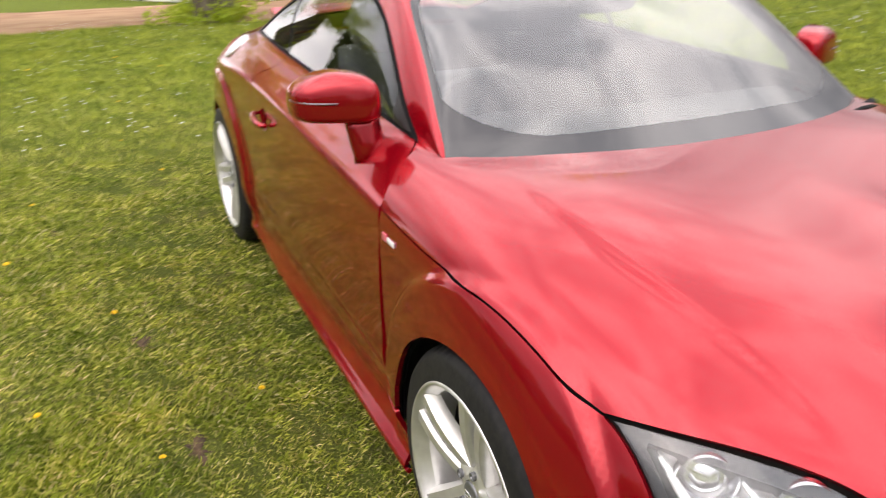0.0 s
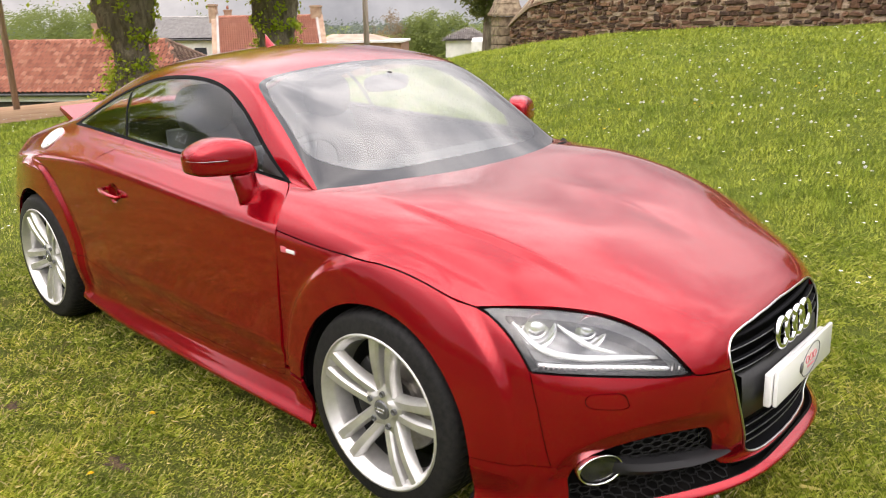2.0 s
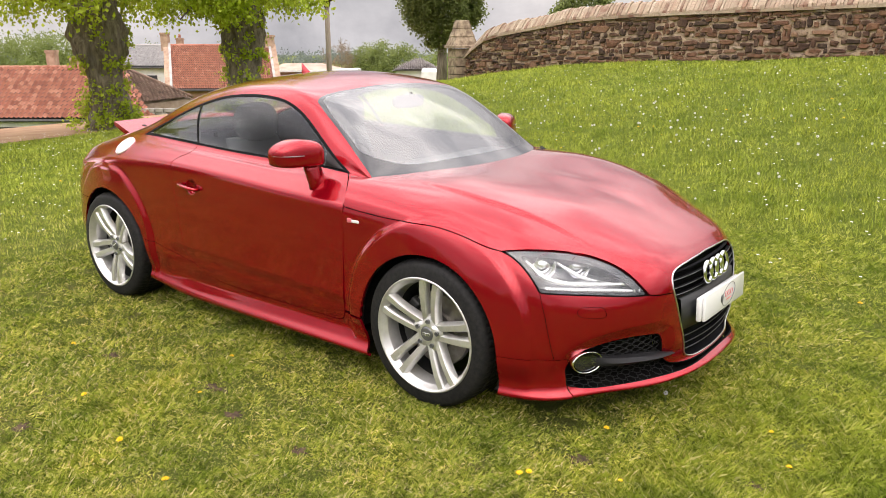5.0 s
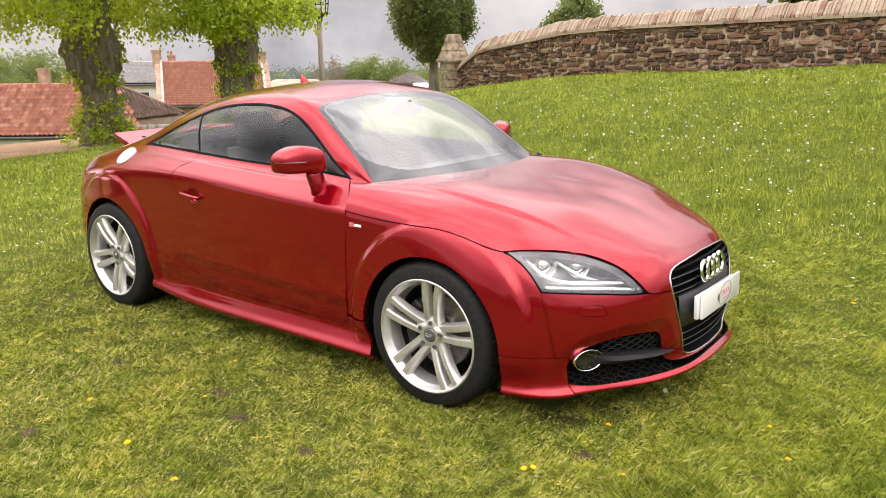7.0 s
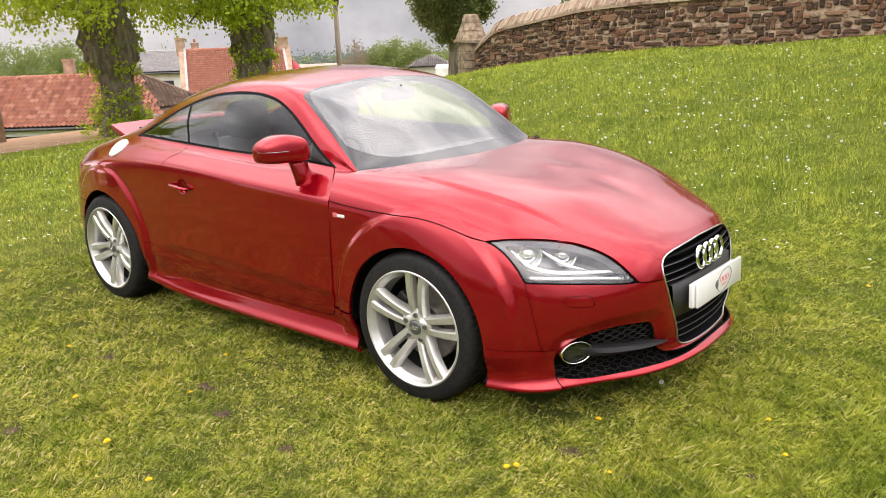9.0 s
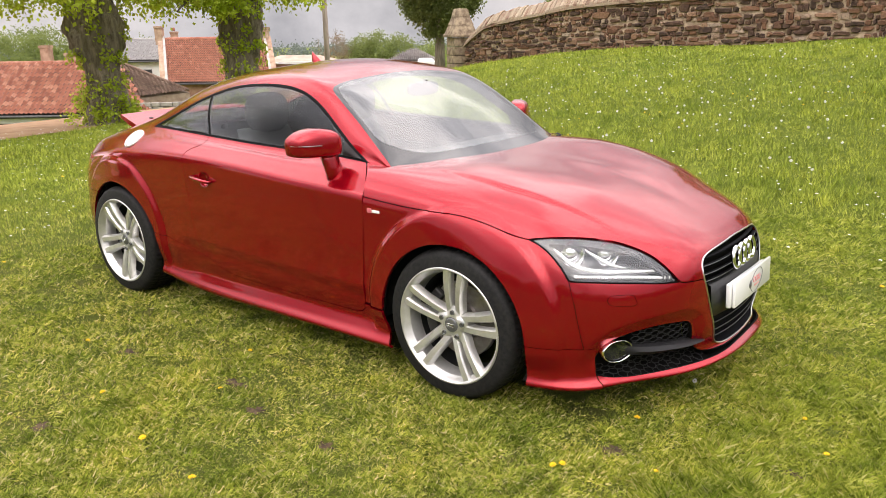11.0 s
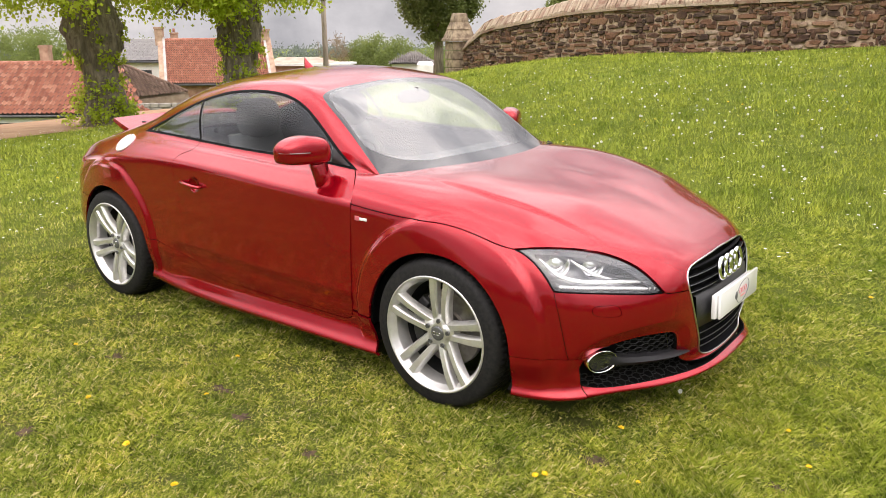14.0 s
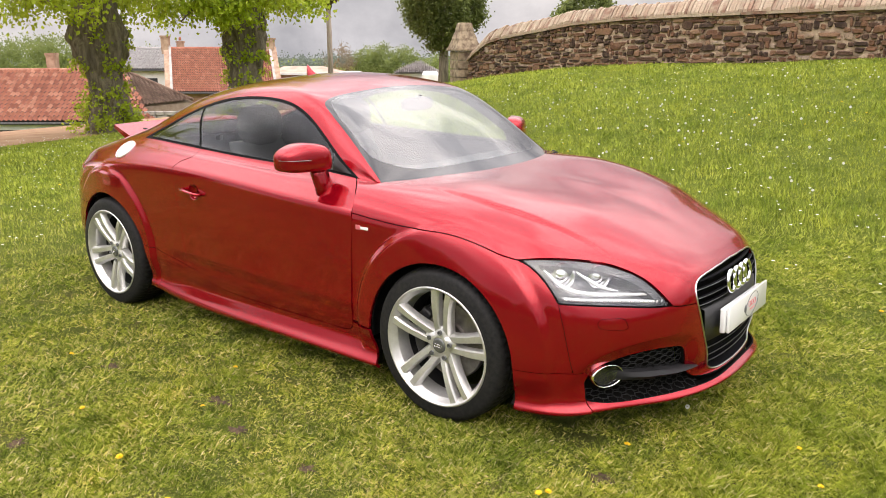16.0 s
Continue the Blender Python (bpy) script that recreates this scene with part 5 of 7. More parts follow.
turf = Mat("turf").set(Roughness=.95, Specular_IOR_Level=.1)
t1, t2, t3 = turf.noise(.55, 5.0), turf.noise(3.2, 6.0, .65), turf.ramp(turf.noise(110, 6.0, .8), (.36, (0, 0, 0)), (.64, (1, 1, 1)))
green = turf.mix(t3, (.048, .063, .012), (.180, .215, .042))
straw = turf.mix(t3, (.085, .075, .024), (.24, .22, .075))
soil = turf.mix(t3, (.040, .026, .015), (.20, .135, .080))
base_c = turf.mix(turf.ramp(t2, (.50, (0, 0, 0)), (.72, (1, 1, 1))), green, straw)
near_c = turf.mix(turf.ramp(turf.mix(.35, t2, t1), (.62, (0, 0, 0)), (.69, (1, 1, 1))), base_c, soil)
turf.to("Base Color", turf.mix(lushness(turf), near_c, turf.mix(turf.ramp(turf.noise(5, 6.0, .7), (.38, (.85, .85, .85)), (.58, (0, 0, 0))), turf.mix(t3, (.095, .130, .018), (.24, .30, .042)), turf.mix(t3, (.060, .085, .014), (.17, .215, .032)))))
turf.bump(t3, .8, .03)
ground = obj("ground", np.stack([GX, GY, hill(GX, GY)], -1).reshape(-1, 3), np.stack([gi[:-1, :-1], gi[1:, :-1], gi[1:, 1:], gi[:-1, 1:]], -1).reshape(-1, 4), turf)
tagged(ground, "short rough grass with worn earthy patches", "ground", kind="structure")

# the dirt track past the trees
earth = worn("track_earth", (.27, .143, .074), (.39, .235, .130), 1.2, .95, bump=.6, dist=.02)
def track_edge(y):
    return np.interp(y, (-30, -2, 1, 3, 4.2, 6.5, 30), (-11.5, -11.1, -10.9, -10.65, -11.3, -12.7, -13.5)) + .10 * np.sin(y * 1.7)


rows_v, rows_f = [], []
ys = np.linspace(-34, 30, 160)
for y in ys:
    near = track_edge(y)
    c, half = (near - 17.6) / 2, (near + 17.6) / 2
    for k, q in enumerate((-1, -.6, -.2, .2, .6, 1)):
        x = c + q * half + (.18 * math.sin(y * 2.1 + k) + .10 * math.sin(y * 5.3) if abs(q) == 1 else 0)
        rows_v.append((x, y, float(hill(x, y)) + (.020 if abs(q) < 1 else .004)))
for i in range(159):
    for k in range(5):
        a = i * 6 + k
        rows_f.append((a, a + 1, a + 7, a + 6))
track = obj("dirt_track", rows_v, rows_f, earth)
tagged(track, "bare sandy earth track beside the grass", "track", kind="structure")


# ---------------------------------------------------------------- grass blades and meadow flowers
def fast_mesh(name, verts, faces_by_size, mat):
    """A mesh from numpy arrays: faces_by_size is a list of index arrays."""
    me = bpy.data.meshes.new(name)
    loops = np.concatenate([f.reshape(-1) for f in faces_by_size])
    counts = np.concatenate([np.full(len(f), f.shape[1]) for f in faces_by_size])
    me.vertices.add(len(verts))
    me.vertices.foreach_set("co", np.ascontiguousarray(verts, dtype=np.float32).reshape(-1))
    me.loops.add(len(loops))
    me.loops.foreach_set("vertex_index", loops.astype(np.int32))
    me.polygons.add(len(counts))
    me.polygons.foreach_set("loop_start", np.concatenate([[0], np.cumsum(counts)[:-1]]).astype(np.int32))
    me.update(calc_edges=True)
    me.materials.append(mat.m)
    return new(name, me)


# small trodden spots where the earth shows
BARE = ((1.10, -1.48, .075), (1.99, -.87, .10), (2.57, -.66, .09), (.66, -1.45, .085), (.38, -1.34, .11), (-.35, -1.42, .10), (2.38, -.62, .07), (.05, -2.05, .09), (-.9, -2.3, .12), (1.5, -1.9, .06), (-1.7, -1.7, .10), (2.15, -1.15, .05))
earth_v, earth_f = [], []
ge = np.random.default_rng(19)
for ex, ey, er in BARE:
    b = len(earth_v)
    earth_v.append((ex, ey, float(hill(ex, ey)) + .003))
    for k in range(22):
        q = .8 * er * ge.uniform(.15, 1.0)
        x, y = ex + q * math.cos(k * math.pi / 11), ey + .7 * q * math.sin(k * math.pi / 11)
        earth_v.append((x, y, float(hill(x, y)) + .001))
    earth_f += [(b, b + 1 + k, b + 1 + (k + 1) % 22) for k in range(22)]
bare = obj("bare_earth", earth_v, earth_f, worn("bare_soil", (.032, .018, .008), (.115, .072, .036), 40, .95, bump=.9, dist=.01, detail=8.0))
tagged(bare, "small bare patches of brown earth in the grass", "bare earth", kind="stuff")

rng = np.random.default_rng(7)
N_BLADES = 1150000
PX, PY = 3.0, -3.3                       # the grass is thickest round this spot
inner = 1.15 + np.abs(rng.normal(0, .55, N_BLADES))
r = inner * (24 / inner) ** rng.uniform(0, 1, N_BLADES)
az = rng.uniform(radians(90), radians(180), N_BLADES) + rng.normal(0, radians(5), N_BLADES)
# and a thinner sward all round
N_ROUND = 150000
r[:N_ROUND] = rng.uniform(0, 1, N_ROUND) ** .6 * 15
az[:N_ROUND] = np.where(r[:N_ROUND] < 2.2, rng.uniform(0, 2 * math.pi, N_ROUND), rng.uniform(radians(176), radians(454), N_ROUND))
bx, by = PX + r * np.cos(az), PY + r * np.sin(az)


def patchy(x, y, s, seed):
    k = np.random.default_rng(seed).uniform(-1, 1, (6, 3))
    return sum(np.sin(s * (1 + .4 * i) * (k[i, 0] * x + k[i, 1] * y) + 6 * k[i, 2]) for i in range(6)) / 6


worn_p = .7 * patchy(bx, by, 5.0, 3) + .8 * patchy(bx, by, 16.0, 4)
keep = (worn_p > np.where(by > 1.4, -1.1, -.80) + rng.uniform(-.25, .25, N_BLADES)) & ~((np.abs(bx) < 1.72) & (np.abs(by) < .62)) & (by < np.interp(bx, WALL_PATH[:, 0], WALL_PATH[:, 1]) - .12) & (bx > track_edge(by) + .05)
for wx in (-WHEELBASE_X, WHEELBASE_X):
    keep &= ~((np.abs(bx - wx) < .12) & (np.abs(by) < .868))
thin_out = (np.arange(N_BLADES) < N_ROUND)[keep]
bx, by, r, worn_p = bx[keep], by[keep], r[keep], worn_p[keep]
n = len(bx)
fresh = np.clip((np.maximum(np.maximum(by, -.7 * bx - 1), 2.6 * bx - 5.4) + .2) / 3.4, 0, .9)
tall = (1 + .35 * np.clip(patchy(bx, by, 1.9, 8), -1, 1) + .55 * np.clip(patchy(bx, by, 20, 9), -1, 1))
length = np.where(r > 6.2, 1.2, 1.0) * (1 + .75 * fresh) * rng.uniform(.016, .041, n) * tall * np.clip(1 + .55 * worn_p, .55, 1.35) * np.where(thin_out, 1.3, 1)
wide = np.where(r > 6.2, 1.5, 1.0) * (1 + .4 * fresh) * rng.uniform(.00055, .00125, n) * np.maximum(1, r / 4.0) * np.where(thin_out, 2.5, 1)
lean = rng.uniform(.45, 2.0, n) * (1 - .12 * fresh)
head = rng.uniform(0, 2 * math.pi, n)
hd = np.stack([np.cos(head), np.sin(head), np.zeros(n)], 1)
sd = np.stack([-np.sin(head), np.cos(head), np.zeros(n)], 1)
for ex, ey, er in BARE:
    near_e = np.hypot(bx - ex, (by - ey) * 1.4)
    length *= np.clip(.35 + .65 * near_e / (er * 1.2), .35, 1)
foot = np.stack([bx, by, hill(bx, by) - .004], 1)
up_v = np.array([0, 0, 1.0])
mid = foot + length[:, None] * (.55 * np.cos(lean * .55)[:, None] * up_v + .55 * np.sin(lean * .55)[:, None] * hd)
tip = mid + length[:, None] * (.5 * np.cos(lean)[:, None] * up_v + .5 * np.sin(lean)[:, None] * hd)
w3 = wide[:, None] * sd
# bent blades near by, plain ones farther off
bent = (r < 6.2) & ~thin_out
v_bent = np.stack([foot - w3, foot + w3, mid + w3 * .7, tip], 1)[bent].reshape(-1, 3)
v_flat = np.stack([foot - w3, foot + w3, .35 * mid + .65 * tip], 1)[~bent].reshape(-1, 3)
i0 = (np.arange(bent.sum()) * 4)[:, None]
i1 = (np.arange((~bent).sum()) * 3)[:, None] + len(v_bent)
verts = np.concatenate([v_bent, v_flat])
blade = Mat("grass_blade").set(Roughness=.7)
ri = blade.random("island")
big = blade.noise(.6, 4.0)
cols = blade.ramp(ri, (0.0, (.074, .105, .014)), (.34, (.218, .272, .038)), (.64, (.380, .425, .084)), (.83, (.52, .50, .145)), (.92, (.56, .47, .20)), (1.0, (.72, .61, .38)))
lush_b = lushness(blade)
cols = blade.mix(lush_b, cols, blade.ramp(ri, (0, (.190, .248, .042)), (.5, (.280, .346, .048)), (1, (.385, .440, .086))))
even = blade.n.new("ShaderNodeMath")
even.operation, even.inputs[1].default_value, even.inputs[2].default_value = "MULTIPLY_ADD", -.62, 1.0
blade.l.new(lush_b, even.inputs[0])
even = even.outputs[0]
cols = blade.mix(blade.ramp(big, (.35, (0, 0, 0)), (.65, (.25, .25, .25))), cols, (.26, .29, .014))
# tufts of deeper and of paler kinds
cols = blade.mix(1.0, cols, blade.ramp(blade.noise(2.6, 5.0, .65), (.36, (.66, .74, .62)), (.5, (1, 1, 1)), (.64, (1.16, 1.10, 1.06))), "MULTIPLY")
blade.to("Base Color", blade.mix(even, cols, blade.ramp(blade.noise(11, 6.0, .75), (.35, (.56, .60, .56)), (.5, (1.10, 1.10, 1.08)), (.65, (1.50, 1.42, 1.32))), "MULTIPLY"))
blade.set(Subsurface_Weight=0.0, Specular_IOR_Level=.05)
# blades let light through
thin, both = blade.n.new("ShaderNodeBsdfTranslucent"), blade.n.new("ShaderNodeMixShader")
both.inputs["Fac"].default_value = .15
blade.l.new(blade.p.inputs["Base Color"].links[0].from_socket, thin.inputs["Color"])
blade.l.new(blade.p.outputs["BSDF"], both.inputs[1])
blade.l.new(thin.outputs["BSDF"], both.inputs[2])
blade.l.new(both.outputs["Shader"], blade.out.inputs["Surface"])
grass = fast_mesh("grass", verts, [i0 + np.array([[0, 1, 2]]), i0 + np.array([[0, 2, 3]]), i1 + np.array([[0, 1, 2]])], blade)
tagged(grass, "short green grass blades with dry straw ones", "grass", kind="stuff")

# ---- dandelions in flower and in seed
yellow = worn("dandelion_yellow", (.80, .52, .01), (.92, .66, .02), 200, .7, bump=0)
stalk = plain("flower_stalk", (.20, .26, .08), .6)
fluff = plain("seed_fluff", (.72, .72, .68), .9)
daisy_white = plain("daisy_white", (.80, .80, .78), .8)


def dandelion():
    e = thing("dandelion", "yellow dandelion flower in the grass", "flower", group="dandelions in the grass")
    bm = bmesh.new()
    tube(bm, [(0, 0, -.01), (.002, 0, .02), (.004, .001, .045)], .0016, 5)
    part("stem", bm, stalk, e)
    bm = bmesh.new()
    for ring, (n_p, rr, h) in enumerate(((16, .020, .046), (14, .016, .050), (10, .011, .053), (6, .006, .055))):
        for k in range(n_p):
            a = 2 * math.pi * (k + .5 * (ring % 2)) / n_p
            c, s2 = math.cos(a), math.sin(a)
            wd = .0026
            vs = [bm.verts.new(p) for p in ((.004 + .001 * c, .001 * s2, h - .004), (.004 + rr * .6 * c - wd * s2, rr * .6 * s2 + wd * c, h), (.004 + rr * c, rr * s2, h + .001), (.004 + rr * .6 * c + wd * s2, rr * .6 * s2 - wd * c, h))]
            bm.faces.new(vs)
    part("flower_head", bm, yellow, e, smooth=False)
    return e


def seed_head():
    e = thing("dandelion_clock", "white dandelion seed head on a stalk", "seed head", group="seed heads on the bank")
    bm = bmesh.new()
    tube(bm, [(0, 0, -.01), (.004, 0, .06), (.010, .002, .13)], .0018, 5)
    part("stem", bm, stalk, e)
    bm = bmesh.new()
    g = np.random.default_rng(5)
    for k in range(90):
        v = Vector(g.normal(size=3)).normalized()
        o = v.orthogonal().normalized() * .0042
        q = Matrix.Rotation(g.uniform(0, 6.28), 3, v)
        c = Vector((.010, .002, .140))
        vs = [bm.verts.new(c + v * .006), bm.verts.new(c + v * .021 + q @ o), bm.verts.new(c + v * .023), bm.verts.new(c + v * .021 - q @ o)]
        bm.faces.new(vs)
    part("seed_ball", bm, fluff, e, smooth=False)
    return e


def scatter(first, spots, lo, hi):
    for k, (x, y) in enumerate(spots):
        m = pose(x, y, float(hill(x, y)), random.uniform(-12, 12), random.uniform(-12, 12), random.uniform(0, 360)) @ Matrix.Scale(1, 4)
        s = random.uniform(lo, hi)
        t = first if k == 0 else copy_thing(first, m)
        t.matrix_basis = m
        t.scale = (s, s, s)


NEAR_FLOWERS = [(1.90, -1.10), (1.88, -1.13), (2.64, -.50), (2.51, -.26), (2.19, -.95), (.52, -1.88), (.41, -1.44), (.92, -1.94), (.02, -1.76), (2.49, 1.61), (.18, -1.10), (1.98, -.65), (-2.16, -1.81), (-4.64, -1.17), (-2.48, -1.09), (-.6, -1.5), (-1.3, -1.9)]
scatter(dandelion(), NEAR_FLOWERS + [(random.gauss(cx, .25), random.gauss(cy, .2)) for cx, cy in ((-.2, 5.2), (1.3, 6.3), (.5, 6.0), (-1.2, 4.6)) for _ in range(5)] + [(random.uniform(-7, -2.4), random.uniform(-3.5, 1.5)) for _ in range(8)], .5, .85)
clocks = []
while len(clocks) < 130:
    cx, cy = random.choice(((-.5, 5.0), (-.5, 5.0), (-.2, 5.6), (-1.6, 5.4), (.5, 5.9), (1.6, 4.6), (-3.2, 7.0), (1.0, 7.6), (-.5, 7.4)))
    p = (random.gauss(cx, 1.0), random.gauss(cy, .9))
    if 1.4 < p[1] < 9.4:
        clocks.append(p)
scatter(seed_head(), [(2.07, -.25)] + clocks, .4, .65)
# daisies, far too many to count
g = np.random.default_rng(11)
dv, df = [], []
for k in range(1350):
    x, y = g.uniform(-12, -3), g.uniform(-2, 5.5)
    if k > 800:
        x, y = g.uniform(-4, 4), g.uniform(2, 9.5)
    z = float(hill(x, y)) + g.uniform(.035, .06)
    s = g.uniform(.007, .012)
    b = len(dv)
    a0 = g.uniform(0, 1)
    dv += [(x, y, z + .004)] + [(x + s * math.cos(a0 + q * math.pi / 4), y + s * math.sin(a0 + q * math.pi / 4), z + .004 * (q % 2)) for q in range(8)]
    df += [(b, b + 1 + q, b + 1 + (q + 1) % 8) for q in range(8)]
daisies = obj("daisies", dv, df, daisy_white, smooth=False)
tagged(daisies, "scattered white daisies in the grass", "daisies", kind="stuff")


# ---------------------------------------------------------------- trees
bark = Mat("bark").set(Roughness=.95)
b1, b2 = bark.noise(5, 6.0, stretch=(3, 3, .6)), bark.noise(22, 5.0, stretch=(3, 3, .5))
bark.to("Base Color", bark.mix(b2, bark.ramp(b1, (.36, (.085, .068, .050)), (.64, (.42, .355, .275))), (.24, .20, .155)))
bark.bump(b2, 1.0, .06)


def leaf_mat(name, lo, mid_c, hi):
    m = Mat(name).set(Roughness=.5, Specular_IOR_Level=.35)
    m.to("Base Color", m.ramp(m.random("island"), (0, lo), (.5, mid_c), (1, hi)))
    m.set(Transmission_Weight=0.0)
    tr = m.n.new("ShaderNodeBsdfTranslucent")
    tr.inputs["Color"].default_value = (*[c * 1.5 for c in hi], 1)
    ad = m.n.new("ShaderNodeMixShader")
    ad.inputs["Fac"].default_value = .45
    m.l.new(m.p.outputs["BSDF"], ad.inputs[1])
    m.l.new(tr.outputs["BSDF"], ad.inputs[2])
    m.l.new(ad.outputs["Shader"], m.out.inputs["Surface"])
    return m


lime_leaf = leaf_mat("lime_leaf", (.085, .135, .012), (.26, .345, .028), (.46, .54, .060))
dark_leaf = leaf_mat("evergreen_leaf", (.040, .056, .018), (.095, .120, .036), (.20, .235, .075))
hedge_leaf = leaf_mat("hedge_leaf", (.10, .135, .035), (.16, .20, .055), (.24, .275, .09))
rust_leaf = leaf_mat("rusty_leaf", (.13, .085, .055), (.20, .14, .08), (.27, .20, .12))
wood_leaf = leaf_mat("spring_wood_leaf", (.060, .088, .028), (.135, .175, .050), (.235, .275, .085))
# the haze of distance is put into these greyed leaf colours
haze_leaf = leaf_mat("hazed_leaf", (.10, .125, .115), (.135, .16, .145), (.17, .195, .17))


def leaves(name, centres, size, mat, parent, seed, droop=.5, label="", simple=False):
    """Folded, pointed leaves at the given centres, as one mesh; simple: flat ones, for far trees."""
    g = np.random.default_rng(seed)
    n = len(centres)
    s = g.uniform(.7, 1.3, n)[:, None] * size
    d = g.normal(size=(n, 3))
    d[:, 2] -= droop
    d /= np.linalg.norm(d, axis=1, keepdims=True)
    a = np.cross(d, g.normal(size=(n, 3)))
    a /= np.linalg.norm(a, axis=1, keepdims=True)
    nn = np.cross(d, a)
    c = np.asarray(centres)
    if simple:
        v = np.stack([c - d * s * .6, c + a * s * .45, c + d * s * .7, c - a * s * .45], 1).reshape(-1, 3)
        ob = fast_mesh(name, v, [(np.arange(n) * 4)[:, None] + np.array([[0, 1, 2, 3]])], mat)
        ob.parent = parent
        return tagged(ob, label, kind="stuff")
    v = np.stack([c - d * s * .5, c - d * s * .12 + a * s * .42 + nn * s * .12, c + d * s * .25 + a * s * .30 + nn * s * .10, c + d * s * .62,
                  c + d * s * .25 - a * s * .30 + nn * s * .10, c - d * s * .12 - a * s * .42 + nn * s * .12], 1).reshape(-1, 3)
    i0 = (np.arange(n) * 6)[:, None]
    ob = fast_mesh(name, v, [i0 + np.array([[0, 1, 2, 3]]), i0 + np.array([[0, 3, 4, 5]])], mat)
    ob.parent = parent
    return tagged(ob, label, kind="stuff")


def clumps(g, centres, per, spread):
    c = np.repeat(np.asarray(centres), per, axis=0)
    return c + g.normal(size=c.shape) * spread


def trunk_mesh(points, radii, seed, n=44, burr=.17):
    g = np.random.default_rng(seed)
    k = g.uniform(0, 6.28, 8)
    p = curve_through([(*a, b) for a, b in zip(points, radii)], 90)
    bm = bmesh.new()
    rows = []
    for x, y, z, rr in p:
        row = []
        for q in range(n):
            a = 2 * math.pi * q / n
            f = 1 + burr * (.5 * math.sin(3 * a + k[0] + 1.3 * z) + .4 * math.sin(5 * a + k[1] - 2.1 * z) + .5 * math.sin(2 * a + k[2] + 4.2 * z) + .3 * math.sin(9 * a + k[3]) + .30 * math.sin(7 * a + k[4] + 9 * z) + .26 * math.sin(12 * a + k[5] - 13 * z) + .22 * math.sin(4 * a + k[6] + 21 * z))
            row.append(bm.verts.new((x + rr * f * math.cos(a), y + rr * f * math.sin(a), z)))
        rows.append(row)
    for a, b in zip(rows, rows[1:]):
        for q in range(n):
            bm.faces.new((a[q], a[(q + 1) % n], b[(q + 1) % n], b[q]))
    bm.faces.new(rows[-1])
    return bm


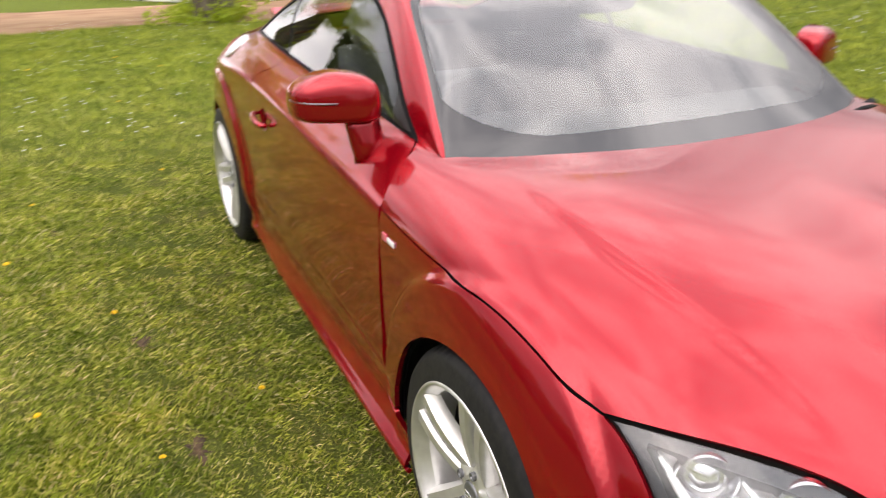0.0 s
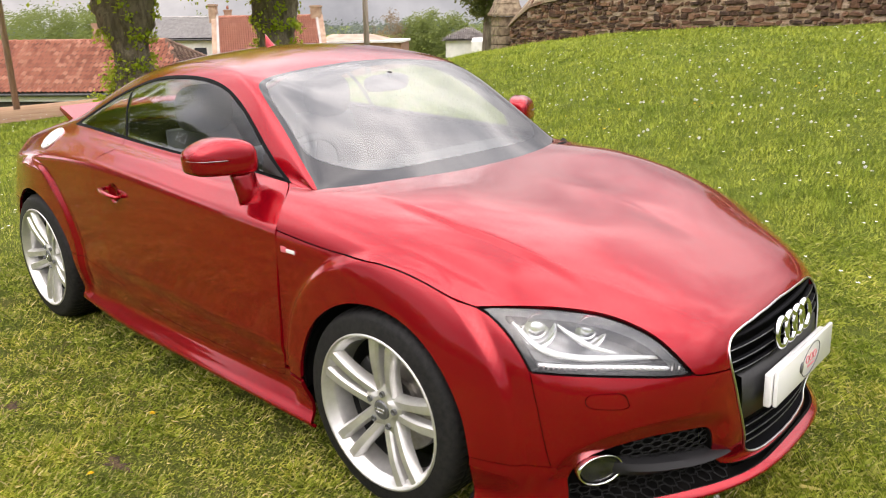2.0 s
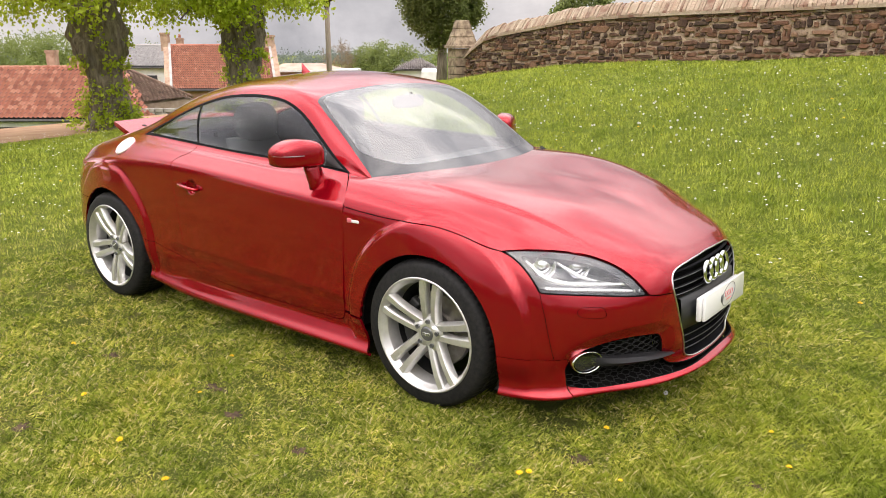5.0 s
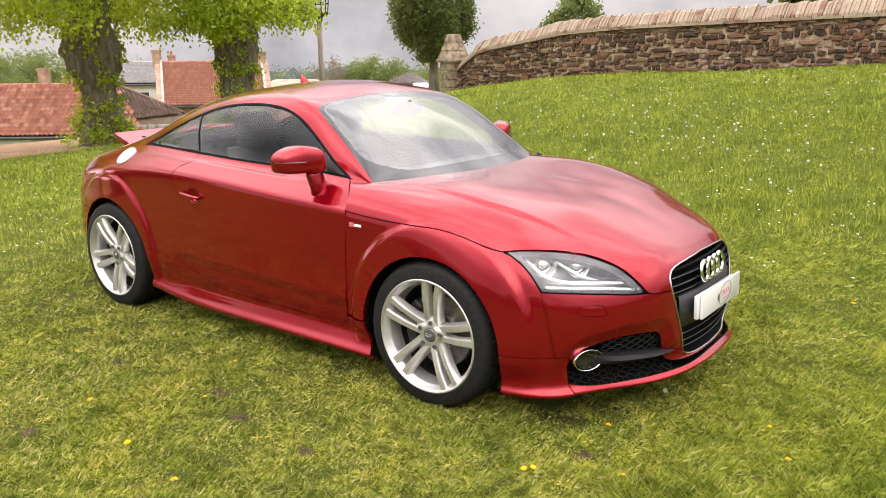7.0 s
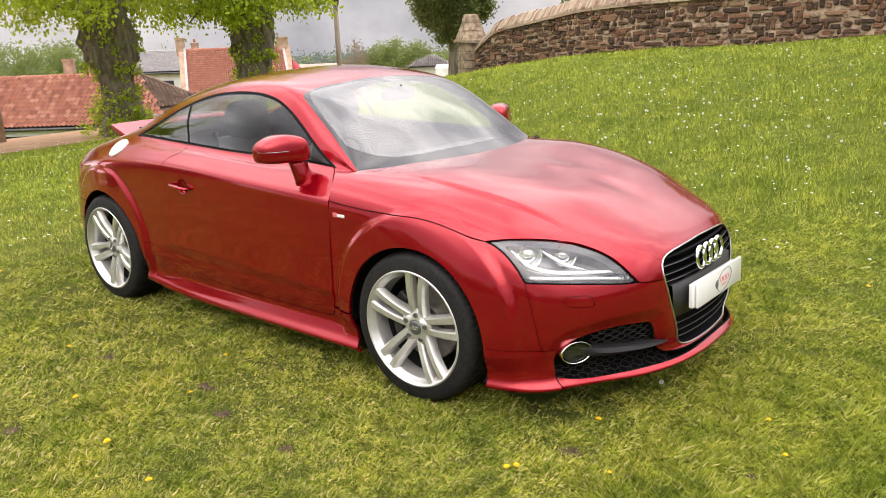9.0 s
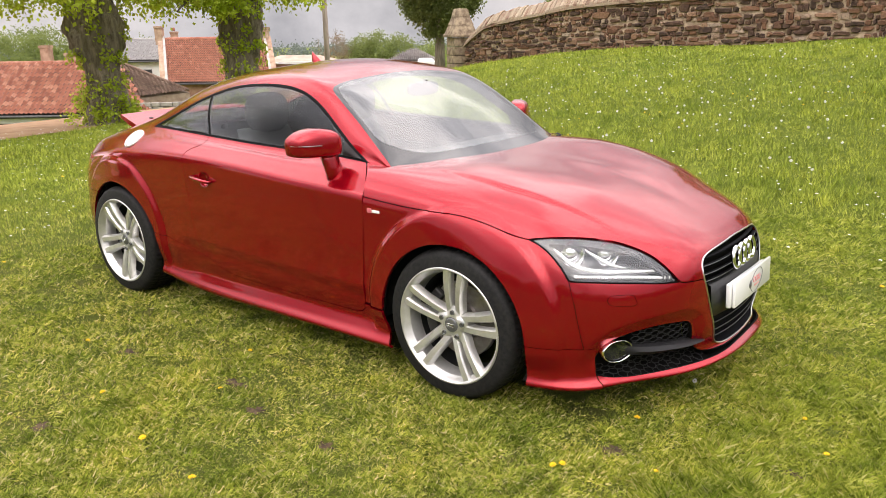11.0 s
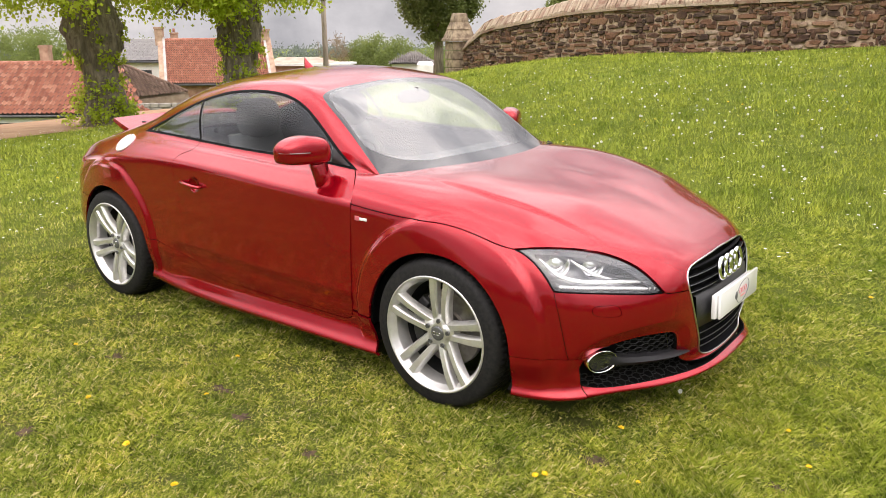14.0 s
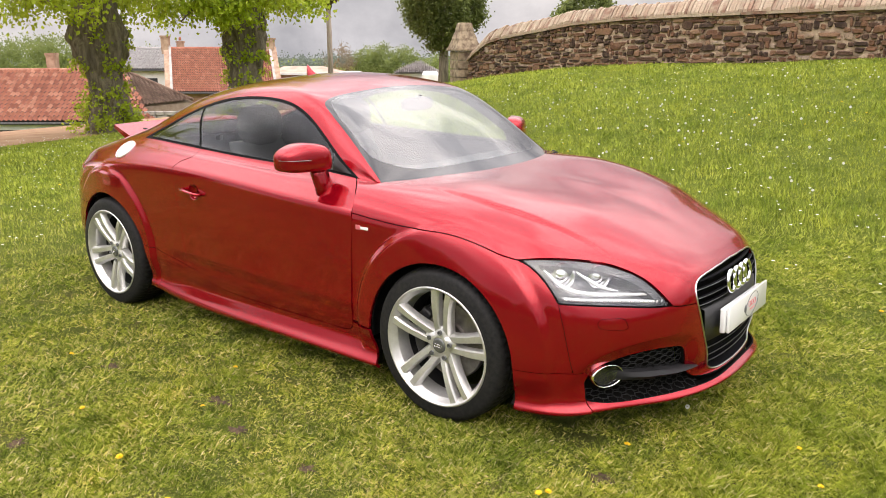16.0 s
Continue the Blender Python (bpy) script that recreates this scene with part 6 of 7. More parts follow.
def lime_tree(x, y, radius, seed, lean=(0, 0), label="lime tree with leafy shoots round its burred trunk", skirt=.75, crown_r=3.4, low_z=2.05, burl=1.4):
    g = np.random.default_rng(seed)
    z0 = float(hill(x, y))
    t = thing("lime_tree", label, "tree", pose(x, y, z0), "row of limes")
    lx, ly = lean
    pts = [(0, 0, -.15), (0, 0, .12), (.02 + lx * .1, ly * .1, .5), (lx * .35, ly * .35, .95), (lx * .5, ly * .5, 1.25), (lx * .7, ly * .7, 1.55), (lx, ly, 2.05), (lx * 1.1, ly * 1.1, 2.45), (lx * 1.2, ly * 1.2, 3.0), (lx * 1.3, ly * 1.3, 4.2), (lx * 1.4, ly * 1.4, 6.0)]
    part("trunk", trunk_mesh(pts, [radius * f for f in (1.30, 1.08, 1.0, .96, 1.03, burl, burl * .98, 1.12, 1.0, .7, .3)], seed), bark, t, "grey-brown burred trunk")
    tips = []
    for k in range(13):
        a = k * 2.4 + g.uniform(-.3, .3)
        h = g.uniform(max(1.7, low_z + .1), 4.2)
        out = crown_r * g.uniform(.55, .95)
        rise = g.uniform(-.2, 2.2) * (h - 1.2) / 2
        b0 = Vector((lx + radius * .7 * math.cos(a), ly + radius * .7 * math.sin(a), h))
        b3 = Vector((lx + out * math.cos(a), ly + out * math.sin(a), h + rise))
        b1, b2 = b0.lerp(b3, .35) + Vector((0, 0, .35)), b0.lerp(b3, .7) + Vector((0, 0, .30))
        line = curve_through([tuple(b0), tuple(b1), tuple(b2), tuple(b3)], 12)
        bm = bmesh.new()
        tube(bm, line, [radius * .20 * (1 - i / 12.5) + .006 for i in range(12)], 6)
        limb = part("limb", bm, bark, t)
        tips += [tuple(p) for p in line[4:]]
        bm = bmesh.new()
        for q in range(9):
            i = int(g.integers(3, 11))
            p0 = Vector(line[i])
            aa, ln = g.uniform(0, 6.28), g.uniform(.3, .9)
            p2 = p0 + Vector((math.cos(aa) * ln, math.sin(aa) * ln, g.uniform(-.55, .25)))
            tw = [p0, p0.lerp(p2, .5) + Vector((0, 0, .08)), p2]
            tube(bm, tw, [.012, .008, .004], 4, ends=False)
            tips += [tuple(p0.lerp(p2, f)) for f in (.4, .7, 1.0)]
        tagged(part("twig_spray", bm, bark, limb), kind="stuff")
    tips = np.array(tips)
    cs = [clumps(g, tips, 56, .18)]
    # the mass of the crown above
    m = 230
    u = g.normal(size=(m, 3))
    u /= np.linalg.norm(u, axis=1, keepdims=True)
    mass = u * np.array([crown_r, crown_r, 2.9]) * g.uniform(.55, 1, (m, 1)) ** .5 + np.array([lx, ly, 4.9])
    mass = mass[mass[:, 2] > low_z + .2 + .25 * np.sin(3 * mass[:, 0])]
    mass = mass[(mass[:, 2] < 3.4) | (np.arange(len(mass)) % 5 < 2)]
    cs.append(clumps(g, mass, 44, .22))
    pts_l = np.concatenate(cs)
    hem = low_z - .1 + .22 * np.sin(2.1 * pts_l[:, 0] + seed) + .18 * np.sin(3.3 * pts_l[:, 1])
    pts_l = pts_l[pts_l[:, 2] > hem]
    leaves("crown", pts_l, .070, lime_leaf, t, seed + 1, 1.0, "fresh yellow-green leaves", simple=True)
    sp = []
    for k in range(70):
        a, band = g.uniform(0, 6.28), k % 5
        h = (1.30, 1.36, 1.75, 2.15, .95)[band] + g.normal(0, .07 if band < 2 else .20)
        rr = radius * (1.0 + (burl - 1) * min(1, max(0, (h - 1.2) / .3))) * g.uniform(1.0, 1.16 if band != 1 else 1.4)
        sp.append((lx * h / 2 + rr * math.cos(a), ly * h / 2 + rr * math.sin(a), h))
    leaves("trunk_growth", clumps(g, sp, 17, .060), .066, lime_leaf, t, seed + 2, .6, "leafy shoots on the trunk")
    base = []
    for k in range(90):
        a, h = g.uniform(0, 6.28), abs(g.normal(0, .38 if skirt < .8 else .13))
        rr = radius * .9 + abs(g.normal(0, skirt * .42)) * max(.25, 1 - h / 1.1)
        base.append((rr * math.cos(a), rr * math.sin(a), h + .05))
    leaves("basal_growth", clumps(g, base, 24, .075), .062, lime_leaf, t, seed + 3, .3, "bushy shoots round the foot")
    return t


lime_tree(-11.86, 5.02, .35, 21, (-.10, .05), burl=1.34, low_z=1.90, skirt=.5)
lime_tree(-11.06, 7.78, .37, 33, (.0, .10), skirt=.3, burl=1.16, crown_r=2.1, low_z=2.0)
lime_tree(-11.1, .75, .29, 45, (.05, -.05), skirt=.85, crown_r=2.8, low_z=2.3)
lime_tree(-12.6, -3.9, .31, 57, (.1, 0), label="lime tree at the end of the row beside the track", low_z=2.5, crown_r=3.1)


def leafy(name, label, at, shape, count, per, spread, size, mat, seed, trunk=None, group=""):
    """A dense bush or tree: a lumpy mass of leaves over a short stem."""
    g = np.random.default_rng(seed)
    t = thing(name, label, "tree" if trunk else "bush", pose(*at), group)
    u = g.normal(size=(count, 3))
    u /= np.linalg.norm(u, axis=1, keepdims=True)
    lump = 1 + .13 * np.sin(4 * u[:, 0] + seed) * np.sin(5 * u[:, 2] + 1) + .10 * np.sin(9 * u[:, 1] + 3 * u[:, 2])
    c = u * np.array(shape) * (lump * g.uniform(.72, 1.0, count) ** .4)[:, None] + np.array([0, 0, shape[2] * (1.0 if not trunk else 1) + (trunk or 0)])
    leaves("crown", clumps(g, c, per, spread), size, mat, t, seed, .2, simple=True)
    bm = bmesh.new()
    h = (trunk or .3) + shape[2] * .9
    tube(bm, [(0, 0, -.2), (.03, .02, h * .4), (0, .04, h)], [shape[0] * .13 + .03, shape[0] * .10 + .02, .03], 9)
    part("trunk", bm, bark, t)
    return t


leafy("round_bush", "tall rounded dark green bush on the open grass", (-9.3, -6.2, float(hill(-9.3, -6.2))), (1.45, 1.45, 1.55), 620, 20, .10, .10, dark_leaf, 69)
leafy("evergreen_tree", "dense dark evergreen tree behind the stone pier", (-12.2, 16.45, .0), (1.25, 1.25, 1.95), 1500, 38, .10, .066, dark_leaf, 71, 1.72)
leafy("evergreen_tree", "dark evergreen tree top behind the wall", (-11.6, 24.8, -.4), (1.20, 1.20, 1.52), 520, 26, .11, .10, dark_leaf, 73, 1.05)
# unseen trees, added to mirror as dark jagged shapes in the bonnet
for k, (x, y, s) in enumerate(((-.8, 19.0, 1.5), (3.5, 17.5, 1.3), (8.0, 19.0, 1.6)), 1):
    leafy("evergreen_tree", "dark evergreen tree added out of view behind the churchyard wall", (x, y, .6), (1.1 * s, 1.1 * s, 1.7 * s), 260, 16, .16, .20, dark_leaf, 80 + k, .5)


# ---------------------------------------------------------------- buildings beyond the track
VX, VY = Vector((.797, .603, 0)), Vector((-.603, .797, 0))
HERE = Vector((3.172, -3.30, 0))


def lot(u, d, z=0.0):
    """A spot u metres to the side and d metres beyond, on axes square to the street."""
    return HERE + VX * u + VY * d + Vector((0, 0, z))


LOT = Matrix(((VX.x, VY.x, 0, HERE.x), (VX.y, VY.y, 0, HERE.y), (0, 0, 1, 0), (0, 0, 0, 1)))


def tile_mat(name, a, b, c, kind="island"):
    m = Mat(name).set(Roughness=.9, Specular_IOR_Level=.2)
    m.to("Base Color", m.mix(m.ramp(m.noise(2.2 if kind == "island" else 1.3, 7.0, .7), (.50, (0, 0, 0)), (.76, (.55, .55, .55))), m.ramp(m.random(kind), (0, a), (.3, b), (.7, b), (1, c)), tuple(q * .65 for q in a)))
    m.bump(m.noise(18, 4.0), .4, .01)
    return m


RED_TONES = ((.24, .096, .066), (.36, .148, .100), (.50, .255, .18))
red_tile = tile_mat("red_pantile", *RED_TONES)
house_tile = tile_mat("house_tile", (.31, .130, .088), (.40, .175, .120), (.50, .25, .18))
brown_tile = tile_mat("brown_pantile", (.075, .048, .036), (.135, .088, .065), (.22, .145, .11))
slate = tile_mat("grey_slate", (.36, .345, .33), (.42, .405, .39), (.50, .48, .46))
grey_tile = tile_mat("grey_tile", (.16, .14, .13), (.24, .215, .20), (.33, .30, .28))
yard_stone = worn("yard_stone", (.20, .18, .16), (.36, .33, .29), 3.0, .95, bump=.5, dist=.01)
brick_far = worn("far_brick", (.28, .15, .10), (.42, .26, .18), 3.0, .9, bump=.4, dist=.01)
render_white = worn("white_render", (.66, .66, .64), (.80, .79, .77), 2.0, .9, bump=.2, dist=.005)
dark_wood = worn("dark_boarding", (.035, .030, .028), (.07, .06, .055), 4.0, .8, stretch=(6, 6, .6))
window_dark = plain("window_glass_far", (.03, .035, .04), .08)
frame_white = plain("white_frame", (.75, .75, .74), .5)
lead_pale = worn("pale_lead", (.34, .32, .30), (.48, .46, .43), 4, .7)
lead = worn("lead_gutter", (.05, .05, .05), (.09, .09, .09), 6, .6)
chimney_brick = worn("chimney_brick", (.30, .185, .125), (.46, .33, .235), 4.0, .9, bump=.4, dist=.01)
stone_tan = worn("tan_stone", (.28, .20, .145), (.40, .315, .24), 5.0, .9, bump=.5, dist=.01)


def tiled(name, corner, along, up, n_along, n_up, mat, parent, label="", lift=.055, cut=None, single=None):
    """A roof slope of single curved tiles, laid in courses from the eaves up; cut(i, j) leaves tiles out.
    single: a material for the tiles of the middle stretch, which are pieces of their own."""
    c, a, u = Vector(corner), Vector(along), Vector(up)
    nrm = a.cross(u).normalized()
    if nrm.z < 0:
        nrm = -nrm
    ta, tu = a / n_along, u / n_up
    v, f = [], []
    alone, shape = [], ((0, .015), (.2, .078), (.45, .085), (.68, .018), (.85, 0), (1.0, .015))
    first_i = n_along - 300 // n_up - 14 if single else n_along
    for j in range(n_up):
        for i in range(n_along):
            if cut and not cut((i + .5) / n_along, (j + .5) / n_up):
                continue
            o = c + ta * i + tu * j + nrm * random.uniform(0, .012)
            if first_i <= i < first_i + 300 // n_up:
                alone.append(o)
                continue
            b = len(v)
            for s, h in shape:
                v += [o + ta * s + nrm * (h + lift), o + ta * s + tu * 1.12 + nrm * h]
            f += [(b + 2 * k, b + 2 * k + 2, b + 2 * k + 3, b + 2 * k + 1) for k in range(5)]
    roof = tagged(obj(name, v, f, mat, parent, smooth=False), label, kind="stuff")
    one = None
    for o in alone:
        if one is None:
            vv = [p for s, h in shape for p in ((s, 0, h + lift), (s, 1.12, h))]
            tile_ob = obj("tile", vv, [(2 * k, 2 * k + 2, 2 * k + 3, 2 * k + 1) for k in range(5)], single, roof, smooth=False)
            one = tile_ob.data
        else:
            tile_ob = new("tile", one)
            tile_ob.parent = roof
        tile_ob.matrix_basis = Matrix(((ta.x, tu.x, nrm.x, o.x), (ta.y, tu.y, nrm.y, o.y), (ta.z, tu.z, nrm.z, o.z), (0, 0, 0, 1)))
    return roof


def prism(parent, name, pts, mat, label=""):
    """A solid between a lower ring and an upper ring of the same count."""
    bm = bmesh.new()
    lo, hi = pts
    a, b = [bm.verts.new(p) for p in lo], [bm.verts.new(p) for p in hi]
    n = len(a)
    for k in range(n):
        bm.faces.new((a[k], a[(k + 1) % n], b[(k + 1) % n], b[k]))
    bm.faces.new(a[::-1]), bm.faces.new(b)
    return part(name, bm, mat, parent, label, smooth=False)


def chimney(parent, u, d, z0, z1, w=.34, mat=None, pot=True):
    bm = bmesh.new()
    m = LOT @ Matrix.Translation((u, d, (z0 + z1) / 2))
    bmesh.ops.create_cube(bm, size=1, matrix=m @ Matrix.Diagonal((w, w, z1 - z0, 1)))
    bmesh.ops.create_cube(bm, size=1, matrix=LOT @ Matrix.Translation((u, d, z1 - .06)) @ Matrix.Diagonal((w * 1.15, w * 1.15, .10, 1)))
    ch = part("chimney", bm, mat or chimney_brick, parent, "brick chimney stack", smooth=False)
    if not pot:
        return ch
    bm = bmesh.new()
    bmesh.ops.create_cone(bm, cap_ends=True, segments=10, radius1=w * .22, radius2=w * .17, depth=.2, matrix=LOT @ Matrix.Translation((u, d, z1 + .13)))
    part("chimney_pot", bm, red_tile, ch)
    return ch


def gabled(name, label, u0, u1, d_eave, d_ridge, z_foot, z_eave, z_ridge, wall, tile, n_along, n_up, single=None, skew=0.0, hip=0.0):
    """A long house: its eaves face the street, its ridge runs along it. skew: how far the ridge is shifted along it; hip: how far the ridge stops short of its end."""
    t = thing(name, label, "house")
    d_back = 2 * d_ridge - d_eave
    k2 = 2 * skew
    ring = lambda z: [lot(u0 + .08 * skew, d_eave + .25, z), lot(u1 + .08 * skew, d_eave + .25, z), lot(u1 + k2, d_back - .25, z), lot(u0 + k2, d_back - .25, z)]
    prism(t, "wall", (ring(z_foot), ring(z_eave)), wall)
    for u in (u0, u1):
        if hip and u == u1:
            continue
        k = .16 if u == u0 else -.16
        tri3 = [lot(u + .07 * skew, d_eave + .2, z_eave), lot(u + k2, d_back - .2, z_eave), lot(u + skew, d_ridge, z_ridge - .03)]
        prism(t, "gable", (tri3, [p + VX * k for p in tri3]), wall)
    full = u1 - u0 + .2
    tiled("roof", lot(u0 - .1, d_eave, z_eave), VX * full, VY * (d_ridge - d_eave) + VX * skew + Vector((0, 0, z_ridge - z_eave)), n_along, n_up, tile, t, "weathered pantile roof slope", single=single,
          cut=(lambda i, j: i * full < full - hip * j) if hip else None)
    back = [lot(u0 - .1 + skew, d_ridge, z_ridge), lot(u1 + .1 + skew - hip, d_ridge, z_ridge), lot(u1 + .1 + k2 - hip, d_back, z_eave), lot(u0 - .1 + k2, d_back, z_eave)]
    prism(t, "roof", ([p - Vector((0, 0, .06)) for p in back], back), tile)
    front = [lot(u0 - .05, d_eave + .03, z_eave - .02), lot(u1 + .05, d_eave + .03, z_eave - .02), lot(u1 + .05 + skew - hip, d_ridge, z_ridge - .02), lot(u0 - .05 + skew, d_ridge, z_ridge - .02)]
    prism(t, "roof_boarding", ([p - Vector((0, 0, .08)) for p in front], front), dark_wood)
    bm = bmesh.new()
    n_r = max(4, int((u1 - u0 - hip) / .42))
    for k in range(n_r):
        a, b = lot(u0 + skew + (u1 - u0 - hip) * k / n_r, d_ridge, z_ridge + .02), lot(u0 + skew + (u1 - u0 - hip) * (k + 1.06) / n_r, d_ridge, z_ridge + .035)
        tube(bm, [a, b], .10, 8, flat=.7)
    part("ridge_tiles", bm, tile, t)
    bm = bmesh.new()
    tube(bm, [lot(u0 - .1, d_eave - .05, z_eave - .05), lot(u1 + .1, d_eave - .05, z_eave - .06)], .06, 8)
    part("gutter", bm, lead, t)
    return t


barn = gabled("barn", "long low barn with a red pantile roof", -22.6, -11.75, 30.0, 32.3, -3.0, -1.25, .64, dark_wood, red_tile, 58, 13, tile_mat("red_pantile_piece", *RED_TONES, "object"), hip=2.0)
bm = bmesh.new()
bmesh.ops.create_cube(bm, size=1, matrix=LOT @ Matrix.Translation((-17.4, 30.16, -1.46)) @ Matrix.Diagonal((10.2, .10, .22, 1)))
part("wall_band", bm, render_white, barn, "white painted lower wall", smooth=False)
bm = bmesh.new()
bmesh.ops.create_cube(bm, size=1, matrix=LOT @ Matrix.Translation((-22.5, 30.1, -1.9)) @ Matrix.Diagonal((.22, .14, 1.4, 1)))
part("corner_board", bm, frame_white, barn, smooth=False)
chimney(barn, -17.62, 34.5, .3, 1.34, .38, pot=False)
chimney(barn, -16.66, 34.9, .3, 1.00, .50, pot=False)
# the brown slope that closes the barn's end, over a low stone wall
wing = thing("barn_wing", "lower barn wing with brown pantiles", "house")
apex, near_c, far_c = lot(-13.70, 32.32, .66), lot(-12.42, 30.72, -.70), lot(-10.72, 32.0, -.56)
tiled("roof", near_c, far_c - near_c, apex - near_c, 14, 13, brown_tile, wing, "brown pantile roof slope", lift=.04, cut=lambda i, j: i < 1.02 - j)
low3 = [lot(-13.5, 32.5, -3), lot(-12.45, 30.82, -3), lot(-10.80, 32.1, -3)]
prism(wing, "wall", (low3, [lot(-13.6, 32.45, .56), near_c + VY * .08 - Vector((0, 0, .05)), far_c + VY * .08 - Vector((0, 0, .06))]), stone_tan)
bm = bmesh.new()
tube(bm, [apex + Vector((0, 0, .04)), apex.lerp(near_c, .5) + Vector((0, 0, .05)), near_c + Vector((0, 0, .05))], .06, 6)
tube(bm, [apex + Vector((0, 0, .04)), apex.lerp(far_c, .5) + Vector((0, 0, .05)), far_c + Vector((0, 0, .04))], .065, 6)
part("verge_tiles", bm, brown_tile, wing)
yard = thing("yard_wall", "low grey rubble wall beside the barn", "wall")
g = np.random.default_rng(61)
for j in range(4):
    u = -13.2 - g.uniform(0, .2)
    while u < -9.6:
        w = g.uniform(.22, .5)
        bm = bmesh.new()
        box(bm, (w - .02, .22, .155), (0, 0, 0), .02)
        b = part("wall_stone", bm, yard_stone, yard, smooth=False)
        b.matrix_basis = LOT @ Matrix.Translation((u + w / 2, 30.2 + .012 * g.normal() + .45 * (u + 13) / 3, -1.44 + .165 * j))
        u += w
# white cottage and brick gable on the other side
cottage = gabled("cottage", "white rendered cottage with small windows", -36.0, -25.9, 30.5, 33.0, -3.4, -1.0, 1.0, render_white, red_tile, 40, 9)
for k, (u, w, h) in enumerate(((-31.4, .62, 1.0), (-29.3, .9, .7), (-27.6, .9, .7), (-33.6, .9, .7))):
    bm = bmesh.new()
    bmesh.ops.create_cube(bm, size=1, matrix=LOT @ Matrix.Translation((u, 30.72, -1.95)) @ Matrix.Diagonal((w, .10, h, 1)))
    win = part("window", bm, window_dark, cottage, smooth=False)
    bm = bmesh.new()
    for du, dz, ww, hh in ((0, h / 2, w + .1, .07), (0, -h / 2, w + .1, .07), (-w / 2, 0, .07, h), (w / 2, 0, .07, h), (0, 0, .05, h), (0, 0, w, .05)):
        bmesh.ops.create_cube(bm, size=1, matrix=LOT @ Matrix.Translation((u + du, 30.68, -1.95 + dz)) @ Matrix.Diagonal((ww, .14, hh, 1)))
    part("frame", bm, frame_white, win, smooth=False)
gable_house = gabled("brick_outhouse", "small brick outhouse beside the barn", -25.3, -23.0, 29.6, 31.5, -3.2, -.6, .7, brick_far, red_tile, 10, 8)
# the gabled red house
red_house = gabled("red_house", "brick house with a steep red tiled roof", -16.05, -10.0, 44.5, 47.2, -3.5, -.90, 1.52, brick_far, house_tile, 46, 19, skew=-.92)
for ue, side in ((-16.12, -1), (-9.98, 1)):
    k = .30 * side
    lo4 = lambda dz: [lot(ue + k, 44.35, -1.0 + dz), lot(ue, 44.35, -1.0 + dz), lot(ue - .92, 47.2, 1.44 + dz), lot(ue - .92 + k, 47.2, 1.44 + dz)]
    prism(red_house, "parapet", (lo4(0), lo4(.18)), chimney_brick, "brick gable parapet")
    k = -.14 * side
    prism(red_house, "flashing", (lo4(.06), lo4(.27)), lead_pale, "pale lead flashing")
chimney(red_house, -17.20, 47.2, 1.2, 2.27, .42, pot=False)
chimney(red_house, -16.56, 47.9, 1.2, 1.96, .36)
chimney(red_house, -10.98, 47.2, .9, 2.12, .56, pot=False)
slate_house = gabled("slate_house", "far house with a grey slate roof", -24.0, -17.6, 52.0, 55.0, -3.5, .17, 1.53, render_white, slate, 60, 15)
for u in (-21.9, -20.2):
    bm = bmesh.new()
    bmesh.ops.create_cube(bm, size=1, matrix=LOT @ Matrix.Translation((u, 52.22, -.75)) @ Matrix.Diagonal((.8, .10, .7, 1)))
    part("window", bm, window_dark, slate_house, smooth=False)
# low sheds and a hipped house beyond the roofs
shed = thing("low_building", "long low building with a pale flat roof edge", "building")
tan_roof = worn("tan_roof", (.33, .235, .18), (.47, .35, .28), 1.5, .9, bump=.2)
prism(shed, "wall", ([lot(-11.6, 50.2, -4), lot(-6.4, 50.2, -4), lot(-6.4, 54, -4), lot(-11.6, 54, -4)], [lot(-11.6, 50.2, -.1), lot(-6.4, 50.2, -.1), lot(-6.4, 54, -.1), lot(-11.6, 54, -.1)]), brick_far)
prism(shed, "fascia", ([lot(-11.7, 50, -.13), lot(-6.3, 50, -.13), lot(-6.3, 54.2, -.13), lot(-11.7, 54.2, -.13)], [lot(-11.7, 50, .0), lot(-6.3, 50, .0), lot(-6.3, 54.2, .0), lot(-11.7, 54.2, .0)]), render_white, "white roof edge")
prism(shed, "roof", ([lot(-11.7, 50.3, .0), lot(-7.5, 50.3, .0), lot(-7.5, 54.2, .0), lot(-11.7, 54.2, .0)], [lot(-11.2, 51.6, .36), lot(-8.7, 51.6, .36), lot(-8.7, 52.6, .36), lot(-11.2, 52.6, .36)]), tan_roof, "tan hipped roof")
far_house = thing("far_house", "distant house with a hipped grey roof and white walls", "house")
prism(far_house, "wall", ([lot(-3.6, 50.3, -4), lot(-.85, 50.3, -4), lot(-.85, 54, -4), lot(-3.6, 54, -4)], [lot(-3.6, 50.3, .0), lot(-.85, 50.3, .0), lot(-.85, 54, .0), lot(-3.6, 54, .0)]), render_white)
tiled("roof", lot(-3.95, 50, -.02), VX * 3.3, VY * 1.8 + Vector((0, 0, .66)), 26, 10, grey_tile, far_house, "grey tiled hipped roof", lift=.03, cut=lambda i, j: .44 * j < i < 1 - .42 * j)
prism(far_house, "roof_boarding", ([lot(-3.9, 50.05, -.06), lot(-.7, 50.05, -.06), lot(-.7, 54, -.06), lot(-3.9, 54, -.06)], [lot(-2.55, 51.75, .60), lot(-2.1, 51.75, .60), lot(-2.1, 52.3, .60), lot(-2.55, 52.3, .60)]), grey_tile)
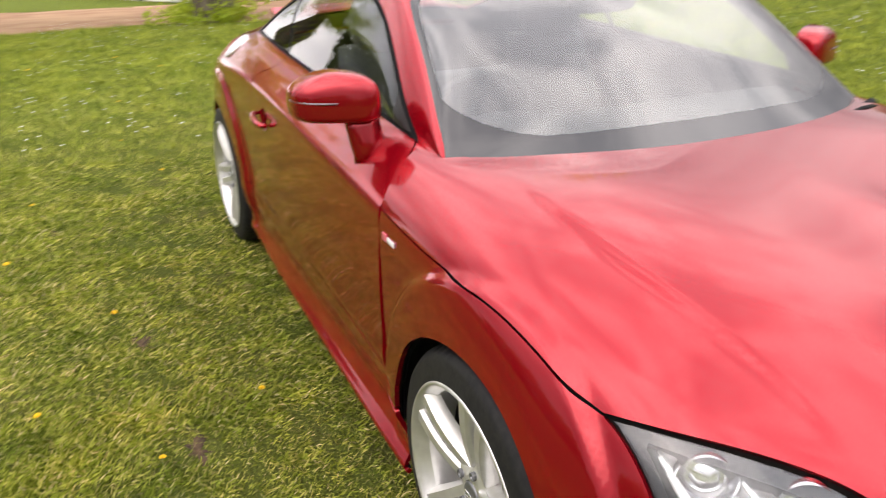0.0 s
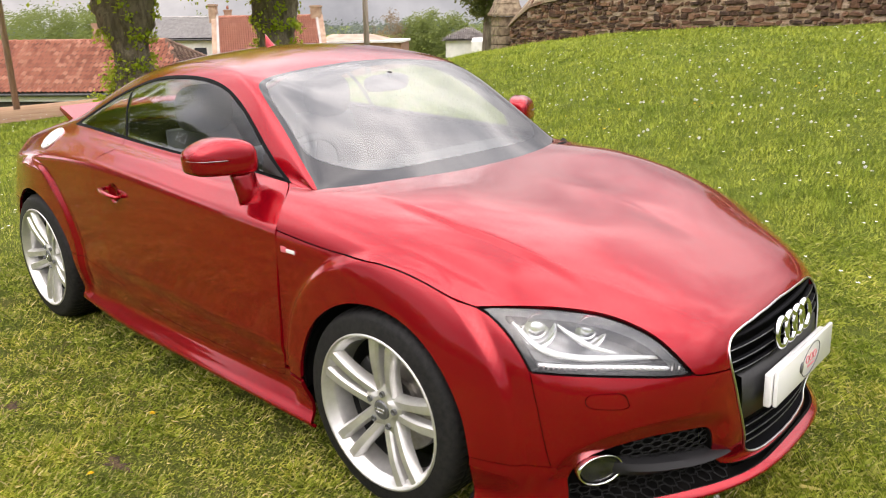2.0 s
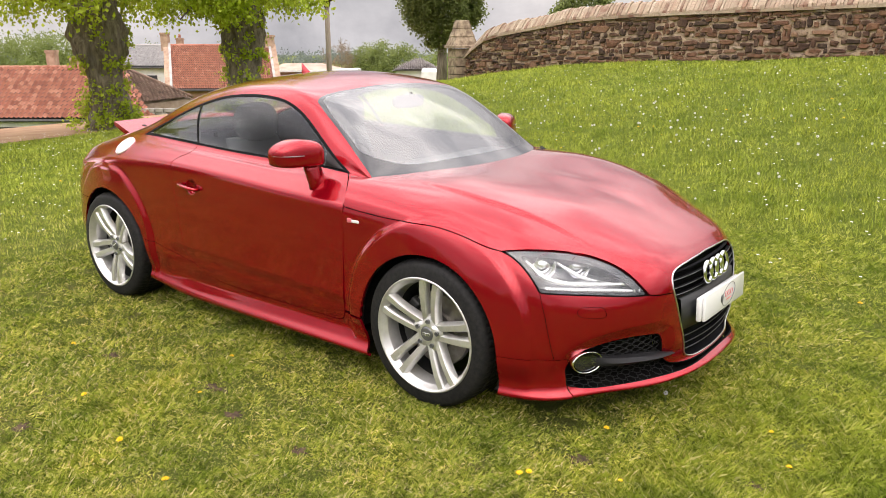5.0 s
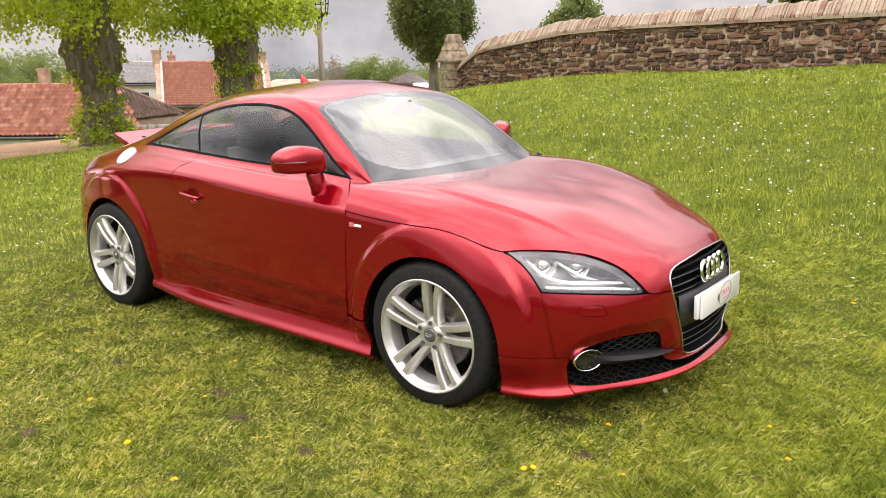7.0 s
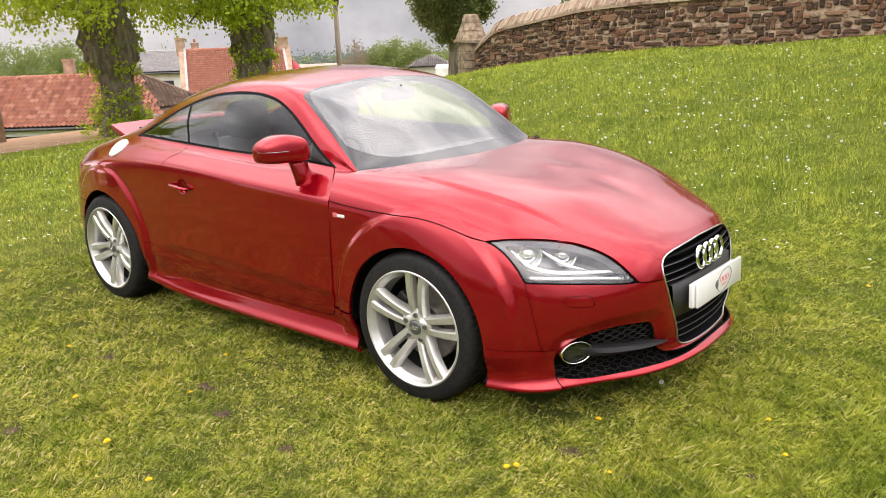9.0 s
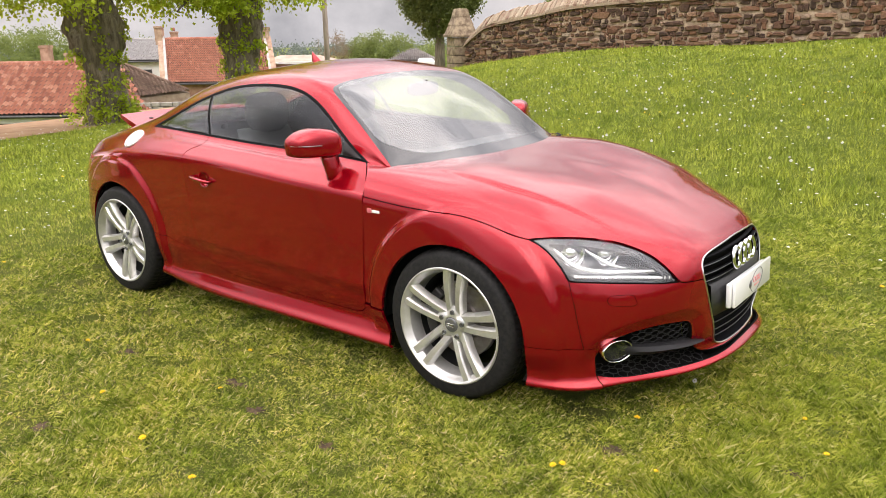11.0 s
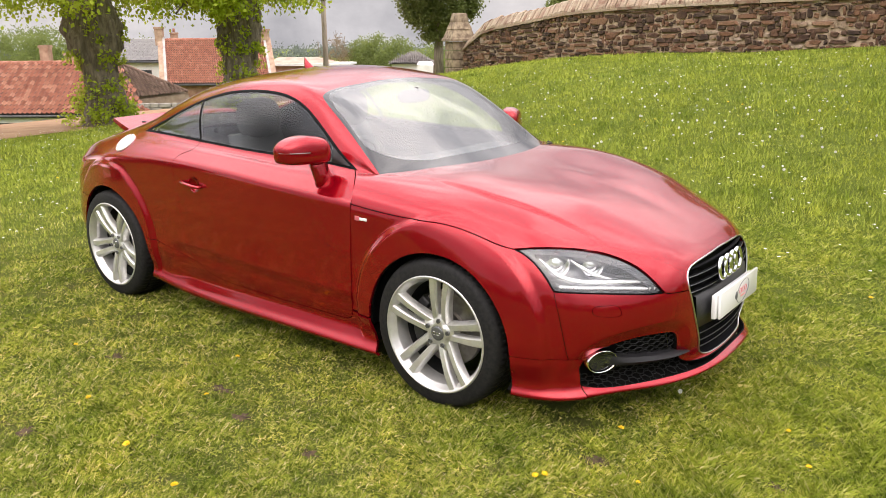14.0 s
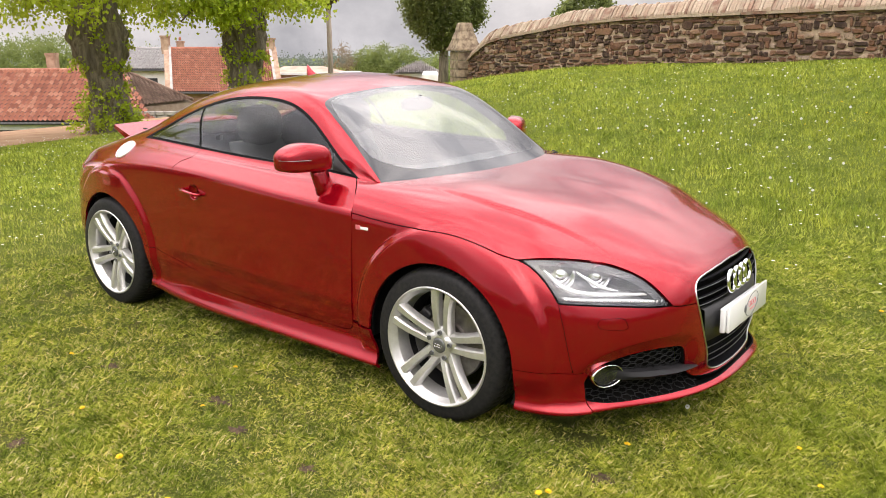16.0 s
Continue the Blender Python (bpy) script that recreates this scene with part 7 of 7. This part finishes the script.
prism(far_house, "porch", ([lot(-2.0, 49.3, -.7), lot(-.75, 49.3, -.7), lot(-.75, 50.2, -.7), lot(-2.0, 50.2, -.7)], [lot(-1.95, 49.3, -.10), lot(-.85, 49.3, -.10), lot(-1.1, 50.2, .12), lot(-1.9, 50.2, .12)]), render_white, "white gabled porch")

# ---- poles
pole_mat = worn("pole_timber", (.27, .215, .175), (.42, .35, .295), 8, .9, stretch=(4, 4, .4))
rust = worn("rusty_iron", (.05, .035, .028), (.12, .07, .05), 14, .8, .4, bump=.3, dist=.004)
pole = thing("utility_pole", "grey timber pole beside the track", "pole", pose(-15.1, 3.92, float(hill(-15.1, 3.92))))
bm = bmesh.new()
tube(bm, [(0, 0, -.3), (.02, 0, 3), (.05, 0, 7.5)], [.068, .062, .052], 12)
part("shaft", bm, pole_mat, pole)
bx0, by0 = -11.05, 10.45
beacon = thing("beacon", "iron fire basket on a tall timber post", "beacon", pose(bx0, by0, float(hill(bx0, by0))))
zb = float(hill(bx0, by0)) + .09
bm = bmesh.new()
tube(bm, [(0, 0, -.3), (0, 0, 1.2), (0, 0, 2.62 - zb)], [.072, .066, .058], 12)
part("post", bm, pole_mat, beacon)
bm = bmesh.new()
revolve(bm, [(.06, 2.50 - zb), (.09, 2.58 - zb), (.09, 2.64 - zb), (.22, 2.68 - zb), (.235, 2.74 - zb), (.225, 2.75 - zb), (.05, 2.70 - zb)], 28, axis="z")
basket = part("basket_pan", bm, rust, beacon)
for k in range(12):
    a = 2 * math.pi * k / 12
    bm = bmesh.new()
    tube(bm, [(.225 * math.cos(a), .225 * math.sin(a), 2.72 - zb), (.25 * math.cos(a), .25 * math.sin(a), 3.0 - zb), (.26 * math.cos(a), .26 * math.sin(a), 3.25 - zb)], .012, 5)
    part("basket_bar", bm, rust, basket)
bm = bmesh.new()
for zz, rr in ((2.95, .247), (3.24, .26)):
    tube(bm, [(rr * math.cos(a), rr * math.sin(a), zz - zb) for a in np.linspace(0, 2 * math.pi, 29)[:-1]], .012, 5, True)
part("basket_hoop", bm, rust, basket)

# ---- far trees and hedges, as masses


def wood(name, label, spots, mat, size, seed):
    gg = np.random.default_rng(seed)
    pts = []
    for u, d, z, w, h, n in spots:
        q = gg.normal(size=(n, 3))
        q /= np.linalg.norm(q, axis=1, keepdims=True)
        q = q * np.array([w, w, h]) * (gg.uniform(.5, 1, (n, 1)) ** .5) * (1 + .18 * np.sin(5 * q[:, :1] + 7 * q[:, 2:]))
        base = lot(u, d, z)
        pts.append(clumps(gg, q + np.array(base), 22, size * 1.7))
    ob = leaves(name, np.concatenate(pts), size, mat, None, seed, .2, simple=True)
    return tagged(ob, label, "trees", kind="stuff")


wood("far_trees", "pale green spring trees beyond the roofs", [(-29.5, 58, .5, 2.2, 1.75, 300), (-32.5, 60, .4, 2.6, 1.85, 340), (-36, 60, .3, 3.0, 1.9, 300), (-41, 62, .2, 4, 1.9, 280), (-6.5, 58, -.2, .8, 1.5, 110), (-5.3, 57, .0, 1.15, 1.55, 190), (-3.7, 56, -.2, 1.2, 1.65, 190), (-1.6, 60, -.4, 1.3, 1.3, 120), (.6, 58, -.5, 1.8, 1.4, 150), (-50, 64, .0, 8, 2.2, 260), (-26, 66, .0, 1.6, 1.5, 110)], wood_leaf, .115, 92)
wood("far_bushes", "rusty brown budding bushes beyond the roofs", [(-8.0, 57, .2, .75, 1.5, 70), (-7.3, 58, -.4, .8, 1.2, 60), (-9.3, 58, -.9, .9, 1.2, 60)], rust_leaf, .07, 93)
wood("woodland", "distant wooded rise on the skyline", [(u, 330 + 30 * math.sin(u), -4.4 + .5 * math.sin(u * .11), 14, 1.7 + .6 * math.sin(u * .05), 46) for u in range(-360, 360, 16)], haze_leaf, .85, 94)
# bare budding stems of the rusty bushes
for u, d, z0, z1 in ((-8.1, 57, -2.0, 2.1), (-7.7, 57.4, -2.0, 1.5), (-9.4, 58, -2.5, .9), (-10.2, 62, -2.5, 1.35)):
    sapling = thing("sapling", "thin bare sapling beyond the roofs", "tree", group="bare saplings")
    g = np.random.default_rng(int(abs(u) * 10))
    base = lot(u, d, z0)
    bm = bmesh.new()
    tube(bm, [base, base + Vector((.05, 0, (z1 - z0) * .5)), base + Vector((0, .05, z1 - z0))], [.05, .035, .012], 5)
    part("trunk", bm, bark, sapling)
    bm = bmesh.new()
    for k in range(22):
        h = (z1 - z0) * g.uniform(.45, .95)
        a, ln = g.uniform(0, 6.28), g.uniform(.3, .8) * (1.25 - h / (z1 - z0))
        p0 = base + Vector((0, 0, h))
        tube(bm, [p0, p0 + Vector((math.cos(a) * ln * .6, math.sin(a) * ln * .6, ln * .6)), p0 + Vector((math.cos(a) * ln, math.sin(a) * ln, ln * 1.2))], [.014, .010, .006], 4, ends=False)
    tagged(part("twig_spray", bm, bark, sapling), kind="stuff")

belt = []
for k in range(34):
    a = radians(-128 + 5.2 * k)
    belt.append((a, 24 + 5 * math.sin(k * 1.9), 1.1 + .9 * math.sin(k * 2.7) ** 2))
gg = np.random.default_rng(97)
bp = []
for a, d, h in belt:
    c = np.array([d * math.cos(a), d * math.sin(a), 0]) + np.array([0, 0, float(hill(d * math.cos(a), d * math.sin(a))) + h * .8])
    q = gg.normal(size=(90, 3))
    q /= np.linalg.norm(q, axis=1, keepdims=True)
    bp.append(clumps(gg, c + q * np.array([1.9, 1.9, h]) * gg.uniform(.5, 1, (90, 1)) ** .5, 10, .3))
tagged(leaves("hedgerow", np.concatenate(bp), .34, hedge_leaf, None, 98, .2, simple=True), "uneven green hedgerow round the open grass", "hedge", kind="stuff")


# ---------------------------------------------------------------- the churchyard wall
iron_stone = Mat("ironstone").set(Roughness=.92)
rnd = iron_stone.random("object")
col = iron_stone.ramp(rnd, (0, (.026, .014, .010)), (.35, (.062, .030, .019)), (.6, (.115, .052, .029)), (.80, (.185, .088, .048)), (.92, (.27, .160, .098)), (1.0, (.36, .29, .22)))
speck = iron_stone.mix(iron_stone.ramp(iron_stone.noise(16, 8.0, .72), (.44, (0, 0, 0)), (.70, (.42, .42, .42))), col, (.30, .20, .130))
iron_stone.to("Base Color", iron_stone.mix(iron_stone.ramp(iron_stone.noise(28, 6.0, .7), (.30, (.8, .8, .8)), (.50, (0, 0, 0))), speck, (.018, .011, .008)))
iron_stone.bump(iron_stone.noise(30, 5.0), .7, .012)
iron_rest = Mat("ironstone_rest").set(Roughness=.92)
col = iron_rest.ramp(iron_rest.random("island"), (0, (.026, .014, .010)), (.35, (.062, .030, .019)), (.6, (.115, .052, .029)), (.80, (.185, .088, .048)), (.92, (.27, .160, .098)), (1.0, (.36, .29, .22)))
speck = iron_rest.mix(iron_rest.ramp(iron_rest.noise(16, 8.0, .72), (.44, (0, 0, 0)), (.70, (.42, .42, .42))), col, (.30, .20, .130))
iron_rest.to("Base Color", iron_rest.mix(iron_rest.ramp(iron_rest.noise(28, 6.0, .7), (.30, (.8, .8, .8)), (.50, (0, 0, 0))), speck, (.018, .011, .008)))
iron_rest.bump(iron_rest.noise(30, 5.0), .7, .012)
mortar = worn("lime_mortar", (.20, .135, .09), (.52, .40, .29), 9, .95, bump=.9, dist=.02, detail=9.0)
cope_mat = Mat("coping_stone").set(Roughness=.9)
cope_c = cope_mat.ramp(cope_mat.random("object"), (0, (.16, .070, .046)), (.18, (.23, .12, .08)), (.30, (.36, .245, .17)), (.7, (.44, .335, .24)), (1, (.52, .42, .315)))
cope_mat.to("Base Color", cope_mat.mix(cope_mat.ramp(cope_mat.noise(7, 6.0), (.40, (0, 0, 0)), (.62, (.85, .85, .85))), cope_mat.mix(cope_mat.ramp(cope_mat.noise(38, 7.0, .75), (.38, (.7, .7, .7)), (.55, (0, 0, 0))), cope_c, (.13, .09, .062)), (.33, .265, .19)))
cope_mat.bump(cope_mat.noise(40, 5.0), .5, .008)

wp = WALL_PATH[WALL_PATH[:, 0] > -7.75]
wp = wp[wp[:, 0] < 6.5]
seg = np.concatenate([[0], np.cumsum(np.hypot(*np.diff(wp, axis=0).T))])
LONG = float(seg[-1])
TOPS = np.array([(0, 1.25), (.30, 1.36), (.55, 1.50), (.85, 1.62), (1.2, 1.70), (1.9, 1.78), (2.7, 1.88), (3.4, 1.98), (4.6, 2.04), (5.8, 2.06), (7.8, 2.08), (12, 2.10), (20, 2.14)])


def wall_at(s, z=0.0, out=0.0):
    """A point of the wall's outer face, s metres from the pier, out metres before it."""
    x, y = np.interp(s, seg, wp[:, 0]), np.interp(s, seg, wp[:, 1])
    x2, y2 = np.interp(s + .05, seg, wp[:, 0]), np.interp(s + .05, seg, wp[:, 1])
    x1, y1 = np.interp(s - .05, seg, wp[:, 0]), np.interp(s - .05, seg, wp[:, 1])
    d = Vector((x2 - x1, y2 - y1, 0)).normalized()
    return Vector((x, y, z)) + Vector((d.y, -d.x, 0)) * out


def wall_top(s):
    return float(np.interp(s, TOPS[:, 0], TOPS[:, 1]))


bm = bmesh.new()
rows = []
for s in np.linspace(0, LONG, 90):
    p, q = wall_at(s), wall_at(s, 0, -.38)
    zt = wall_top(s)
    rows.append([bm.verts.new(v) for v in ((p.x, p.y, 0.2), (p.x, p.y, zt), (q.x, q.y, zt), (q.x, q.y, .2))])
for a, b in zip(rows, rows[1:]):
    for k in range(4):
        bm.faces.new((a[k], a[(k + 1) % 4], b[(k + 1) % 4], b[k]))
bm.faces.new(rows[0]), bm.faces.new(rows[-1][::-1])
wall = part("churchyard_wall", bm, mortar, None, smooth=False)
tagged(wall, "old brown rubble stone wall with pale mortar", "wall", kind="structure")


def stone_verts(s0, s1, z0, z1, g, deep):
    """An uneven stone between two marks along the wall: an eight-sided face, bevelled back into the joint."""
    cs, cz, hs, hz = (s0 + s1) / 2, (z0 + z1) / 2, (s1 - s0) / 2, (z1 - z0) / 2
    out, mid2, back = [], [], []
    e, skew = g.uniform(.30, .70), g.uniform(-.30, .30)
    for k in range(8):
        a = 2 * math.pi * (k + .5) / 8
        u = math.copysign(abs(math.cos(a)) ** e, math.cos(a)) * g.uniform(.74, 1.12)
        w = math.copysign(abs(math.sin(a)) ** e, math.sin(a)) * g.uniform(.70, 1.12) + skew * u * .5
        back.append(wall_at(cs + hs * u, cz + hz * w, -.01))
        mid2.append(wall_at(cs + hs * u * .97, cz + hz * w * .96, deep * .6))
        out.append(wall_at(cs + hs * u * .76, cz + hz * w * .72, deep + g.uniform(-.006, .006)))
    v = back + mid2 + out
    f = [tuple(range(16, 24))]
    for a, b in ((0, 8), (8, 16)):
        f += [(a + k, a + (k + 1) % 8, b + (k + 1) % 8, b + k) for k in range(8)]
    return v, f


g = np.random.default_rng(101)
stones = []
z_row = .55
while z_row < 2.15:
    h = g.uniform(.046, .108)
    s = -.02 + g.uniform(0, .1)
    while s < LONG - .1:
        w = min(.40, .060 + g.exponential(.100))
        z_top, z_low = wall_top(s + w / 2) - .035, float(hill(*wall_at(s + w / 2).xy)) - .08
        zz = z_row + .030 * math.sin(2.1 * s + z_row) + .022 * math.sin(5.2 * s + z_row * 9) + g.uniform(-.012, .012)
        hh = h
        if zz + h > z_low and zz < z_top - .04:
            hh = min(h, z_top - zz)
            if hh > .15 * g.uniform(.5, 1.6) and h > .115 and w < .3:
                stones.append((s, s + w - .014, zz, zz + hh * .48 - .006))
                stones.append((s, s + w - .014, zz + hh * .5, zz + hh - .012))
            else:
                grow = hh * g.uniform(.35, .8) if g.uniform() < .16 else 0
                stones.append((s + g.uniform(-.006, .005), s + w - g.uniform(.004, .024), zz + g.uniform(-.004, .010), min(z_top, zz + hh + grow) - g.uniform(.002, .014)))
        s += w
    z_row += h
order = sorted(range(len(stones)), key=lambda i: abs(stones[i][0] - 4.6))
rest_v, rest_f = [], []
for rank, i in enumerate(order):
    v, f = stone_verts(*stones[i], g, g.uniform(.022, .050))
    if rank < 300:
        obj("stone", v, f, iron_stone, wall, smooth=False)
    else:
        b = len(rest_v)
        rest_v += v
        rest_f += [tuple(q + b for q in face) for face in f]
rest = obj("stones", rest_v, rest_f, iron_rest, wall, smooth=False)
tagged(rest, "brown rubble stones", kind="stuff")

# a course of thin flags under the coping, then the coping stones set on edge
s = 0.0
while s < LONG - .2:
    w = g.uniform(.25, .55)
    bm = bmesh.new()
    e = min(s + w - .01, LONG)
    zt0, zt1 = wall_top(s), wall_top(e)
    lo, hi = -.035, .012
    vs = [bm.verts.new(wall_at(q, z + dz, o)) for dz in (lo, hi) for q, z, o in ((s, zt0, .065), (e, zt1, .065), (e, zt1, -.40), (s, zt0, -.40))]
    for q in ((0, 1, 2, 3), (4, 5, 6, 7), (0, 1, 5, 4), (1, 2, 6, 5), (2, 3, 7, 6), (3, 0, 4, 7)):
        bm.faces.new([vs[k] for k in q])
    part("flagstone", bm, cope_mat, wall, smooth=False)
    s += w
s = 0.0
while s < LONG - .15:
    w = g.uniform(.040, .085)
    e = s + w - .008
    rise = g.uniform(-.022, .018)
    bm = bmesh.new()
    sec = ((.045, .014), (.040, .050), (-.09, .215), (-.17, .255), (-.25, .215), (-.38, .05), (-.38, .014))
    a = [bm.verts.new(wall_at(s, wall_top(s) + z + rise * (z > .03), o)) for o, z in sec]
    b = [bm.verts.new(wall_at(e, wall_top(e) + z + rise * (z > .03), o)) for o, z in sec]
    n_s = len(sec)
    for k in range(n_s):
        bm.faces.new((a[k], a[(k + 1) % n_s], b[(k + 1) % n_s], b[k]))
    bm.faces.new(a[::-1]), bm.faces.new(b)
    part("coping_stone", bm, cope_mat, wall, smooth=False)
    s += w

# ---- the end pier
px0, py0 = -7.98, 11.85
pier = thing("stone_pier", "weathered stone pier with a pointed cap at the wall's end", "pier", pose(px0, py0, 0, 0, 0, -32))
tan2 = worn("pier_stone", (.15, .105, .070), (.40, .315, .215), 9, .92, bump=.9, dist=.015, detail=9.0)
z = .3
while z < 1.26:
    bm = bmesh.new()
    h = g.uniform(.14, .22)
    box(bm, (.52 + g.uniform(-.012, .012), .52, h - .012), (0, 0, z + h / 2), .012)
    part("pier_block", bm, tan2, pier, smooth=False)
    z += h
bm = bmesh.new()
box(bm, (.66, .66, .07), (0, 0, z + .035), .015)
part("pier_cornice", bm, tan2, pier, smooth=False)
bm = bmesh.new()
rows = []
for hw, dz in ((.30, .07), (.29, .10), (.225, .27), (.235, .275), (.165, .45), (.172, .455), (.135, .62), (.115, .64)):
    rows.append([bm.verts.new((sx * hw, sy * hw, z + dz)) for sx, sy in ((-1, -1), (1, -1), (1, 1), (-1, 1))])
for a, b in zip(rows, rows[1:]):
    for k in range(4):
        bm.faces.new((a[k], a[(k + 1) % 4], b[(k + 1) % 4], b[k]))
bm.faces.new(rows[-1])
part("pier_cap", bm, tan2, pier, "pointed stone cap", smooth=False)
